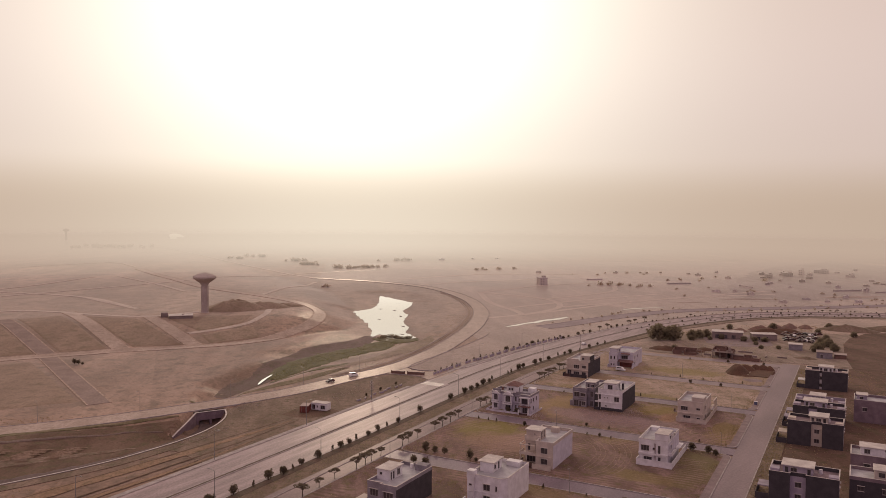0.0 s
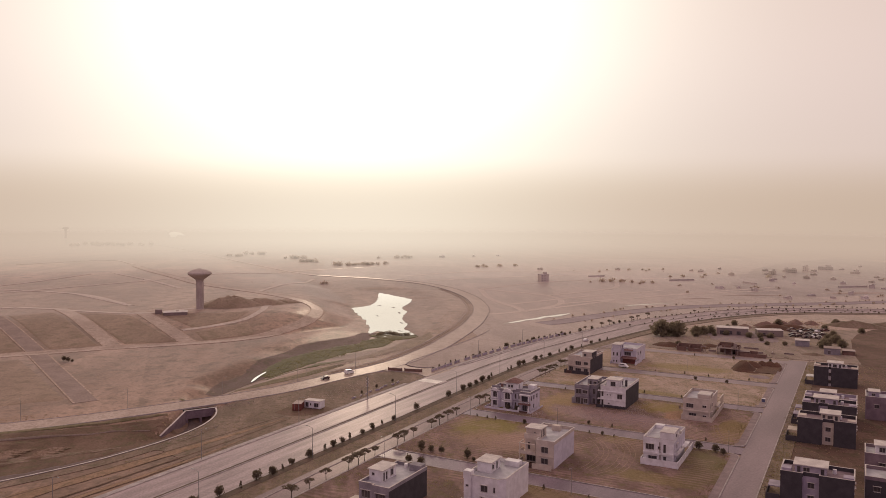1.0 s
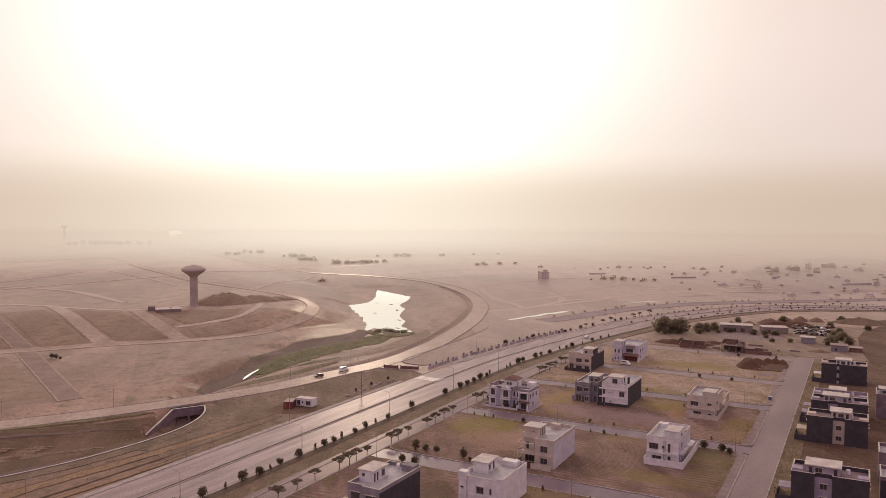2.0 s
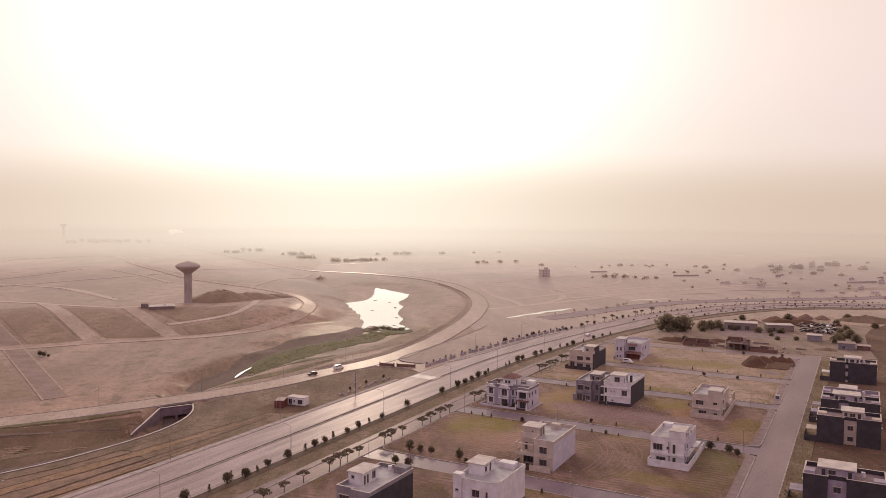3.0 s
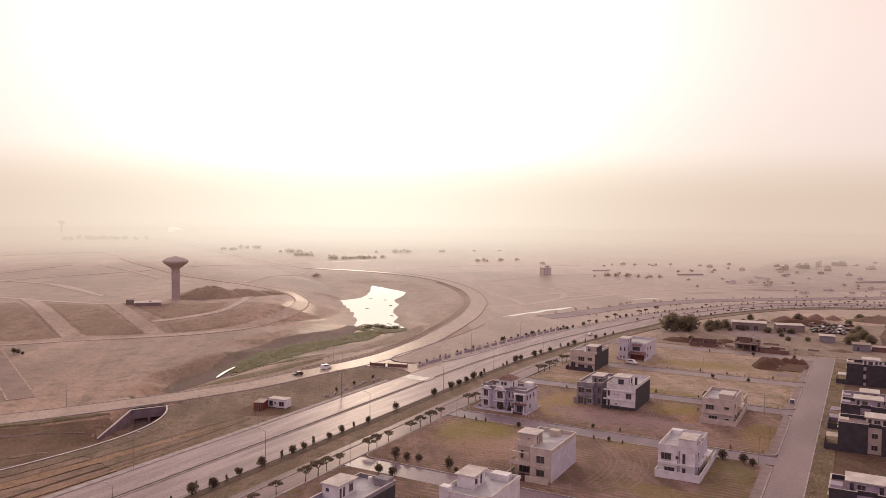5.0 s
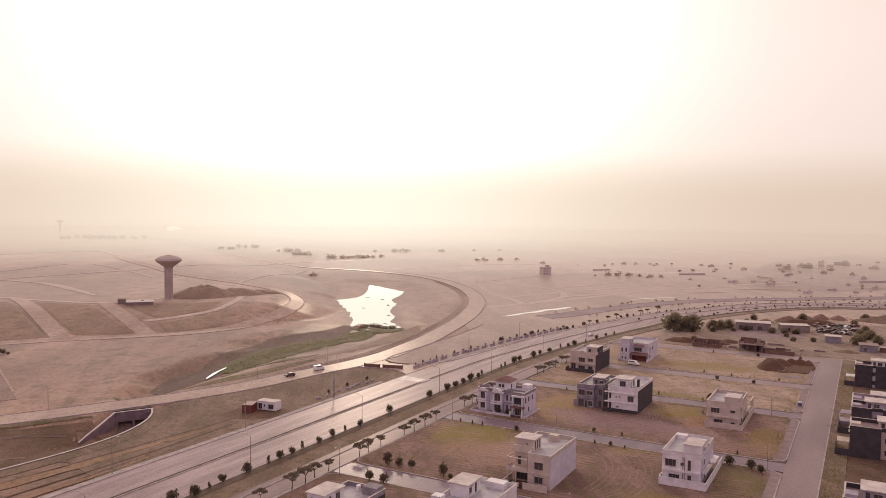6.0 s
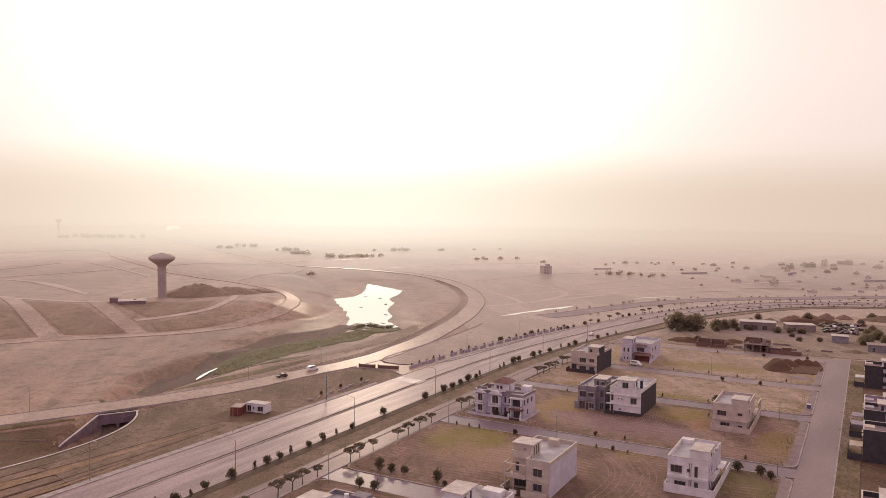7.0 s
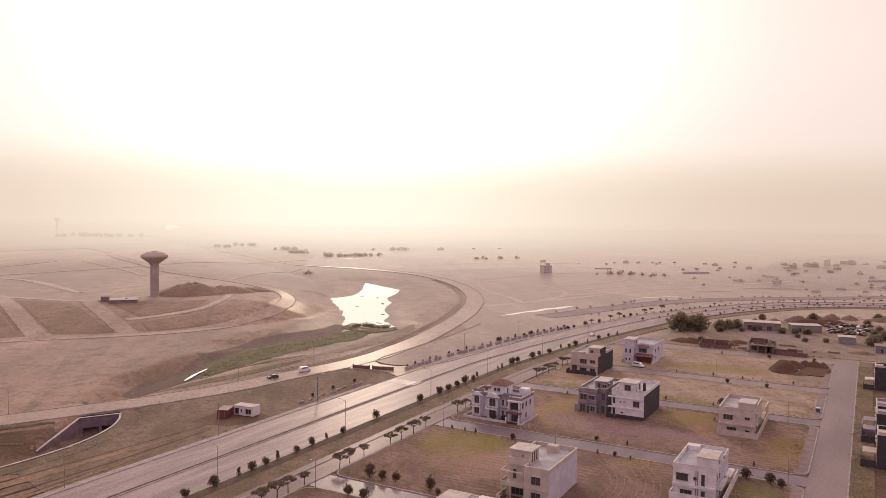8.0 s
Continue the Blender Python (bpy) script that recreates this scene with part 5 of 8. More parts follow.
arch_window(o, 1.4, 3.1, 0.0, 5.9)
arch_window(o, 6.7, 8.9, -0.4, 5.75)
arch_window(o, 1.4, 3.1, 0.0, 2.75)
# no opening here: a dark panel paints the loggia's inner shade
extra(o, "loggia_shade_panel", M["dark_wall"], (13.9, 16.9, -0.64, -0.61, 4.0, 6.2), label="flat dark panel painting the shade inside a loggia")
for px in (13.5, 16.9):
    extra(o, "column", M["white"], (px, px + 0.35, -1.7, -1.35, 0.0, 6.6))
extra(o, "loggia_beam", M["white"], (13.3, 17.5, -1.8, -0.62, 6.4, 6.85))
extra(o, "terrace_screen", M["grey_render"], (0.4, 4.0, 1.2, 1.5, 7.7, 8.5))
extra(o, "terrace_screen", M["grey_render"], (10.8, 17.0, 0.8, 1.1, 7.7, 8.3))
arch(o, 0.2, 4.2, -0.45, 6.8, 1.1, 0.9, M["white"])
arch(o, 5.5, 10.1, -0.85, 6.8, 1.4, 0.9, M["white"])
for x0, x1, y0 in ((0.6, 3.8, -1.0), (5.8, 9.8, -1.5), (13.2, 17.6, -1.8)):
    extra(o, "balcony", M["tile_roof"] if x0 > 13 else M["white"], (x0, x1, y0, y0 + 1.35, 3.2, 3.4), (x0, x1, y0, y0 + 0.1, 3.4, 3.55), (x0, x1, y0, y0 + 0.1, 4.15, 4.25))
    for i in range(9):
        c = x0 + 0.1 + (x1 - x0 - 0.2) * i / 8
        part("baluster", boxes((c - 0.06, c + 0.06, y0 + 0.02, y0 + 0.1, 3.55, 4.15)), M["white"], o)
extra(o, "porch_slab", M["tile_roof"], (12.9, 17.8, -2.0, -0.62, 2.9, 3.15))
extra(o, "roof_room", M["white"], (13.8, 16.6, 6.2, 9.0, 6.9, 9.0))
tank(o, 2.2, 7.0, 6.9, M["tile_roof"])
yard(o, -1.0, 18.6, -2.8, 10.0, 0.8, M["lilac_white"], "swe", (13.6, 17.2))
for px in (13.2, 17.3):
    extra(o, "gate_pier", M["white"], (px, px + 0.4, -2.9, -2.5, -0.3, 2.0))

# cream house with dark party wall beside the service road
SUNSHADES[0] = True
o = house("cream house with dark party wall and split roof levels", -92.0, 83.0, [(0, 1.5), (3.0, 1.5), (3.0, 0), (11.6, 0), (11.6, 20.0), (0, 20.0)], 7.2, M["cream"],
          {0: ((0.5, 0.6, 2.0, 2.2),), 2: ((1.2, 4.0, 2.8, 1.9), (5.4, 4.4, 2.0, 1.4), (1.2, 0.8, 2.8, 1.7), (5.4, 1.0, 2.0, 1.5))}, {3: M["dark_wall"]}, bands=((3.3, 3.6, 0.6),))
room(o, "stair_room", 6.6, 11.3, 3.0, 9.5, 7.2, 2.8, M["cream"], ((0.8, 0.8, 1.2, 1.2),), ((1.5, 0.2, 1.0, 2.1),), 0.3)
extra(o, "upper_wall", M["dark_wall"], (11.36, 11.7, 3.0, 9.6, 7.2, 10.0))
extra(o, "front_terrace", M["cream"], (2.9, 6.4, -0.1, 1.0, 7.2, 8.7))
yard(o, -0.6, 11.6, -2.4, 1.4, 1.7, M["dark_wall"], "sw", (0.2, 3.2))

# lilac-white house with tiled porches
o = house("lilac-white house with tiled porch roofs and brown garage", -79.6, 115.5, [(0, 0), (4.4, 0), (4.4, 3.4), (12.0, 3.4), (12.0, 22.0), (0, 22.0)], 7.0, M["lilac_white"],
          {0: ((0.8, 4.2, 0.8, 1.8), (2.6, 4.2, 0.8, 1.8), (1.0, 1.0, 0.7, 1.0), (2.4, 1.0, 0.7, 1.0)), 1: ((1.0, 4.0, 0.9, 2.2),), 2: ((1.4, 4.2, 3.4, 1.8), (0.5, 0.1, 6.4, 2.6)), 3: ((3.0, 4.2, 1.4, 1.6), (8.0, 4.2, 1.4, 1.6), (3.0, 1.0, 1.4, 1.6))}, bands=((3.3, 3.55, 0.3),))
room(o, "stair_room", 0.3, 4.3, 0.6, 8.0, 7.0, 2.8, M["lilac_white"], (), ((1.0, 0.2, 1.0, 2.2), (4.0, 0.6, 1.4, 1.4)), 0.35)
bm = bmesh.new()
for x0, x1, y0, y1, z0, z1 in ((4.2, 12.4, 0.9, 3.4, 2.9, 3.9), (5.6, 10.4, 2.2, 4.4, 6.9, 8.0)):
    a = [bm.verts.new(q) for q in ((x0, y0, z0), (x1, y0, z0), (x1 - 0.5, y1, z1), (x0 + 0.5, y1, z1), (x0, y1, z0), (x1, y1, z0))]
    for f in ((0, 1, 2, 3), (0, 3, 4), (1, 5, 2), (0, 4, 5, 1), (2, 5, 4, 3)):
        bm.faces.new([a[i] for i in f])
part("tiled_porch_roof", bm, M["tile_roof"], o, "sloped reddish tile porch roofs")
extra(o, "garage_door", M["red_paint"], (5.0, 11.4, 3.2, 3.36, 0.0, 2.7))
yard(o, -0.4, 12.6, -1.2, 12.0, 1.6, M["lilac_white"], "we")


def row_house(label, v, bay, parapet_mat, front_mat, stair, u=11.0, face=None, upper=True):
    """A deep house of the row east of the wide street; its blank party wall faces the open plot, with a light well in it."""
    b0, b1 = bay
    d = 10.4
    poly = [(3.6, 0), (b0, 0), (b0, 1.3), (b1, 1.3), (b1, 0), (21.2, 0), (21.2, d), (3.6, d)]
    face = face or M["dark_wall"]
    mid = (b1 - b0) / 2 - 0.8
    ob = house(label, u, v, poly, 7.6, front_mat, {2: ((mid, 4.4, 1.6, 1.5), (mid, 1.0, 1.6, 1.5)), 7: ((1.2, 4.2, 2.4, 1.9), (5.4, 4.2, 2.4, 1.9), (5.4, 0.8, 2.6, 2.0)), 5: ((2.0, 4.4, 1.6, 1.5), (6.0, 4.4, 1.6, 1.5))}, {0: face, 4: face, 5: M["grey_render"]}, parapet=1.0, parapet_mat=face, roof_mat=M["mauve"])
    s0, s1 = stair
    room(ob, "stair_room", s0, s1, 1.5, 7.5, 7.6, 2.7, front_mat, ((0.5, 0.2, 0.9, 2.1), (2.0, 0.5, 1.6, 1.7), (s1 - s0 - 1.4, 0.2, 0.9, 2.1)), ((1.5, 0.6, 1.2, 1.2),), 0.45)
    extra(ob, "roof_step", parapet_mat, (3.8, 6.2, 0.3, 3.4, 7.6, 9.3))
    extra(ob, "roof_step", parapet_mat, (18.6, 21.0, 0.3, 3.0, 7.6, 9.0))
    yard(ob, 0, 3.5, -0.1, d, 1.9, face, "sw")
    extra(ob, "porch_slab", front_mat, (0.4, 3.55, 2.0, 7.0, 3.2, 3.45))
    tank(ob, 16.4, 7.0, 7.6)
    return ob


row_house("house with black party wall and lilac light well", -49.0, (9.0, 13.0), M["lilac"], M["lilac"], (7.0, 14.6))
row_house("house with black party wall and cream stair bay", 13.0, (11.2, 14.6), M["cream"], M["cream"], (10.6, 16.2))
row_house("lilac twin house with dark party wall and terraced roof", 37.0, (9.0, 12.0), M["lilac"], M["lilac"], (7.4, 15.0))
row_house("lilac twin house with pale stepped parapets", 47.6, (9.0, 12.0), M["lilac"], M["lilac"], (9.0, 14.0), face=M["lilac"])
row_house("house with black party wall and white roof room", 113.0, (9.6, 10.6), M["cream"], M["white"], (9.2, 15.0))
o = house("mauve rendered house behind the street row", 35.0, 58.0, rect(20, 12), 7.8, M["mauve"], {0: ((3.0, 4.4, 1.6, 1.4),)}, parapet_mat=M["mauve"])
room(o, "stair_room", 1.0, 4.5, 2.0, 7.0, 7.8, 2.4, M["lilac"], ((1.0, 0.8, 1.2, 1.0),))
o = house("grey terraced house behind the street row", 34.6, -42.0, rect(20, 10.4), 7.4, M["mauve"], {0: ((2.0, 4.4, 1.6, 1.4), (8.0, 4.4, 1.2, 1.4))}, {0: M["dark_wall"]}, parapet_mat=M["mauve"])
room(o, "stair_room", 6.0, 12.0, 2.5, 8.0, 7.4, 2.7, M["cream"], ((1.0, 0.8, 1.6, 1.4),))
o = house("grey house with deep balconies behind the row", 34.6, -20.0, rect(20, 10.4), 7.6, M["mauve"], {0: ((3.6, 4.4, 1.6, 1.6), (9.0, 4.6, 0.9, 0.9), (12.0, 4.6, 0.9, 0.9))}, parapet_mat=M["mauve"], bands=((3.3, 3.6, 0.4),))
room(o, "stair_room", 2.6, 9.0, 2.5, 8.0, 7.6, 2.7, M["white"], ((1.0, 0.8, 1.6, 1.4),))

# ---------------------------------------------------------------- water tower


def water_tower(x, y, k=1.0, label="tall concrete mushroom water tower", mat=None, z=-0.4):
    mat = mat or M["tower"]
    ob = empty("water_tower", Matrix.Translation((x, y, z)) @ Matrix.Scale(k, 4), label, "water tower")
    part("shaft", lathe([(4.2, 0), (3.6, 0.6), (3.3, 3), (3.2, 26.0)], 20), mat, ob, smooth=False)
    part("tank", lathe([(3.2, 25.9), (4.2, 28.0), (10.0, 32.2), (10.9, 33.4), (10.4, 34.8), (6.6, 36.8), (2.4, 37.6), (1.6, 38.0)], 24), mat, ob, "flared tank bowl with a domed lid")
    for i in range(8):
        a = math.pi * i / 4
        part("rib", tube(bmesh.new(), (3.2 * math.cos(a), 3.2 * math.sin(a), 0), (3.2 * math.cos(a), 3.2 * math.sin(a), 25.6), 0.35, 0.35, 4), mat, ob)
    return ob


water_tower(-91.6, 571, 0.765, z=7.5)
water_tower(-762, 2334, 0.85, "distant grey water tower on the plain", M["dark_concrete"])

# ---------------------------------------------------------------- trees


def leaf_cloud(bm, centres, count, size, seed):
    rnd = random.Random(seed)
    for _ in range(count):
        cx, cy, cz, r, flat = rnd.choice(centres)
        while True:
            p = Vector((rnd.uniform(-1, 1), rnd.uniform(-1, 1), rnd.uniform(-1, 1)))
            if 0.35 < p.length < 1.0:
                break
        c = Vector((cx + p.x * r, cy + p.y * r, cz + p.z * r * flat))
        m = Euler((rnd.uniform(0, 6.3), rnd.uniform(0, 6.3), rnd.uniform(0, 6.3))).to_matrix()
        s = size * rnd.uniform(0.6, 1.4)
        vs = [bm.verts.new(c + m @ Vector(q)) for q in ((-s, -s * 0.5, 0), (0, -s * 0.62, s * 0.25), (s, -s * 0.3, 0), (s * 0.7, s * 0.55, s * 0.2), (-s * 0.6, s * 0.6, 0))]
        bm.faces.new(vs)
    return bm


def tree_meshes(kind, seed):
    rnd = random.Random(seed)
    tb = bmesh.new()
    if kind == "umbrella":
        H, centres = 3.1, []
        tube(tb, (0, 0, -0.3), (0.1, 0.05, 2.0), 0.14, 0.09)
        for i in range(6):
            a = i * 1.05 + rnd.uniform(-0.3, 0.3)
            r = rnd.uniform(0.9, 1.7)
            e = (r * math.cos(a), r * math.sin(a), H + rnd.uniform(-0.35, 0.4))
            tube(tb, (0.1, 0.05, 1.9), e, 0.07, 0.025, 4)
            centres.append((*e, rnd.uniform(0.7, 1.0), 0.42))
        centres.append((0, 0, H + 0.4, 0.9, 0.45))
        cb = leaf_cloud(bmesh.new(), centres, 420, 0.18, seed)
    elif kind == "shrub":
        tube(tb, (0, 0, -0.3), (0, 0, 1.0), 0.12, 0.07)
        centres = [(rnd.uniform(-0.45, 0.45), rnd.uniform(-0.45, 0.45), 1.3 + rnd.uniform(-0.45, 0.5), rnd.uniform(0.6, 0.9), 0.95) for _ in range(8)]
        cb = leaf_cloud(bmesh.new(), centres, 420, 0.16, seed)
    elif kind == "cypress":
        tube(tb, (0, 0, -0.3), (0, 0, 2.2), 0.08, 0.03)
        centres = [(rnd.uniform(-0.15, 0.15), rnd.uniform(-0.15, 0.15), 0.5 + 0.24 * i, 0.62 - 0.055 * i, 1.0) for i in range(7)]
        cb = leaf_cloud(bmesh.new(), centres, 180, 0.15, seed)
    else:
        tube(tb, (0, 0, -0.5), (0.2, 0.1, 2.2), 0.35, 0.25)
        centres = []
        for i in range(14):
            a, r = i * 2.4 + rnd.uniform(-0.4, 0.4), 3.6 * math.sqrt((i + 0.5) / 14)
            e = (r * math.cos(a), r * math.sin(a), 5.6 - 0.24 * r * r + rnd.uniform(-0.7, 0.5))
            tube(tb, (0.2, 0.1, 1.9), e, 0.16, 0.05, 5)
            centres.append((*e, rnd.uniform(1.3, 2.1), 0.8))
            centres.append((0.75 * e[0], 0.75 * e[1], max(1.3, e[2] - 1.9), rnd.uniform(1.1, 1.6), 0.8))
        cb = leaf_cloud(bmesh.new(), centres, 1500, 0.36, seed)
    t, c = bpy.data.meshes.new("trunk"), bpy.data.meshes.new("crown")
    tb.to_mesh(t), cb.to_mesh(c)
    tb.free(), cb.free()
    t.materials.append(M["trunk"])
    c.materials.append(M["leaf_broad"] if kind == "broad" else M["leaf_dry"] if kind == "umbrella" else M["leaf"])
    return t, c


TREES = {k: [tree_meshes(k, 7 * i + len(k)) for i in range(n)] for k, n in (("umbrella", 4), ("shrub", 4), ("cypress", 3), ("broad", 5))}
TREE_TEXT = {"umbrella": ("young flat-crowned tree on the street verge", "street trees"), "shrub": ("small dark clipped shrub tree in the roadside strip", "roadside shrubs"), "cypress": ("thin dark upright sapling beside the street", "saplings"), "broad": ("broad dark leafy tree", "broad trees")}
tree_rnd = random.Random(11)


def tree(kind, x, y, k=1.0, z=0.1):
    t, c = tree_rnd.choice(TREES[kind])
    label, group = TREE_TEXT[kind]
    s = k * tree_rnd.uniform(0.85, 1.15)
    ob = empty("tree" if kind != "shrub" else "shrub", Matrix.Translation((x, y, z + float(rise(x, y)))) @ Matrix.Rotation(tree_rnd.uniform(0, 6.3), 4, "Z") @ Matrix.Diagonal((s, s, s * tree_rnd.uniform(0.9, 1.1), 1)), label, "tree", group)
    share("trunk", t, ob)
    share("crown", c, ob)
    return ob


road_rnd = random.Random(5)


def along(line, v, off):
    """A place `off` metres to the right of a line, at the height v of the grid."""
    i = min(range(len(line)), key=lambda j: abs(uv_of(*line[j])[1] - v))
    return offset_line(line, off)[i]


# shrubs in the strip beside the carriageway
for v in (-134, -127, -120, -113, -106.8, -99.2, -94.2, -88.4, -82.2, -75.8, -69.2, -62.6, -57.1, -50.3, -44.6, -38.9, -35.1, -13.9, 8.8, 20.1, 26.5, 32.7, 39.7, 45.8, 54.7, 69.7, 75.6, 81.8, 86.9, 91.7, 104, 112, 121, 130, 139, 146, 158, 170, 181, 190):
    q = along(MAIN, v, 14.6 + 0.8 * math.sin(v))
    if road_rnd.random() < 0.2:
        tree("cypress", q.x, q.y, 0.9, 0.15)
    else:
        tree("shrub", q.x, q.y, 0.85 + 0.45 * road_rnd.random(), 0.15)
# flat-crowned trees at the edge of the plots
for v in (-124, -112, -104, -95.5, -85.6, -80.7, -76.1, -70.3, -57, -52.6, -46.3, -34, -29.5, -22.5, -14.5, 5.2, 10.7, 66.7, 70.9, 76.5, 83.6, 93.3, 97.1):
    tree("umbrella", *w2(-101.2 + 0.5 * math.sin(v) + (0.03 * v if v > 0 else 0), v), 0.8 + 0.2 * road_rnd.random(), 0.2)
# saplings and shrubs beside the cross streets
for u, v in ((-93.8, -12.6), (-89.7, -12.4), (-86, -12.8), (-74.5, -12.6), (-61.9, -12.9), (-50, -12.6), (-45.3, -12.7), (-41.1, -13.0), (-53.7, -1.6), (-45.1, -1.4), (-30.6, -1.7), (-24, -1.8), (-12.6, -1.8), (-66.9, -60.4), (-71.7, -60.2), (-60.5, 47.2), (-80, 47.0), (-32.5, 57), (-48, 57), (-64, 57), (-20, 95.6), (-34, 95.8), (-41, 106.5), (-12, 106.4), (-30, 106.2), (-55, 106.4), (-26, 158.6), (-8, 158.8), (-46, 158.4), (-4.0, -72), (-20, -72), (-31, -72), (-44, -72)):
    tree(road_rnd.choice(("cypress", "cypress", "shrub")), *w2(u, v), 0.45 + 0.3 * road_rnd.random(), 0.2)
for u, v in ((-91.5, -58.5), (-88, -58.3), (-84.4, -58), (-74.7, -58.3), (-88.5, -71.2), (-84.3, -71), (-13, -12.6), (-7.5, -13.2), (-5.0, -15), (-30, 58), (-99, 12), (-98.4, 16), (-99, 20), (-88, 2.4), (-84, 2.2)):
    tree("shrub", *w2(u, v), 0.9 + 0.4 * road_rnd.random(), 0.2)
# trees on the median and beside the far bend of the main road
for k in range(26):
    v = 180 + k * 9
    if v < 290:
        q = along(MAIN, v, -13.8 - road_rnd.random())
        tree(road_rnd.choice(("umbrella", "shrub")), q.x, q.y, 0.7 + 0.3 * road_rnd.random(), 0.1)
far_line = [q for q in MAIN if uv_of(*q)[1] > 250 and q.x < 620]
for off, every in ((-13.5, 1), (15.4, 1), (0.0, 2)):
    for i, q in enumerate(offset_line(far_line, off)[::every]):
        tree(road_rnd.choice(("umbrella", "shrub")) if off else "shrub", q.x + road_rnd.uniform(-2, 2), q.y + road_rnd.uniform(-1.5, 1.5), 0.34 + 0.26 * road_rnd.random(), 0.15)

# ---------------------------------------------------------------- lamp posts and poles


def lamp_post(x, y, turn, height=9.6):
    ob = empty("street_lamp", pose(x, y, 0.12, 0, 0, turn), "tall slender grey street lamp with one arm", "street lamp", "street lamps")
    part("base_plate", boxes((-0.2, 0.2, -0.2, 0.2, -0.1, 0.06)), M["concrete"], ob)
    part("pole", cone(bmesh.new(), 0.11, 0.06, 0, height, 8), M["steel"], ob)
    part("arm", tube(bmesh.new(), (0, 0, height - 0.05), (-1.9, 0, height + 0.45), 0.05, 0.04), M["steel"], ob)
    part("lamp_head", boxes((-2.6, -1.8, -0.14, 0.14, height + 0.38, height + 0.5)), M["steel"], ob)
    return ob


lamp = lamp_post(*along(MAIN, -82, 15.6), GRID_TURN)
for v in (-130, -34, 14, 62, 110, 158):
    q = along(MAIN, v, 15.6)
    copy_thing(lamp, pose(q.x, q.y, 0.12, 0, 0, GRID_TURN - max(0, v - 20) * 0.13))
for v in (-150, -101.7, -53.6, -5.6, 92, 140):
    q = along(MAIN, v, -13.4)
    copy_thing(lamp, pose(q.x, q.y, 0.0, 0, 0, GRID_TURN + 180))
for u, v, turn in ((-97, -72.0, 90), (-3.8, -11.8, 90), (-36, -72, 90), (-8.8, 46.6, -90), (-62, -12, 90), (-60, 57.4, 90), (-97, -12, 90), (-40, 107, 90)):
    x, y = w2(u, v)
    copy_thing(lamp, Matrix.Translation((x, y, 0.2)) @ Matrix.Rotation(radians(GRID_TURN + turn), 4, "Z") @ Matrix.Scale(0.75, 4))
for i in range(6, len(LOOP) - 120, 7):
    q = offset_line(LOOP, -7.2)[i]
    if q.y > 290 and i < 130:
        copy_thing(lamp, Matrix.Translation((q.x, q.y, 0.0)) @ Matrix.Rotation(1.2 * i, 4, "Z") @ Matrix.Scale(0.8, 4))


def hoop(r, t, z, n=20, m=6):
    """An upright closed ring."""
    bm = bmesh.new()
    rows = []
    for i in range(n):
        a = 2 * math.pi * i / n
        rows.append([bm.verts.new(((r + t * math.cos(b)) * math.cos(a), t * math.sin(b), z + (r + t * math.cos(b)) * math.sin(a))) for b in (2 * math.pi * j / m for j in range(m))])
    for i in range(n):
        for j in range(m):
            bm.faces.new((rows[i][j], rows[(i + 1) % n][j], rows[(i + 1) % n][(j + 1) % m], rows[i][(j + 1) % m]))
    return bm


def ring_mast(x, y):
    ob = empty("ring_mast", pose(x, y, 0.1), "thin steel mast with three rings at the top", "mast")
    part("pole", cone(bmesh.new(), 0.14, 0.09, -0.2, 8.6, 8), M["steel"], ob)
    for k in range(3):
        part("ring", hoop(0.62, 0.09, 5.2 + 1.35 * k), M["pale"], ob)
    return ob


ring_mast(*along(MAIN, -10, -13.6))

# ---------------------------------------------------------------- junction, crossing, barrier walls


def flat_piece(name, corners, z, mat, label, category):
    return structure(name, slab(corners, z - 0.3, z), mat, label, category)


flat_piece("junction", [(8, 366), (15, 369), (28, 378.5), (38, 375), (44, 369.5), (46.8, 361), (53, 366), (61, 376), (66, 384.5), (48, 380.5), (41, 385.5), (39, 392.5), (42, 401), (50, 414), (38, 402), (24, 384)], 0.115, M["loop"], "open road junction with worn asphalt", "road")
flat_piece("crossing", [w2(-145.0, 30), w2(-134.2, 29.2), w2(-134.2, 35.4), w2(-144.6, 36)], 0.125, M["paint_line"], "worn white painted pedestrian crossing", "crossing")
flat_piece("median_gap", [w2(-134.2, 29), w2(-132.2, 29), w2(-132.2, 36), w2(-134.2, 36)], 0.26, M["asphalt"], "paved gap in the median", "road")
for v0, v1 in ((-240, 29), (58, 300)):
    structure("far_footpath", ribbon([q for q in MAIN if v0 < uv_of(*q)[1] < v1], -14.4, -12.56, 0.2), M["kerb"], "paved strip along the carriageway", "pavement")
for a, b in (((29.9, 378.6), (36.6, 375.6)), ((37.6, 375.4), (46.0, 372.2))):
    va, vb = Vector(a), Vector(b)
    turn = math.degrees(math.atan2(vb.y - va.y, vb.x - va.x))
    length = (vb - va).length
    ob = empty("barrier_wall", pose(va.x, va.y, 0.1, 0, 0, turn), "low brown brick barrier wall at the junction", "wall", "barrier walls")
    part("wall", boxes((0, length, -0.15, 0.15, -0.3, 1.25)), M["brick"], ob)
    part("coping", boxes((-0.05, length + 0.05, -0.2, 0.2, 1.25, 1.35)), M["concrete"], ob)
    for px in (0, length - 0.4):
        part("pier", boxes((px, px + 0.4, -0.22, 0.22, -0.3, 1.55)), M["brick"], ob)

# ---------------------------------------------------------------- roadside panel fence with bushes


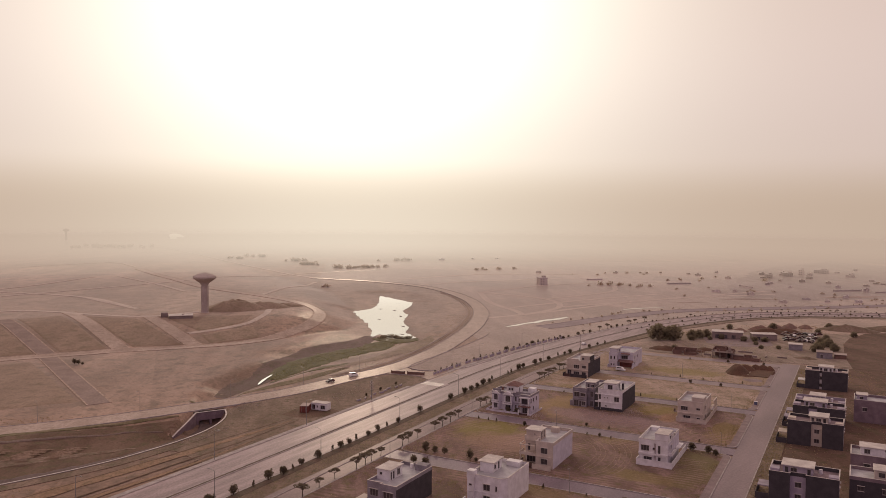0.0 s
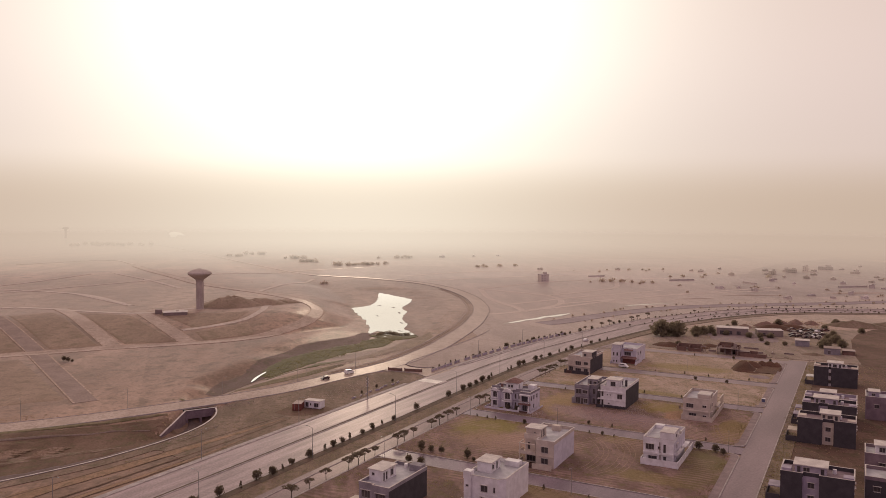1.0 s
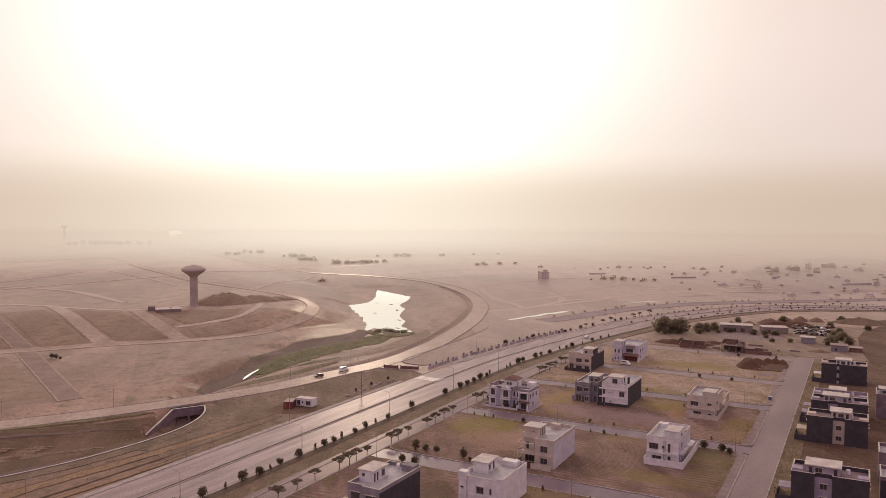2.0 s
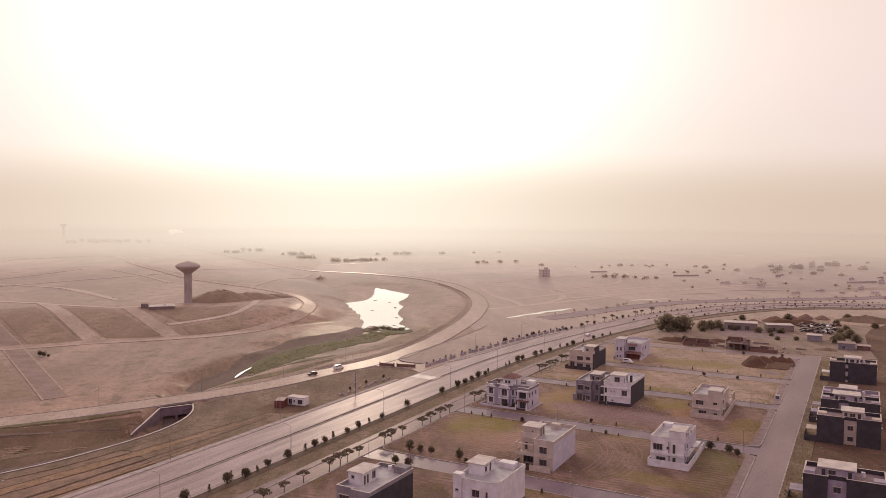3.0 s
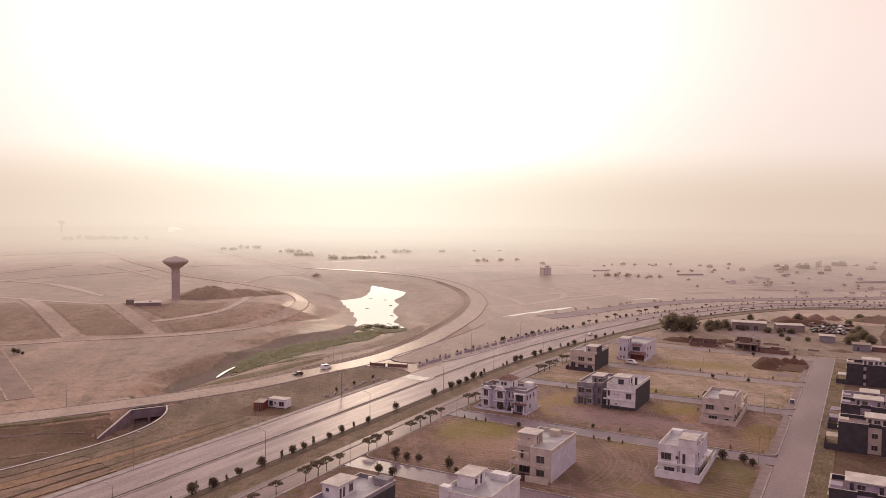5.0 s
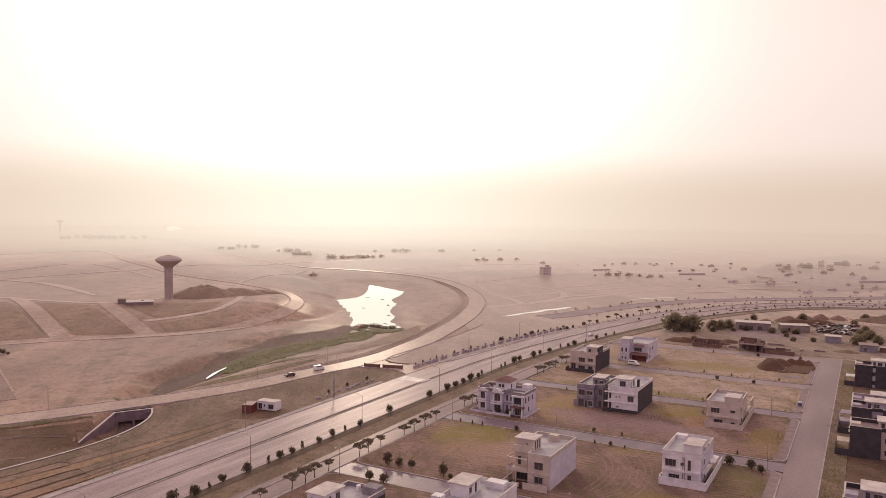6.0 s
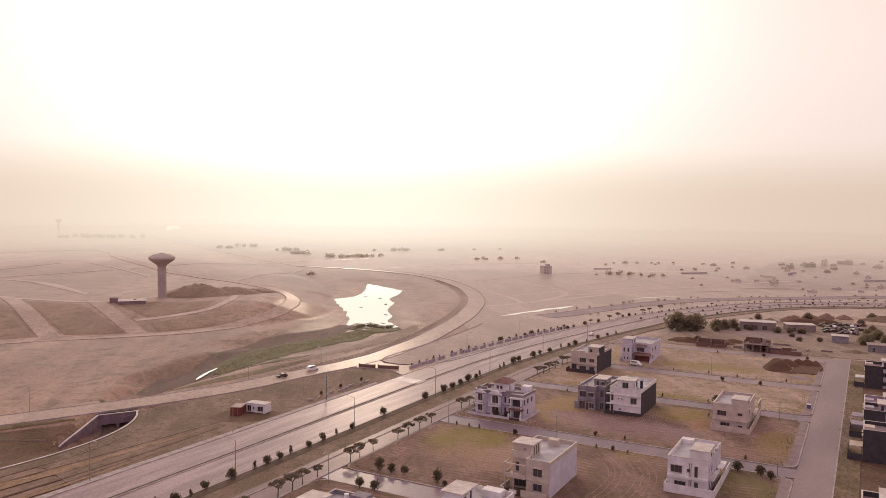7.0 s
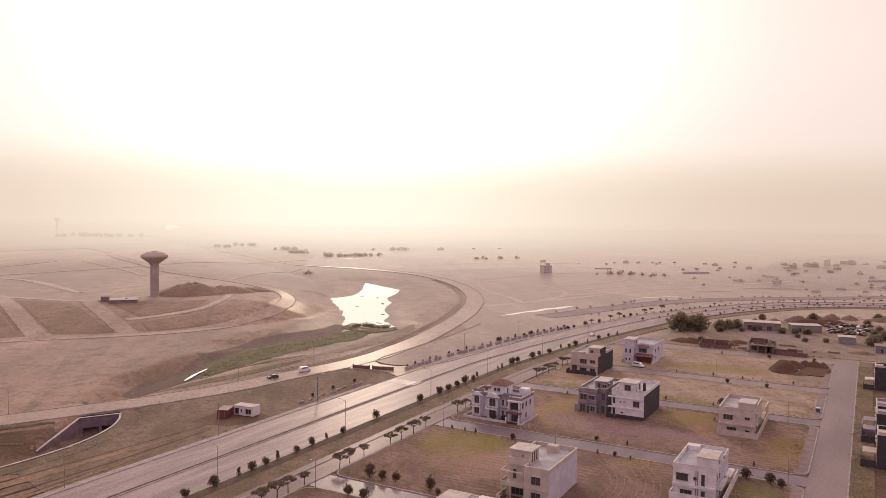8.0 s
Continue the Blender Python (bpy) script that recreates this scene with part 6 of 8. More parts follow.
def fence_panel(x, y, turn, tall):
    ob = empty("fence_panel", pose(x, y, 0, 0, 0, turn), "short whitewashed wall panel between roadside bushes", "fence", "roadside wall panels")
    part("panel", boxes((-1.1, 1.1, -0.09, 0.09, -0.3, tall)), M["lilac"], ob)
    part("coping", boxes((-1.15, 1.15, -0.13, 0.13, tall, tall + 0.1)), M["pale"], ob)
    for px in (-1.2, 1.2):
        part("post", boxes((px - 0.15, px + 0.15, -0.15, 0.15, -0.3, tall + 0.35)), M["pale"], ob)
    return ob


panel = None
for k in range(44):
    v = 52 + 3.2 * k
    q, r = along(MAIN, v, -16.2), along(MAIN, v + 12, -16.2)
    d = r - q
    t = math.degrees(math.atan2(d.y, d.x)) if d.length > 0.1 else 53.0
    off = Vector((VX, VY)) * ((3.2 * k) % 6.0 - 3.0)
    place = q + off
    if panel is None:
        panel = fence_panel(place.x, place.y, t, 1.2)
    else:
        copy_thing(panel, pose(place.x, place.y, 0, 0, 0, t))
    if k % 2 == 0:
        tree(road_rnd.choice(("cypress", "shrub", "cypress")), place.x + VX * 1.5 - 0.6, place.y + VY * 1.5 + 0.5, 0.8 + 0.5 * road_rnd.random(), 0)
for k in range(9):
    x, y = w2(-150.5 - 2 * road_rnd.random(), 22 - 4.2 * k)
    copy_thing(panel, pose(x, y, 0.05, 0, 0, 53 + road_rnd.uniform(-30, 30)) @ Matrix.Diagonal((0.9, 1, 0.5, 1)))
    if k % 3 == 0:
        tree("shrub", x - 2, y + 2, 0.6, 0)

# ---------------------------------------------------------------- site cabin and container


def site_cabin():
    x, y = -7.7, 310.1
    ob = empty("site_cabin", pose(x, y, 0.25, 0, 0, -28), "white flat-roofed site cabin beside the main road", "cabin")
    bm = bmesh.new()
    holes = ((0.4, 0.3, 1.4, 1.9), (2.4, 1.0, 0.6, 0.9), (4.2, 0.5, 2.0, 1.6))
    at = wall_face(bm, (0, 0), (7.0, 0), 2.8, holes, 0)
    wall_face(bm, (7.0, 0), (7.0, 3.6), 2.8, (), 0)
    wall_face(bm, (7.0, 3.6), (0, 3.6), 2.8, (), 0)
    wall_face(bm, (0, 3.6), (0, 0), 2.8, (), 0)
    body = part("body", bm, M["white"], ob)
    for q in holes:
        window(ob, at, *q, M["frame"])
    part("roof", boxes((-0.15, 7.15, -0.15, 3.75, 2.8, 2.95)), M["pale"], ob)
    for px in (0.3, 3.4, 6.5):
        part("skid", boxes((px, px + 0.25, 0.1, 3.5, -0.35, 0)), M["concrete"], ob)
    x, y = -12.2, 306.3
    ob = empty("shipping_container", pose(x, y, 0.1, 0, 0, -12), "rust-red steel container beside the cabin", "container")
    bm = boxes((0, 3.4, 0, 5.5, 0, 2.6))
    part("body", bm, M["red_paint"], ob)
    for k in range(11):
        part("rib", boxes((3.4, 3.46, 0.2 + 0.48 * k, 0.42 + 0.48 * k, 0.15, 2.45)), M["red_paint"], ob)
    for k in range(2):
        part("door_leaf", boxes((0.1 + 1.62 * k, 1.66 + 1.62 * k, -0.07, -0.01, 0.12, 2.5)), M["red_paint"], ob)
        part("locking_bar", boxes((0.8 + 1.62 * k, 0.88 + 1.62 * k, -0.13, -0.07, 0.1, 2.5)), M["steel"], ob)
    part("roof", boxes((-0.04, 3.44, -0.04, 5.54, 2.6, 2.66)), M["concrete"], ob, "dust-covered roof")


site_cabin()
# the cabin's shadow is put into the dark colour of its apron
flat_piece("cabin_apron", [(-19, 304), (-14, 299.5), (-7, 298), (2, 302), (4.5, 306), (1, 311), (-6, 312.5), (-14, 313)], 0.04, M["cut_earth"], "trodden ground round the cabin, coloured dark for its shadow", "ground")

# ---------------------------------------------------------------- culvert with wing walls


def sloped_wall(points, tops, half, base):
    """A wall along a line whose top, and base, fall from station to station."""
    line = [Vector(p) for p in points]
    a, b = offset_line(line, -half), offset_line(line, half)
    bm = bmesh.new()
    rows = [[bm.verts.new((q.x, q.y, h)) for q, h in ((p, low), (p, t), (r, t), (r, low))] for p, r, t, low in zip(a, b, tops, base)]
    for s, t in zip(rows, rows[1:]):
        for i in range(3):
            bm.faces.new((s[i], s[i + 1], t[i + 1], t[i]))
    bm.faces.new(rows[0][::-1])
    bm.faces.new(rows[-1])
    bmesh.ops.recalc_face_normals(bm, faces=bm.faces)
    return bm


def culvert():
    ob = empty("culvert", pose(0, 0, 0), "concrete culvert mouth with curving wing walls", "culvert")
    wing = spline(WING[:-1], 2.0)
    part("wing_wall", ribbon(wing, -0.2, 0.2, 0.2, 6.0), M["mauve"], ob)
    part("coping", ribbon(wing, -0.3, 0.3, 0.34, 0.14), M["pale"], ob, "pale coping line")
    ends, tops = [(-52.9, 308.9), (-54.0, 304.5), (-55.4, 299.5), (-57.2, 294.4), (-58.4, 291.4)], [0.35, -0.5, -1.6, -2.9, -4.0]
    part("wing_wall", sloped_wall(ends, tops, 0.2, [-6.0] * len(tops)), M["mauve"], ob)
    part("coping", sloped_wall(ends, [t + 0.16 for t in tops], 0.32, [t - 0.05 for t in tops]), M["pale"], ob, "pale coping line")
    a, b = Vector((-53.1, 309.2)), Vector((-42.0, 313.9))
    turn = math.degrees(math.atan2(b.y - a.y, b.x - a.x))
    n = (b - a).length
    bm = bmesh.new()
    wall_face(bm, (0, 0), (n, 0), 5.9, ((1.2, 0.4, 4.4, 2.3), (6.4, 0.4, 4.4, 2.3)), -5.6, 3.0)
    # the tunnel back is a black panel that paints the darkness inside
    for name, made, mat, label in (("headwall", bm, "mauve", ""), ("coping", boxes((-0.3, n + 0.3, -0.3, 0.35, 0.3, 0.46)), "pale", "pale coping line"), ("tunnel_back", boxes((0, n, 3.0, 3.3, -5.6, 0.0)), "rubber", "black panel painting the unlit inside of the culvert")):
        part(name, made, M[mat], ob, label).matrix_basis = pose(a.x, a.y, 0, 0, 0, turn)
    structure("wing_apron", ribbon(wing, -5.5, -0.32, 0.1, 0.7), M["verge"], "rough earth verge along the wing wall", "verge")


culvert()
# narrow pale retaining edges along the inner side of the loop road and the field strips
inner = [q for q in LOOP if 366 < q.y < 780 and q.x > -12]
structure("bank_edge", ribbon(inner, -11.8, -11.2, 0.08), M["concrete"], "pale stone edging on the bank inside the loop road", "trim")
structure("bank_ridge", ribbon(inner, -10.2, -9.2, 0.06), M["mound"], "low earth ridge inside the loop road", "ground")
structure("bank_line", ribbon(inner, -8.0, -7.65, 0.1), M["concrete"], "thin pale edging beside the loop road", "trim")
STRIPS = (("stubble", [(-176, -250), (-166, -150), (-160.5, -108), (-158, -82), (-156, -60), (-155.8, -50)], [3.4, 3.4, 3.0, 2.4, 1.4, 0.2], "strip"), ("rut", [(-180, -250), (-168, -150), (-163, -108), (-161.5, -90), (-160, -72), (-158, -47)], [0.4, 0.4, 0.35, 0.3, 0.3, 0.1], "cut_earth"), ("rut", [(-166, -250), (-156, -150), (-154, -111), (-153.3, -95), (-153, -72), (-153.9, -48)], [0.45, 0.45, 0.4, 0.35, 0.35, 0.1], "cut_earth"), ("stubble", [(-157, -250), (-152, -150), (-149.6, -112), (-149.4, -92), (-150.4, -76)], [1.4, 1.4, 1.2, 0.9, 0.2], "strip"), ("rut", [(-159, -250), (-153.6, -150), (-150.8, -115), (-151, -100), (-151.6, -84)], [0.3, 0.3, 0.3, 0.25, 0.1], "rut"))
for n, (kind, places, half, mat) in enumerate(STRIPS):
    line = spline([w2(*q) for q in places], 3)
    width = np.interp(np.linspace(0, 1, len(line)), np.linspace(0, 1, len(half)), half)
    sides = [offset_line(line, 1.0), offset_line(line, -1.0)]
    bm = bmesh.new()
    rows = []
    for i, q in enumerate(line):
        w = float(width[i]) * (1 + 0.5 * noise.noise((q.x * 0.12, q.y * 0.12, n)) + 0.3 * noise.noise((q.x * 0.5, q.y * 0.5, n)))
        rows.append([bm.verts.new((*(q + (side[i] - q) * w), z + 0.012 * n)) for side, z in ((sides[0], 0.03), (sides[0], 0.075), (sides[1], 0.075), (sides[1], 0.03))])
    for a, b in zip(rows, rows[1:]):
        for i in range(3):
            bm.faces.new((a[i], a[i + 1], b[i + 1], b[i]))
    bmesh.ops.recalc_face_normals(bm, faces=bm.faces)
    structure(f"field_strip_{n + 1}", bm, M[mat], "golden strip of stubble beside the road" if kind == "stubble" else "wheel rut in the bare earth beside the road", "ground")

# ---------------------------------------------------------------- vehicles


def vehicle(x, y, turn, paint, kind, label, z=0.12):
    ob = empty("van" if kind == "van" else "car", pose(x, y, z, 0, 0, turn), label, "van" if kind == "van" else "car")
    L, W, H = (4.9, 1.8, 2.0) if kind == "van" else (4.3, 1.7, 1.45)
    side = [(0, 0.3), (L, 0.3), (L, 0.8), (L - 0.9, 1.0), (L - 1.6, H), (0.2, H), (0, 1.0)] if kind == "van" else [(0, 0.3), (L, 0.3), (L, 0.75), (L - 1.1, 0.9), (L - 1.9, H), (1.0, H), (0.3, 0.95), (0, 0.9)]
    bm = bmesh.new()
    lo, hi = [bm.verts.new((a, -W / 2, b)) for a, b in side], [bm.verts.new((a, W / 2, b)) for a, b in side]
    bm.faces.new(lo), bm.faces.new(hi[::-1])
    for i in range(len(side)):
        j = (i + 1) % len(side)
        bm.faces.new((lo[j], lo[i], hi[i], hi[j]))
    bmesh.ops.bevel(bm, geom=list(bm.edges), offset=0.08, segments=1, affect="EDGES")
    bmesh.ops.recalc_face_normals(bm, faces=bm.faces)
    part("body", bm, paint, ob)
    part("side_glass", boxes((0.6 if kind == "van" else 1.2, L - 1.8 if kind == "van" else L - 2.0, -W / 2 - 0.01, W / 2 + 0.01, H - 0.62, H - 0.14)), M["glass"], ob)
    for px in (0.8, L - 0.85):
        for py in (-W / 2 + 0.02, W / 2 - 0.2):
            wb = cone(bmesh.new(), 0.33, 0.33, 0, 0.18, 12)
            bmesh.ops.rotate(wb, verts=wb.verts, matrix=Matrix.Rotation(radians(-90), 3, "X"))
            bmesh.ops.translate(wb, verts=wb.verts, vec=(px, py, 0.33))
            part("wheel", wb, M["rubber"], ob)
    for py in (-W / 2 + 0.15, W / 2 - 0.45):
        part("headlight", boxes((L - 0.06, L + 0.02, py, py + 0.3, 0.58, 0.75)), M["pale"], ob)
    return ob


vehicle(9.0, 371.5, 36, M["car_white"], "van", "white van on the loop road")
vehicle(1.5, 362.5, 212, M["car_dark"], "car", "dark car on the loop road")
car = vehicle(*along(MAIN, 176, 7.0), 48, M["car_white"], "car", "white car on the main road")
vehicle(*w2(-73.5, 108.6), GRID_TURN - 10, M["car_white"], "van", "white van parked in front of the lilac house", 0.15)
junk = vehicle(300, 470, 20, M["car_dark"], "car", "old dusty car in the scrap yard")
tagged(junk, group="scrap yard cars")
pale_junk = vehicle(305, 466, 70, M["car_white"], "car", "old dusty car in the scrap yard")
tagged(pale_junk, group="scrap yard cars")
yard_rnd = random.Random(3)
for k in range(46):
    a, b = yard_rnd.uniform(-10, 14), yard_rnd.uniform(258, 296)
    copy_thing(pale_junk if yard_rnd.random() < 0.25 else junk, pose(*w2(a, b), 0.1, 0, 0, yard_rnd.uniform(0, 360)))

# ---------------------------------------------------------------- buildings and clutter beyond the grid


def shed(name, label, u, v, w, d, h, mat, roof_mat, turn=0.0, holes=()):
    x, y = w2(u, v)
    ob = empty(name, pose(x, y, 0, 0, 0, GRID_TURN + turn), label, name.replace("_", " "))
    bm = bmesh.new()
    at = wall_face(bm, (0, 0), (w, 0), h + 0.4, holes, -0.4)
    for a, b in (((w, 0), (w, d)), ((w, d), (0, d)), ((0, d), (0, 0))):
        wall_face(bm, a, b, h + 0.4, (), -0.4)
    body = part("wall", bm, mat, ob)
    for q in holes:
        window(ob, at, *q, M["frame"])
    part("roof", boxes((-0.3, w + 0.3, -0.3, d + 0.3, h, h + 0.18)), roof_mat, ob)
    return ob


shed("workshop_shed", "long low workshop with pale flat roof", -48.5, 246, 19, 10, 4.2, M["dark_concrete"], M["pale"], 8, ((2, 0.5, 2.5, 2.4), (7, 0.5, 2.5, 2.4), (12, 0.5, 2.5, 2.4)))
shed("workshop_shed", "low yard building with pale patched roof", -24, 250, 15, 9, 3.8, M["dark_concrete"], M["pale"], 18, ((2, 0.5, 2.5, 2.2), (7, 0.5, 2.5, 2.2)))
shed("store_shed", "small pale block store with flat roof", -0.5, 222, 7.5, 7, 3.4, M["grey_render"], M["pale"], 5)
shed("store_shed", "half-built grey block store with patched roof", 15.5, 201, 8, 8, 3.4, M["grey_render"], M["dark_concrete"], 3, ((2, 0.6, 1.2, 2.0),))
shed("store_shed", "low brick lean-to beside the grey store", 24.5, 204, 6, 6, 2.3, M["brick"], M["concrete"], 3)
shed("low_hut", "low brown brick hut by the lane", -27, 173, 7, 4, 2.2, M["brick"], M["dark_concrete"], 8)

# unfinished house: an open concrete frame with rough brick infill
o = empty("unfinished_house", pose(*w2(-36.5, 171.5), 0.05, 0, 0, GRID_TURN), "unfinished open concrete frame house with red brick infill", "house")
for px in (0.2, 3.8, 7.4, 10.6):
    for py in (0.2, 4.2, 8.2):
        part("column", boxes((px, px + 0.35, py, py + 0.35, -0.4, 3.3)), M["dark_concrete"], o)
part("floor_slab", boxes((-0.6, 11.6, -0.5, 9.0, 3.3, 3.6)), M["dark_concrete"], o)
for b in ((0.3, 3.7, 8.3, 8.5, -0.4, 3.3), (4.2, 10.5, 8.3, 8.5, -0.4, 3.3), (10.7, 10.9, 4.6, 8.1, -0.4, 3.3), (4.2, 7.3, 4.3, 4.5, -0.4, 2.6)):
    part("infill_wall", boxes(b), M["brick"], o)
for b in ((0.0, 7.5, 8.4, 8.65, 3.6, 5.6), (0.0, 0.25, 2.0, 8.4, 3.6, 5.0), (2.0, 6.5, 3.2, 3.45, 3.6, 5.2), (6.5, 6.75, 3.2, 8.4, 3.6, 6.0), (8.4, 11.2, 8.4, 8.65, 3.6, 4.7), (11.0, 11.25, 1.0, 8.4, 3.6, 4.6)):
    part("upper_wall", boxes(b), M["brick"], o)
for px in (0.2, 3.8, 10.6):
    part("column_stub", boxes((px, px + 0.3, 0.2, 0.5, 3.6, 4.9)), M["dark_concrete"], o)
part("stair_flight", boxes(*[(8.2, 9.6, 1.0 + 0.5 * i, 1.5 + 0.5 * i, 3.6, 3.9 + 0.28 * i) for i in range(8)]), M["dark_concrete"], o)
o = empty("ruined_house", pose(*w2(-24.5, 171.5), 0.05, 0, 0, GRID_TURN), "low roofless ruin of dark brick walls beside the lane", "ruin")
for b in ((0, 13, 0, 0.3, -0.4, 1.7), (0, 0.3, 0.3, 6, -0.4, 2.1), (12.7, 13, 0.3, 6, -0.4, 1.4), (4.5, 4.8, 0.3, 5, -0.4, 1.9), (8.6, 8.9, 0.3, 6, -0.4, 1.5), (0.3, 8.6, 5.7, 6, -0.4, 2.3)):
    part("wall", boxes(b), M["brick"], o)
o = empty("ruined_house", pose(*w2(-58.5, 173.0), 0.05, 0, 0, GRID_TURN + 4), "roofless ruin with broken brick walls and earth heaped inside", "ruin")
for b in ((0, 5, 0, 0.3, -0.4, 2.2), (6.5, 13, 0, 0.3, -0.4, 1.6), (0, 0.3, 0.3, 8, -0.4, 2.8), (12.7, 13, 0.3, 8, -0.4, 2.4), (0.3, 12.7, 7.7, 8, -0.4, 3.0), (6.3, 6.6, 0.3, 7.7, -0.4, 2.6)):
    part("wall", boxes(b), M["brick"], o)
part("lintel", boxes((12.6, 15.5, 3.6, 3.9, 2.3, 2.6), (15.2, 15.5, 3.6, 3.9, -0.4, 2.3)), M["dark_concrete"], o)
for x, y, w, d, h in ((-60, 178, 7, 0.4, 1.6), (-50, 178.6, 5, 0.4, 1.1), (-42, 177.8, 4, 0.4, 1.5), (-66, 190, 9, 0.4, 1.4), (-54, 191, 6, 0.4, 0.9), (-60, 179, 0.4, 8, 1.5), (-34, 192, 0.4, 7, 1.3), (-20, 184, 6, 0.4, 1.6), (-10, 186, 0.4, 6, 1.2), (-4, 190, 5, 0.4, 1.0), (-26, 198, 8, 0.4, 1.2)):
    ob = empty("yard_wall", pose(*w2(x, y), 0, 0, 0, GRID_TURN), "low broken brick yard wall", "wall", "yard walls")
    part("wall", boxes((0, w, 0, d, -0.4, 0.7 * h)), M["dark_concrete"], ob)
    part("coping", boxes((-0.05, w + 0.05, -0.05, d + 0.05, 0.7 * h, 0.7 * h + 0.08)), M["concrete"], ob)

for x, y, k in ((209, 466, 1.75), (219, 465, 1.7), (233, 467, 0.85), (239, 469, 0.8), (246, 473, 0.75), (285, 413, 0.75), (291, 419, 0.8), (297, 414, 0.7), (303, 428, 0.75), (230, 461, 0.5), (243, 462, 0.45), (252, 464, 0.5), (268, 452, 0.6), (274, 450, 0.6), (203, 428, 0.5), (262, 454, 0.5), (262, 440, 0.4), (306, 440, 0.5), (318, 452, 0.6), (268, 492, 0.5), (280, 505, 0.5), (330, 478, 0.6), (345, 462, 0.6), (178, 432, 0.35), (310, 500, 0.6), (352, 498, 0.6), (268, 425, 0.4), (258, 427, 0.35)):
    tree("broad", x, y, k, -0.1)


def heap(name, label, x, y, rx, ry, h, mat, seed, turn=0.0, kind=""):
    bm = bmesh.new()
    n, m = 22, 8
    rows = []
    for j in range(m + 1):
        t = j / m
        rows.append([bm.verts.new((rx * t * math.cos(2 * math.pi * i / n) * (1 + 0.18 * noise.noise((3 * math.cos(2 * math.pi * i / n), 3 * math.sin(2 * math.pi * i / n), seed))), ry * t * math.sin(2 * math.pi * i / n), (h * (1 - t ** 1.6) + 0.35 * h * noise.noise((rx * t * math.cos(2 * math.pi * i / n) * 0.3, ry * t * math.sin(2 * math.pi * i / n) * 0.3, seed + 5)) * (1 - t)) - 0.15)) for i in range(n)] if j else [bm.verts.new((0, 0, h * 0.95))])
    for i in range(n):
        bm.faces.new((rows[0][0], rows[1][i], rows[1][(i + 1) % n]))
        for a, b in zip(rows[1:], rows[2:]):
            bm.faces.new((a[i], b[i], b[(i + 1) % n], a[(i + 1) % n]))
    ob = mesh_object(name, bm, mat, True)
    ob.matrix_basis = pose(x, y, float(rise(x, y)), 0, 0, turn)
    return tagged(ob, label, "heap", kind=kind)


for n, (u, v, rx, ry, h) in enumerate(((-18.0, 135, 6.0, 10, 4.4), (-15, 144, 5.5, 6, 3.0), (-10.5, 148.6, 4, 3.2, 2.7), (-7, 149, 4, 3.2, 2.8), (-3.8, 148.6, 2.6, 3.2, 2.6), (-1.6, 141, 1.0, 8, 1.2), (-13, 127, 5, 4, 0.8))):
    heap("soil_heap", "heap of dark dug soil on an empty plot", *w2(u, v), rx, ry, h, M["soil"], n, GRID_TURN, "stuff")
for n, (u, v, rx, ry, h) in enumerate(((-66, 186, 10, 6, 2.4), (-50, 188, 8, 5, 2.0), (-44, 196, 6, 5, 1.6), (-18, 290, 14, 7, 3.2), (-8, 300, 12, 6, 2.6), (10, 196, 7, 4, 1.2), (30, 330, 20, 10, 4.0), (60, 345, 24, 10, 3.6))):
    heap("earth_bank", "low bank of bare brown earth", *w2(u, v), rx, ry, h, M["soil"] if n < 5 else M["verge"], 20 + n, GRID_TURN, "stuff")

for n in range(6):
    for k, (x, y, rx) in enumerate(((-89 - 0.6 * n, 274.6 - 1.5 * n, 5.5), (-100 - 0.8 * n, 271.5 - 1.5 * n, 6.5), (-113 - 0.8 * n, 267.5 - 1.5 * n, 7.0))):
        heap("straw_windrow", "long thin windrow of cut reeds in the stream cut", x, y, rx, 0.55, 0.55, M["straw"], 40 + 3 * n + k, 17 + 2 * (n % 3), "stuff").location.z = float(ground_height(np.array(x), np.array(y))) + 0.4
for n, (x, y, rx, ry, h) in enumerate(((-72.5, 589, 24.5, 19, 6.8), (-53, 596, 22.5, 14, 4.5), (-37, 603, 15.5, 8, 2.4))):
    heap("spoil_mound", "long rounded mound of dry spoil beside the water tower", x, y, rx, ry, h, M["mound"], 60 + n, 12, "stuff")
flat_piece("dug_floor", [w2(-12, 127), w2(-2.6, 128), w2(-2.2, 147), w2(-12, 147.5)], 0.42, M["soil"], "flat floor of dark freshly dug soil", "soil")
heap("gravel_heap", "low spread heap of grey gravel on an empty plot", *w2(-9, 118), 7.5, 6, 0.7, M["paving"], 71, GRID_TURN, "stuff")
for n, (x, y, rx, ry, h) in enumerate(((300, 500, 9, 5, 3.0), (313, 503, 9, 5, 3.4), (326, 506, 10, 5, 3.2), (338, 505, 8, 5, 2.6), (284, 497, 8, 4, 1.8))):
    heap("scrap_heap", "heap of rusty red-brown scrap behind the village yard", x, y, rx, ry, h, M["brick"], 80 + n, 20 * n, "stuff")
flat_piece("village_yard", [(235, 451), (241, 437), (256, 433), (270, 434), (279, 452), (284, 476), (262, 478), (244, 474)], 0.06, M["paving"], "pale trodden yard between the village workshops", "yard")
for n, (x, y, rx, ry) in enumerate(((54, 604, 1.6, 5), (41, 652, 3.0, 2.0), (51, 549, 1.4, 4), (47, 512, 1.2, 4), (52, 640, 1.8, 3), (36, 588, 1.0, 3))):
    heap("mud_islet", "low mud islet in the pond", x, y, rx, ry, 0.35, M["damp"], 90 + n, 10 * n, "stuff").location.z = -1.4
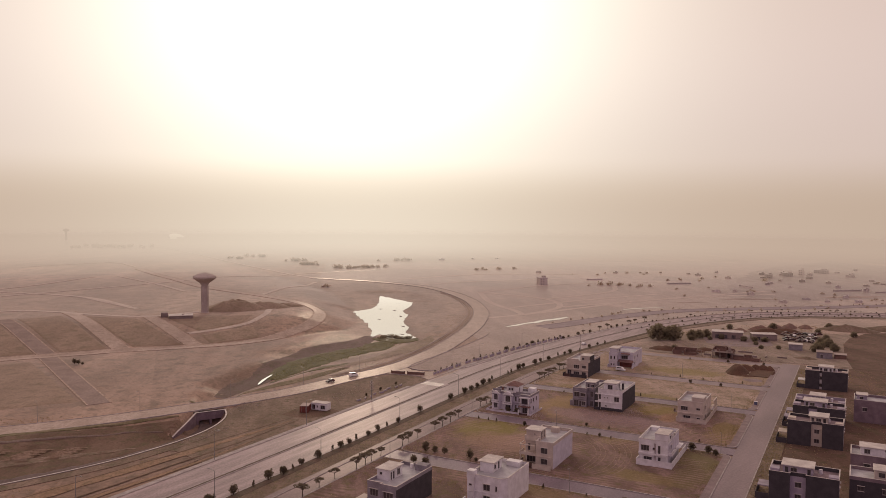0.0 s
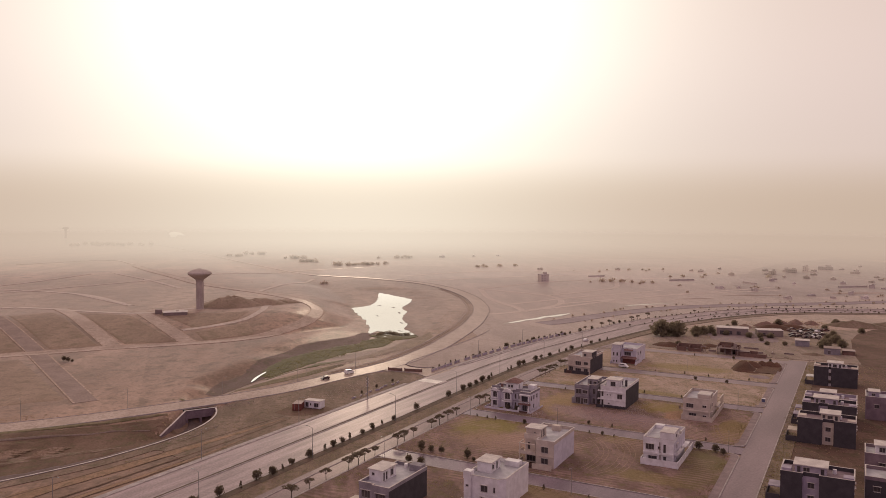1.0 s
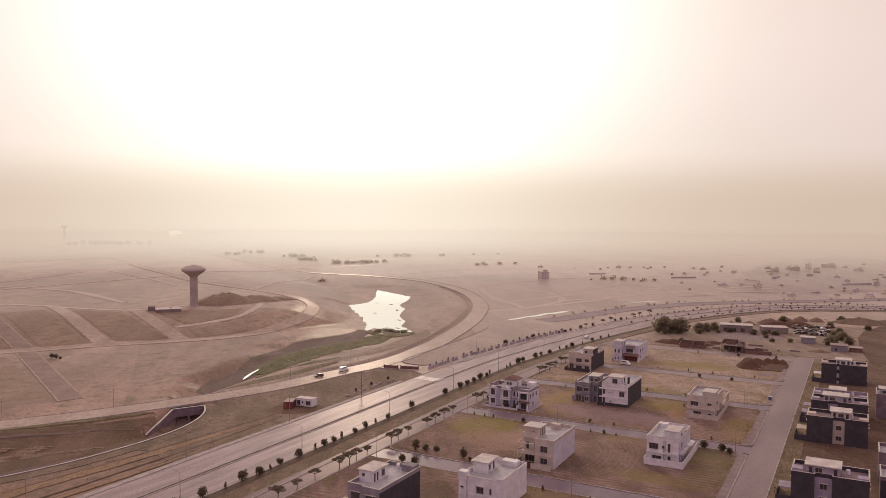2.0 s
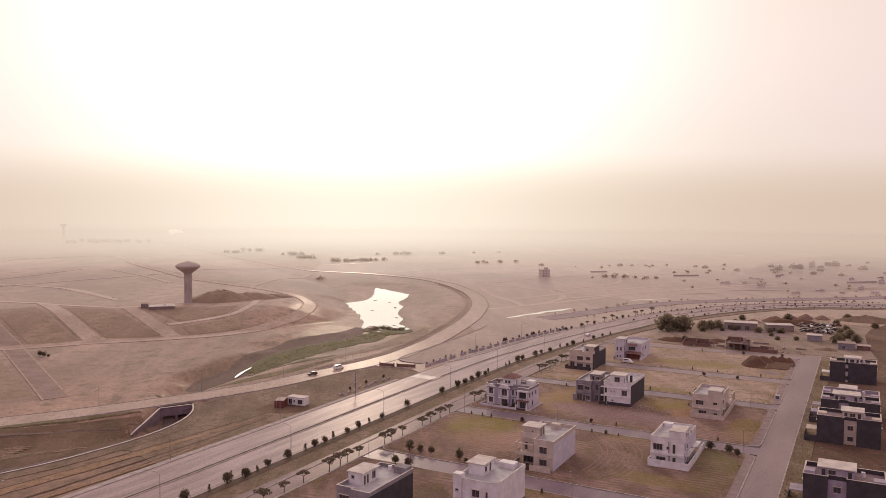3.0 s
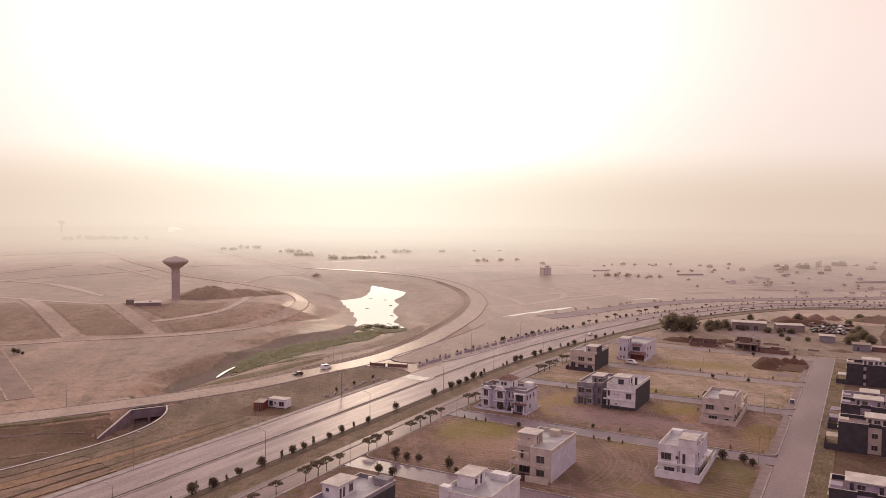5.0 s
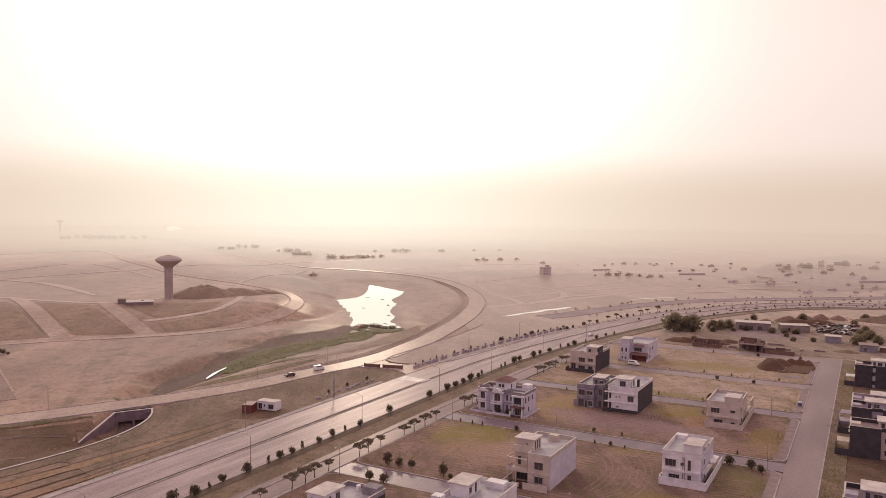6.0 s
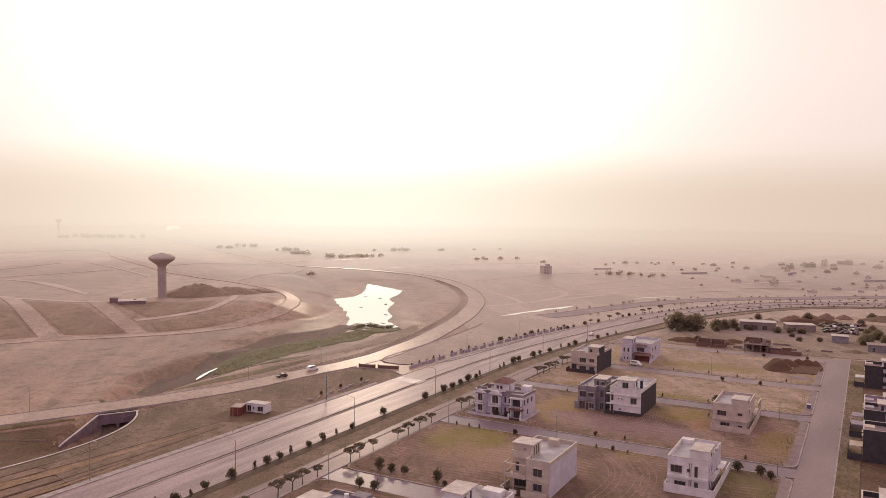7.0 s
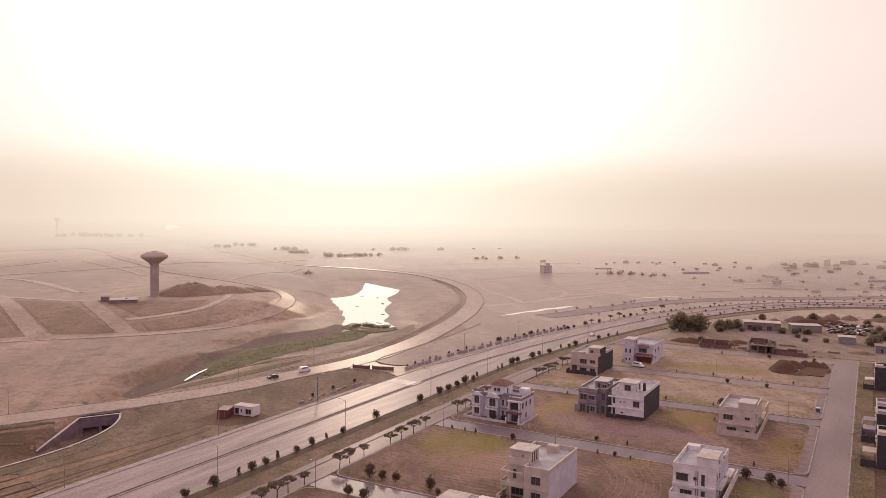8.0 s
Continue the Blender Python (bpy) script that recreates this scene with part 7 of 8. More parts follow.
for n, (x, y, rx, ry, h, turn) in enumerate(((330, 668, 30, 8, 0.6, 8), (400, 690, 40, 9, 0.8, -6), (520, 700, 50, 10, 1.0, 4))):
    heap("earth_bank", "low bank of bare pale earth", x, y, rx, ry, h, M["pale_soil"], 100 + n, turn, "stuff")
for x, y, k in ((-134, 421, 1.2), (-131.5, 419.5, 1.0), (-129, 418, 0.8)):
    tree("shrub", x, y, k, -0.15)
# blue bin at the street corner
o = empty("water_kiosk", pose(*w2(-1.6, 66.5), 0.2, 0, 0, GRID_TURN), "small blue and white kiosk box at the kerb", "kiosk")
part("body", boxes((-0.6, 0.6, -0.5, 0.5, -0.1, 1.3)), M["blue"], o)
part("lid", boxes((-0.7, 0.7, -0.6, 0.6, 1.3, 1.5)), M["white"], o)

# ---------------------------------------------------------------- beside the water tower
o = empty("ground_tank", pose(-110.5, 542, 6.4, 0, 0, 12) @ Matrix.Scale(0.9, 4), "flat-roofed ground reservoir beside the water tower", "reservoir")
part("wall", boxes((0, 17, 0, 11, 0, 2.6)), M["dark_concrete"], o)
part("roof", boxes((-0.4, 17.4, -0.4, 11.4, 2.6, 2.9)), M["pale"], o)
part("hatch", boxes((9, 11, 5, 7, 2.9, 3.4)), M["concrete"], o)
part("pump_room", boxes((-6, -1, 8, 14, 0, 4.2)), M["dark_concrete"], o)

# ---------------------------------------------------------------- distant town and woods


def far_house(w, d, h, seed):
    rnd = random.Random(seed)
    ob = empty("far_house", pose(0, 0, -60), "distant pale flat-roofed house in the haze", "house", "distant houses")
    bm = bmesh.new()
    holes = [(1.2 + 3.2 * i, 1.2 + 3.3 * j, 1.5, 1.5) for i in range(int((w - 2) / 3.2)) for j in range(int(h / 3.3)) if rnd.random() < 0.8]
    wall_face(bm, (0, 0), (w, 0), h, holes, 0, 0.4)
    for a, b in (((w, 0), (w, d)), ((w, d), (0, d)), ((0, d), (0, 0))):
        wall_face(bm, a, b, h, (), 0)
    part("wall", bm, M["far_paint"], ob)
    # pale panes keep the far windows faint, as if behind haze
    part("pane", boxes((0.6, w - 0.6, 0.45, 0.5, 0.5, h - 0.5)), M["concrete"], ob)
    part("roof", boxes((-0.2, w + 0.2, -0.2, d + 0.2, h, h + 0.5)), M["pale"], ob)
    part("stair_room", boxes((w * 0.5, w * 0.9, d * 0.3, d * 0.7, h + 0.5, h + 3.0)), M["far_paint"], ob)
    return ob


protos = [far_house(12, 14, 7, 1), far_house(18, 12, 7, 2), far_house(10, 12, 10, 3), far_house(26, 14, 6.8, 4)]
town_rnd = random.Random(21)
spots = [ (398, 760, 3), (425, 758, 1), (421, 730, 0), (413, 660, 1), (450, 680, 3), (462, 655, 0), (485, 652, 1), (500, 690, 0)]
for k in range(80):
    a = town_rnd.random()
    x = 330 + 620 * a + town_rnd.uniform(-40, 40)
    y = 800 - 180 * a + town_rnd.uniform(0, 330) * (0.5 + a)
    if x > 460:
        spots.append((x, y, town_rnd.randrange(4)))
for k in range(5):
    spots.append((town_rnd.uniform(120, 420), town_rnd.uniform(1010, 1400), town_rnd.randrange(4)))
used = []
for x, y, k in spots:
    if any(abs(x - p) < 17 and abs(y - q) < 16 for p, q in used):
        continue
    used.append((x, y))
    copy_thing(protos[k], pose(x, y, -0.8, 0, 0, GRID_TURN + town_rnd.choice((0, 90, 12, -20))) @ Matrix.Scale(town_rnd.uniform(0.26, 0.46), 4))
copy_thing(protos[2], pose(235, 849, -0.8, 0, 0, 8) @ Matrix.Diagonal((0.95, 0.8, 0.85, 1)))
for p in protos:
    p.matrix_basis = pose(560 + 40 * protos.index(p), 930 + 25 * protos.index(p), -0.8, 0, 0, GRID_TURN) @ Matrix.Scale(0.72, 4)


def compound_wall(x, y, length, turn, h):
    ob = empty("compound_wall", pose(x, y, 0, 0, 0, turn), "long pale compound wall at the edge of the far town", "wall", "compound walls")
    part("wall", boxes((0, length, 0, 0.4, -0.6, h)), M["far_paint"], ob)
    part("coping", boxes((-0.1, length + 0.1, -0.1, 0.5, h, h + 0.2)), M["pale"], ob)
    for k in range(int(length / 12) + 1):
        part("pier", boxes((12 * k, 12 * k + 0.6, -0.1, 0.5, -0.6, h + 0.5)), M["far_paint"], ob)


for n in range(10):
    a = n / 9
    compound_wall(330 + 560 * a + town_rnd.uniform(-20, 20), 735 - 60 * a + 190 * town_rnd.random(), town_rnd.uniform(20, 40), town_rnd.choice((6, -4, 12, 96, -14)), town_rnd.uniform(0.9, 1.3))


def woods(name, label, places, seed, mat):
    """Many small far trees in one mesh: tapered stems, uneven crowns of leaf clumps."""
    rnd = random.Random(seed)
    bm = bmesh.new()
    for x, y, r, z in places:
        tube(bm, (x, y, z - 1), (x, y, z + r), 0.3, 0.15, 4)
        cs = [(x + rnd.uniform(-r, r) * 0.6, y + rnd.uniform(-r, r) * 0.6, z + r * rnd.uniform(0.35, 0.85), r * rnd.uniform(0.45, 0.8), 0.7) for _ in range(5)]
        leaf_cloud(bm, cs, 60, r * 0.2, rnd.randrange(9999))
    return tagged(mesh_object(name, bm, mat), label, "trees", kind="stuff")


wood_rnd = random.Random(8)
places = [(306 + 10 * i, 845 - 5 * i, 4.6 if i < 3 else 3.2, -1) for i in range(6)]
for cx, cy, n, sp, r in ((-166, 1376, 7, 9, 5), (-140, 1436, 8, 11, 5), (-63, 1308, 8, 10, 5), (-36, 1214, 9, 11, 5), (19, 1132, 9, 10, 5), (55, 1145, 9, 11, 5), (108, 1312, 6, 12, 5), (-500, 1830, 24, 40, 7), (-8, 843, 2, 2.5, 3.5), (420, 1000, 6, 30, 3.4), (450, 905, 6, 26, 3), (420, 770, 5, 24, 2.4), (500, 690, 6, 34, 2.4), (600, 720, 8, 50, 2.8), (740, 800, 10, 80, 3.4), (235, 1090, 6, 20, 4)):
    for _ in range(n):
        places.append((cx + wood_rnd.gauss(0, sp), cy + wood_rnd.gauss(0, sp * 0.6), r * wood_rnd.uniform(0.6, 1.1), -0.8))
woods("far_trees", "scattered trees far out on the plain, paled as by haze", places, 4, M["leaf_far"])


bush_rnd = random.Random(17)
bushes = []
for off in (-11, 11):
    for q in offset_line(NORTH_ROAD, off)[6::1]:
        if q.x < 620 and bush_rnd.random() < 0.55:
            bushes.append((q.x + bush_rnd.uniform(-4, 4), q.y + bush_rnd.uniform(-3, 3), bush_rnd.uniform(0.7, 1.6), 0.0))
for _ in range(10):
    a = bush_rnd.random()
    bushes.append((300 + 420 * a + bush_rnd.gauss(0, 40), 770 - 120 * a + bush_rnd.uniform(-30, 260), bush_rnd.uniform(1.0, 2.6), -0.3))
woods("far_bushes", "low haze-paled bushes along the far road and round the distant houses", bushes, 12, M["leaf_far"])


def scrub(name, label, count, area, size, seed, mat, height=0.5, fits=None, z=None, least=0.15):
    """Countless low tufts on the open ground, in uneven drifts."""
    rnd = random.Random(seed)
    xy = np.array([area(rnd) for _ in range(count)])
    px, py = xy[:, 0], xy[:, 1]
    keep = fits(px, py) if fits else (line_distance(px, py, MAIN[::3]) > 30) & (line_distance(px, py, LOOP[::3]) > 9) & (line_distance(px, py, RING[::3]) > 7)
    drift = np.array([noise.noise((x * 0.02, y * 0.012, seed)) + 0.4 * rnd.random() for x, y in xy])
    xy = xy[keep & (drift > least)]
    heights = ground_height(xy[:, 0], xy[:, 1]) if z is None else np.full(len(xy), z)
    verts, faces = [], []
    for (x, y), z in zip(xy, heights):
        s = size * rnd.uniform(0.4, 1.5)
        for _ in range(6):
            a, t = rnd.uniform(0, 6.3), rnd.uniform(0.2, 1.0)
            dx, dy = s * math.cos(a) * t, s * math.sin(a) * t
            qx, qy = -0.3 * s * math.sin(a), 0.3 * s * math.cos(a)
            n = len(verts)
            verts += [(x + dx * 0.2 - qx, y + dy * 0.2 - qy, z - 0.1), (x + dx * 0.2 + qx, y + dy * 0.2 + qy, z - 0.1), (x + dx, y + dy, z + s * height * rnd.uniform(0.5, 1.1))]
            faces.append((n, n + 1, n + 2))
    me = bpy.data.meshes.new(name)
    me.from_pydata(verts, [], faces)
    me.materials.append(mat)
    return tagged(new(name, me), label, "scrub", kind="stuff")


scrub("dry_scrub", "low dry scrub scattered over the bare plain", 2200, lambda r: (r.uniform(-330, 120), r.uniform(230, 620)), 0.32, 1, M["dry_tuft"])
scrub("far_scrub", "low dry scrub scattered over the bare plain", 500, lambda r: (r.uniform(-500, 450), r.uniform(600, 1300)), 0.5, 2, M["dry_tuft"])


scrub("village_weeds", "dusty weeds and low bushes between the village huts", 5200, lambda r: (r.uniform(170, 350), r.uniform(400, 520)), 0.6, 3, M["dry_tuft"], 0.5)
scrub("plot_weeds", "dusty weeds on the dark earth behind the row", 1500, lambda r: (r.uniform(150, 330), r.uniform(170, 360)), 0.5, 5, M["dry_tuft"], 0.6)


def on_plots(px, py):
    dx, dy = px - ORIGIN[0], py - ORIGIN[1]
    v = dx * VX + dy * VY
    ok = np.ones(np.shape(px), bool)
    for v0, v1, _ in STREETS:
        ok &= (v < v0 - 0.8) | (v > v1 + 0.8)
    return ok


def plot_rim(r):
    v0, v1 = r.choice(((-128, -70.3), (-61.7, -11.3), (-3.2, 48.2), (55.8, 96.7), (105.3, 159.7)))
    if r.random() < 0.25:
        return w2(r.choice((-100.4 + abs(r.gauss(0, 2.2)), -3.2 - abs(r.gauss(0, 1.5)))), r.uniform(v0, v1))
    return w2(r.uniform(-99, -3), r.choice((v0 + 0.6 + abs(r.gauss(0, 1.6)), v1 - 0.6 - abs(r.gauss(0, 1.6)))))


def everywhere(px, py):
    return np.ones(np.shape(px), bool)


scrub("plot_tufts", "dry golden tufts on the empty plots", 20000, lambda r: w2(r.uniform(-99, -1), r.uniform(-128, 159)), 0.25, 21, M["dry_tuft"], 0.6, on_plots, 0.18, 0.1)
scrub("plot_tufts", "dark olive weeds on the empty plots", 15000, lambda r: w2(r.uniform(-99, -1), r.uniform(-128, 48)), 0.2, 27, M["weed"], 0.6, on_plots, 0.18, 0.2)
scrub("rim_weeds", "dark weeds along the kerbs of the plots", 9000, plot_rim, 0.24, 31, M["weed"], 0.8, everywhere, 0.2, -0.1)
scrub("verge_weeds", "dry weeds on the verge beside the main road", 6000, lambda r: w2(r.uniform(-115.6, -110.2), r.uniform(-190, 60)), 0.2, 33, M["weed"], 0.6, everywhere, 0.12, 0.0)
scrub("street_weeds", "weeds on the rough verge of the wide street", 4200, lambda r: w2(r.uniform(9.2, 14.2), r.uniform(-80, 160)), 0.32, 35, M["weed"], 0.8, everywhere, 0.1, -0.1)
scrub("yard_weeds", "rough dry weeds between the houses of the row", 4200, lambda r: w2(r.uniform(11, 60), r.uniform(-80, 172)), 0.45, 37, M["dry_tuft"], 0.5, everywhere, 0.0, 0.05)
scrub("wedge_weeds", "low weeds on the rough earth between the roads", 5200, lambda r: w2(r.uniform(-172, -149), r.uniform(-75, 26)), 0.3, 39, M["weed"], 0.6, lambda px, py: line_distance(px, py, LOOP[::2]) > 8, None, 0.0)
scrub("bank_weeds", "low dry weeds on the bank inside the loop road", 7000, lambda r: (r.uniform(-20, 110), r.uniform(360, 600)), 0.34, 41, M["dry_tuft"], 0.6, lambda px, py: (line_distance(px, py, LOOP[::2]) > 7.5) & (line_distance(px, py, LOOP[::2]) < 26) & (pond_distance(px, py) > 6), None, -0.1)
scrub("cut_weeds", "dry weeds in the wide stream cut", 5200, lambda r: (r.uniform(-170, -55), r.uniform(215, 312)), 0.4, 43, M["dry_tuft"], 0.6, lambda px, py: line_distance(px, py, LOOP[::2]) > 7.5, None, 0.0)


def shore_clump():
    """Ragged tall reeds standing along the near shore of the pond."""
    rnd = random.Random(19)
    shore = spline([(31.5, 495), (34.5, 502), (38, 504), (41.5, 501), (44.5, 497), (48, 494), (51.5, 497)], 1.0)
    centres = [(q.x + rnd.gauss(0, 0.6), q.y + rnd.gauss(0, 1.2), -1.35 + rnd.uniform(0.0, 0.7), rnd.uniform(0.9, 1.6), 0.7) for q in shore for _ in range(2)]
    bm = leaf_cloud(bmesh.new(), centres, 2200, 0.24, 19)
    for x, y, z, r, _ in centres:
        tube(bm, (x, y, -1.9), (x, y, z - 0.3), 0.06, 0.03, 4)
    tagged(mesh_object("shore_reeds", bm, M["leaf_broad"]), "ragged dark reeds along the near shore of the pond", "reeds", kind="stuff")


shore_clump()


def reeds():
    rnd = random.Random(6)
    verts, faces = [], []
    mid = spline([(-29, 386), (-22, 408), (-9, 432), (9, 451), (28, 471), (46, 486)], 2)
    half = [6, 9, 12, 12, 11, 8]
    for _ in range(1500):
        i = rnd.randrange(len(mid) - 1)
        w = np.interp(i / len(mid) * 5, range(6), half)
        d = (mid[i + 1] - mid[i]).normalized()
        o = max(-0.85, min(0.85, rnd.gauss(0, 0.4))) * w * (1 + 0.5 * noise.noise((i * 0.11, 0, 2)))
        x, y = mid[i].x + d.y * o + rnd.uniform(-1, 1), mid[i].y - d.x * o + rnd.uniform(-1, 1)
        z = float(ground_height(np.array(x), np.array(y)))
        s = rnd.uniform(0.3, 0.75)
        for _ in range(4):
            a = rnd.uniform(0, 6.3)
            n = len(verts)
            px, py = 0.22 * math.cos(a), 0.22 * math.sin(a)
            verts += [(x - px, y - py, z - 0.2), (x + px, y + py, z - 0.2), (x + rnd.uniform(-0.5, 0.5), y + rnd.uniform(-0.5, 0.5), z + s)]
            faces.append((n, n + 1, n + 2))
    me = bpy.data.meshes.new("reeds")
    me.from_pydata(verts, [], faces)
    me.materials.append(M["reeds"])
    tagged(new("reeds", me), "bed of green reeds in the shallow stream", "reeds", kind="stuff")


reeds()


def bed(name, label, category, points, half, mat, lift=0.28):
    """Turf or dark soil laid over the stream bed and banks, with ragged edges."""
    mid = spline(points, 3)
    bm = bmesh.new()
    rows = []
    for i, q in enumerate(mid):
        d = (mid[min(i + 1, len(mid) - 1)] - mid[max(i - 1, 0)]).normalized()
        w = float(np.interp(i / (len(mid) - 1) * (len(half) - 1), range(len(half)), half))
        row = []
        for j in range(15):
            t = j / 7 - 1
            o = t * w * (1 + 0.35 * noise.noise((q.x * 0.05, q.y * 0.05, 3.0 * (t > 0))) + 0.2 * noise.noise((q.x * 0.3, q.y * 0.3, 7.0 * (t > 0))))
            row.append((q.x + d.y * o, q.y - d.x * o))
        rows.append(row)
    xy = np.array(rows)
    z = ground_height(xy[..., 0], xy[..., 1])
    made = [[bm.verts.new((*xy[i, j], z[i, j] + (lift + 0.8 * lift * noise.noise((xy[i, j, 0] * 0.5, xy[i, j, 1] * 0.5, 1.0)) if 0 < j < 14 else -0.3))) for j in range(15)] for i in range(len(mid))]
    for a, b in zip(made, made[1:]):
        for j in range(14):
            bm.faces.new((a[j], a[j + 1], b[j + 1], b[j]))
    tagged(mesh_object(name, bm, mat, True), label, category, kind="stuff")


bed("reed_bed", "green grassy bed of the shallow stream", "grass", [(-29, 386), (-23, 407), (-14, 424), (-4, 439), (9, 451), (22, 463), (36, 481), (47, 485), (55, 494)], [3, 8.5, 11.5, 12, 11, 10.5, 10.5, 6, 1.5], M["bank_grass"])
bed("reed_bed", "green grass along the near shore of the pond", "grass", [(27, 497), (33, 492), (40, 487), (48, 485), (55, 490)], [2.5, 6, 7.5, 6, 2], M["bank_grass"], 0.35)
bed("reed_bed", "short yellow-green grass at the edge of the stream bed", "grass", [(-29, 379), (-21, 386), (-11, 394), (0, 405), (9, 415)], [1.5, 5, 5.5, 4.5, 1.5], M["bank_grass"], 0.2)
# this dark sheet paints in the shade of the steep far bank
bed("dark_bank", "dark soil sheet painting the shade on the far bank of the stream", "soil", [(-50, 350), (-44, 367), (-37, 383), (-33, 404), (-27, 424), (-17, 446), (0, 468), (17, 484), (25, 506)], [3, 7, 7, 6, 6, 8, 11, 10, 5], M["damp"], 0.12)
bed("dry_bank", "olive-brown rough bank between the loop road and the reeds", "grass", [(-4, 394), (7, 405), (20, 419), (36, 439), (50, 462), (60, 484), (66, 502)], [2, 5, 7.5, 9, 9, 6, 1], M["bank_soil"], 0.08)
bed("roadside_grass", "olive dry grass between the road and the stream", "grass", [(-62, 330.5), (-52, 336.5), (-42, 343.5), (-32, 351.5), (-22, 361), (-12, 372), (-2, 384), (8, 396)], [0.5, 2.0, 3.0, 3.4, 3.6, 3.6, 3.4, 2], M["olive_verge"], 0.1)
bed("cut_floor", "dark brown earth in the wide stream cut", "soil", [(-58.5, 292), (-67, 287), (-81, 275.5), (-100, 264), (-134, 250), (-181, 233), (-281, 192)], [10, 17, 20, 23, 26, 29, 36], M["cut_earth"], 0.34)
bed("cut_grass", "dry olive grass along the edge of the loop road", "grass", [(-59, 307), (-70, 302.5), (-83, 296.5), (-105, 288.5), (-150, 274.5), (-240, 254)], [0.5, 1.6, 2.0, 2.2, 2.4, 2.6], M["olive_verge"], 0.42)
bed("cut_slope", "brown earth slope below the loop road", "soil", [(-57, 301), (-68, 296.5), (-82, 290.5), (-104, 281.5), (-140, 268), (-220, 243)], [3, 6, 7.5, 8, 9, 9], M["cut_earth"], 0.3)
bed("dark_bank", "mauve soil along the slope of the stream cut", "soil", [(-62, 292.5), (-72, 292), (-82, 287.5), (-100, 281.5), (-124, 273), (-170, 257), (-260, 231)], [0.3, 0.9, 1.2, 1.5, 2.0, 2.6, 4], M["damp"], 0.5)
bed("cut_grass", "dry grass on the floor of the stream cut", "grass", [(-68, 277), (-84, 270), (-104, 261), (-140, 246), (-200, 222)], [0.6, 3.0, 4.4, 6, 8], M["verge"], 0.46)
bed("culvert_floor", "smooth grey mud below the culvert and along the wing wall", "soil", [(-47.2, 311), (-48.2, 300), (-50.8, 289), (-57, 277.5), (-65.5, 266), (-78, 255), (-98, 241.5), (-126, 226)], [5.0, 5.6, 5.4, 5.0, 4.6, 4.6, 4.6, 3.5], M["mud"], 0.6)


def tyre_track(uv, width=0.4, offsets=(-0.8, 0.8)):
    """Pale pressed ruts that lie on the uneven ground of a plot."""
    line = spline([w2(*q) for q in uv], 1.2)
    for off in offsets:
        bm = bmesh.new()
        a, b = offset_line(line, off - width / 2), offset_line(line, off + width / 2)
        rows = [[bm.verts.new((q.x, q.y, 0.225 + 0.22 * noise.noise((q.x * 0.12, q.y * 0.12, 0)))) for q in some] for some in (a, b)]
        for i in range(len(line) - 1):
            bm.faces.new((rows[0][i], rows[1][i], rows[1][i + 1], rows[0][i + 1]))
        tagged(mesh_object("tyre_track", bm, M["rut"]), "pale tyre rut across a bare plot", "tyre track", "tyre ruts", "stuff")


tyre_track([(-45, -13), (-39, -19), (-34.5, -27), (-32.5, -37), (-33, -47), (-36, -53)], 0.3, (-0.8, 0.8, -2.6, -4.2))
tyre_track([(-49, -18), (-44, -23), (-40, -31), (-39, -40), (-40, -50)], 0.28, (-0.8, 0.8, -2.4))
tyre_track([(-94, -40), (-80, -41), (-66, -39.5), (-52, -42)], 0.3, (-0.8, 0.8, 2.4, 4.0))
tyre_track([(-94, -47), (-80, -46), (-62, -48)], 0.3)
tyre_track([(-12, 46), (-10, 34), (-13, 22), (-10, 8), (-7, 2)], 0.3)
tyre_track([(-52, 6), (-38, 9), (-24, 8), (-8, 5)], 0.3, (-0.8, 0.8, 2.2))
tyre_track([(-70, -70), (-60, -78), (-56, -92), (-58, -110)], 0.3)


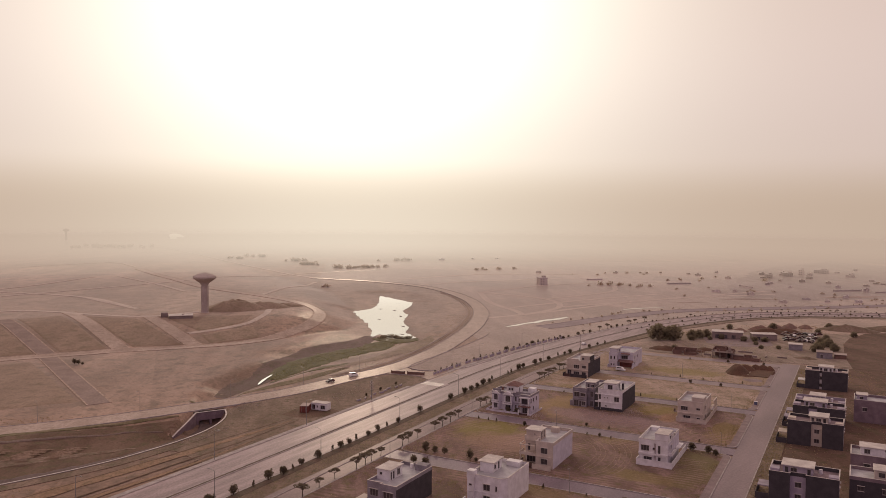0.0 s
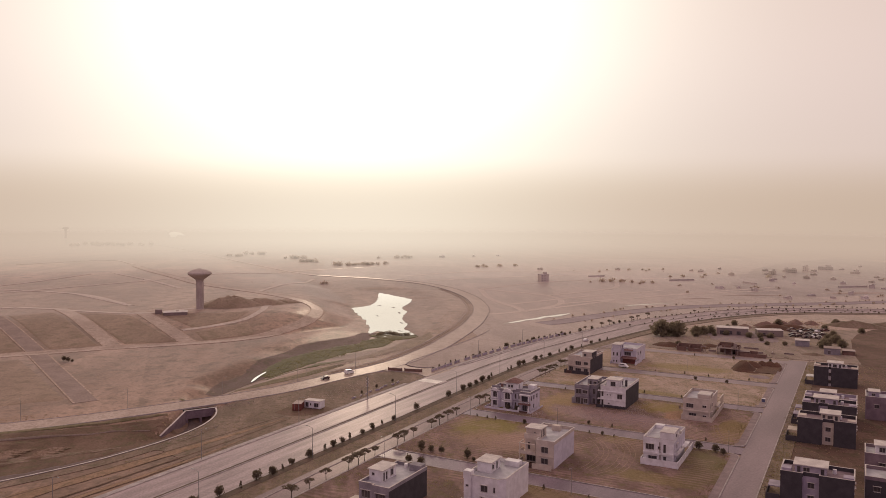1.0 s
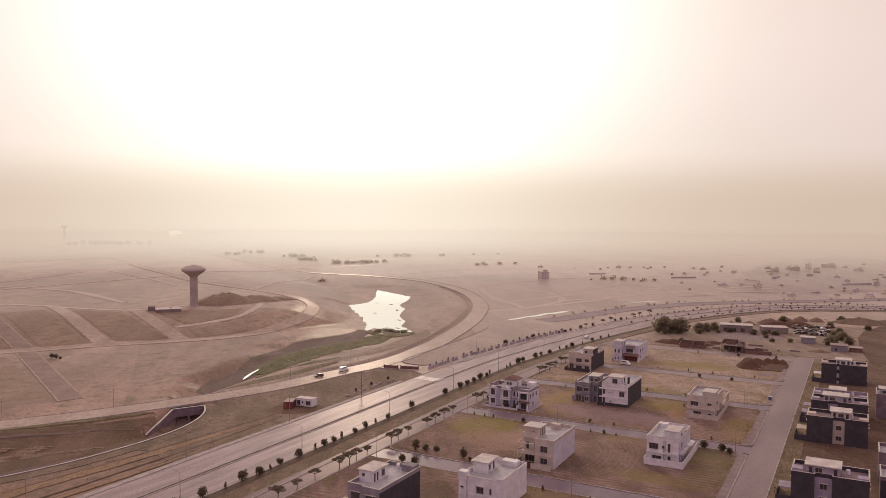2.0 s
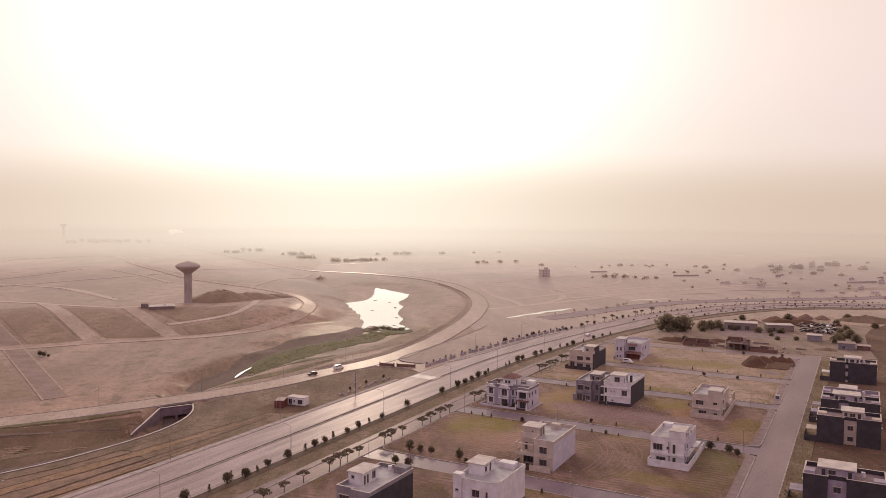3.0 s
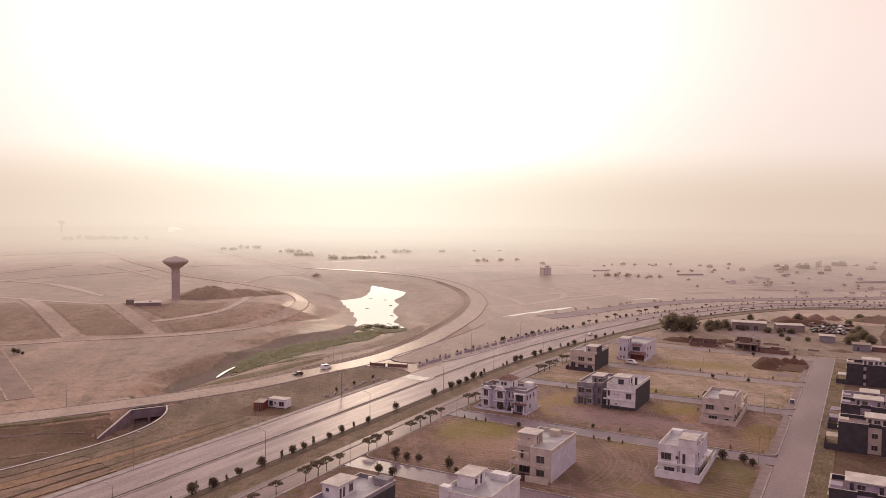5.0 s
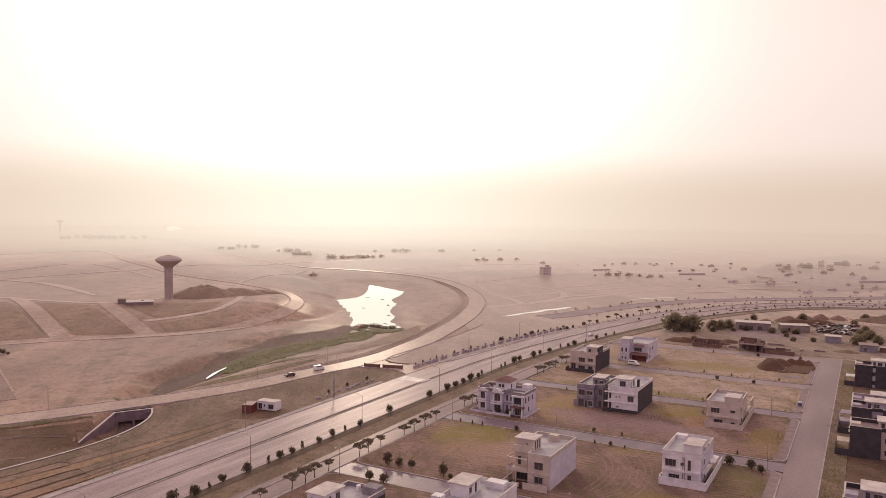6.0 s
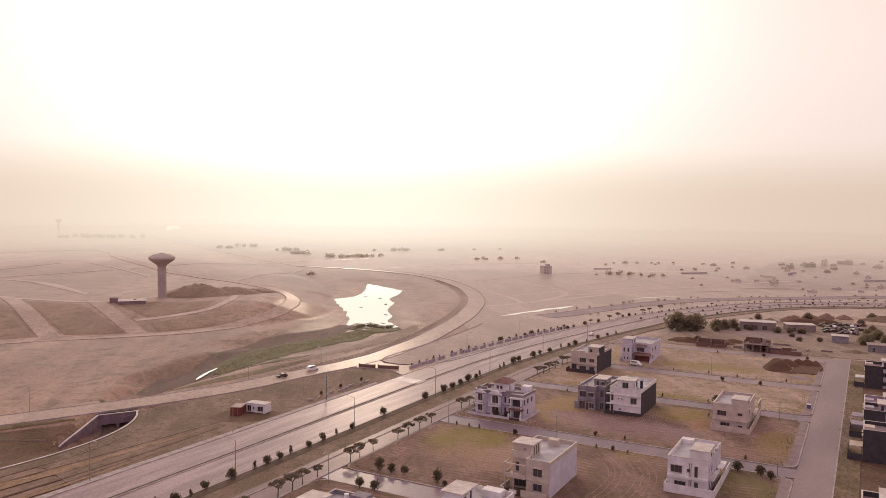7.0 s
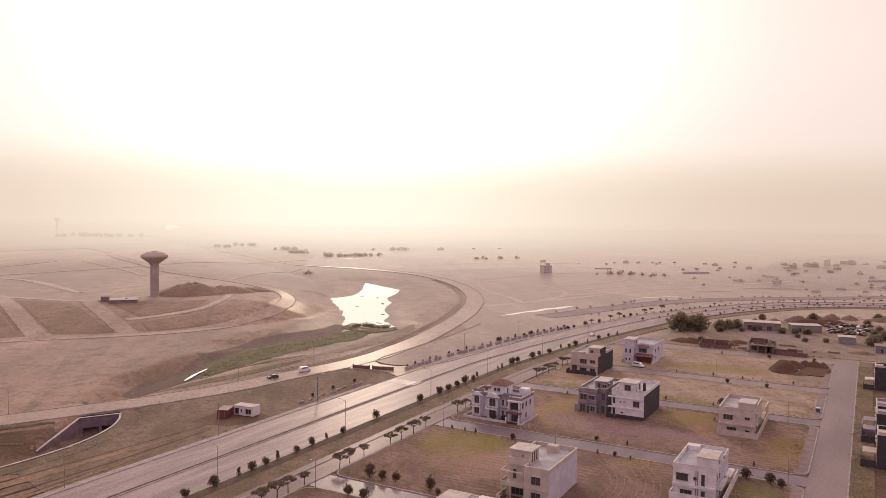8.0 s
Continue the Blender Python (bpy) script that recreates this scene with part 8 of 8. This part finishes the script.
def rubble(name, label, u, v, ru, rv, count, seed, mat):
    """Loose bricks, slabs and broken concrete lying about."""
    rnd = random.Random(seed)
    bm = bmesh.new()
    for _ in range(count):
        x, y = w2(u + rnd.gauss(0, ru), v + rnd.gauss(0, rv))
        s = rnd.uniform(0.05, 0.17)
        box(bm, -s, s, -s * rnd.uniform(0.3, 1), s * 0.6, -0.1, s * rnd.uniform(0.3, 0.9), pose(x, y, 0.24, rnd.uniform(-25, 25), rnd.uniform(-25, 25), rnd.uniform(0, 360)))
    return tagged(mesh_object(name, bm, mat), label, "rubble", kind="stuff")


rubble("rubble", "builders' rubble on the verge of the wide street", 10.6, 40, 1.0, 14, 220, 1, M["concrete"])
rubble("rubble", "builders' rubble beside the new white house", -44, 30, 2.2, 5, 260, 2, M["concrete"])
rubble("rubble", "builders' rubble in front of the grey house", -62, 20, 5, 2.2, 120, 3, M["concrete"])
rubble("rubble", "builders' rubble by the ornate house gate", -77, 4, 2.0, 3, 160, 4, M["concrete"])
rubble("rubble", "builders' rubble on the verge of the wide street", 10.8, -45, 1.0, 14, 80, 5, M["brick"])
rubble("litter", "litter and broken blocks round the village huts", -40, 200, 22, 14, 400, 7, M["concrete"])
rubble("litter", "litter and broken blocks along the lane", -20, 176, 24, 3, 220, 8, M["brick"])
rubble("litter", "litter on the dusty plots", -55, 12, 14, 4, 160, 9, M["concrete"])
rubble("rubble", "builders' rubble along the wide street verge", 9.6, 10, 0.5, 60, 160, 10, M["dark_concrete"])
rubble("rubble", "scattered stones on the empty plots", -35, -30, 8, 8, 40, 6, M["concrete"])
rubble("rubble", "pale stones strewn over the earth below the loop road", -186, -44, 3.0, 6.0, 160, 11, M["concrete"])
rubble("rubble", "pale stones strewn along the wing wall", -170, -82, 2.0, 9.0, 110, 12, M["concrete"])
rubble("rubble", "broken stones on the wedge of earth between the roads", -163, 0, 4.0, 12.0, 160, 13, M["concrete"])
rubble("rubble", "pale stones along the inner edge of the loop road", *uv_of(5, 391.5), 1.0, 10.0, 130, 14, M["concrete"])
rubble("rubble", "pale stones along the inner edge of the loop road", *uv_of(33, 424), 1.2, 9.0, 120, 15, M["concrete"])
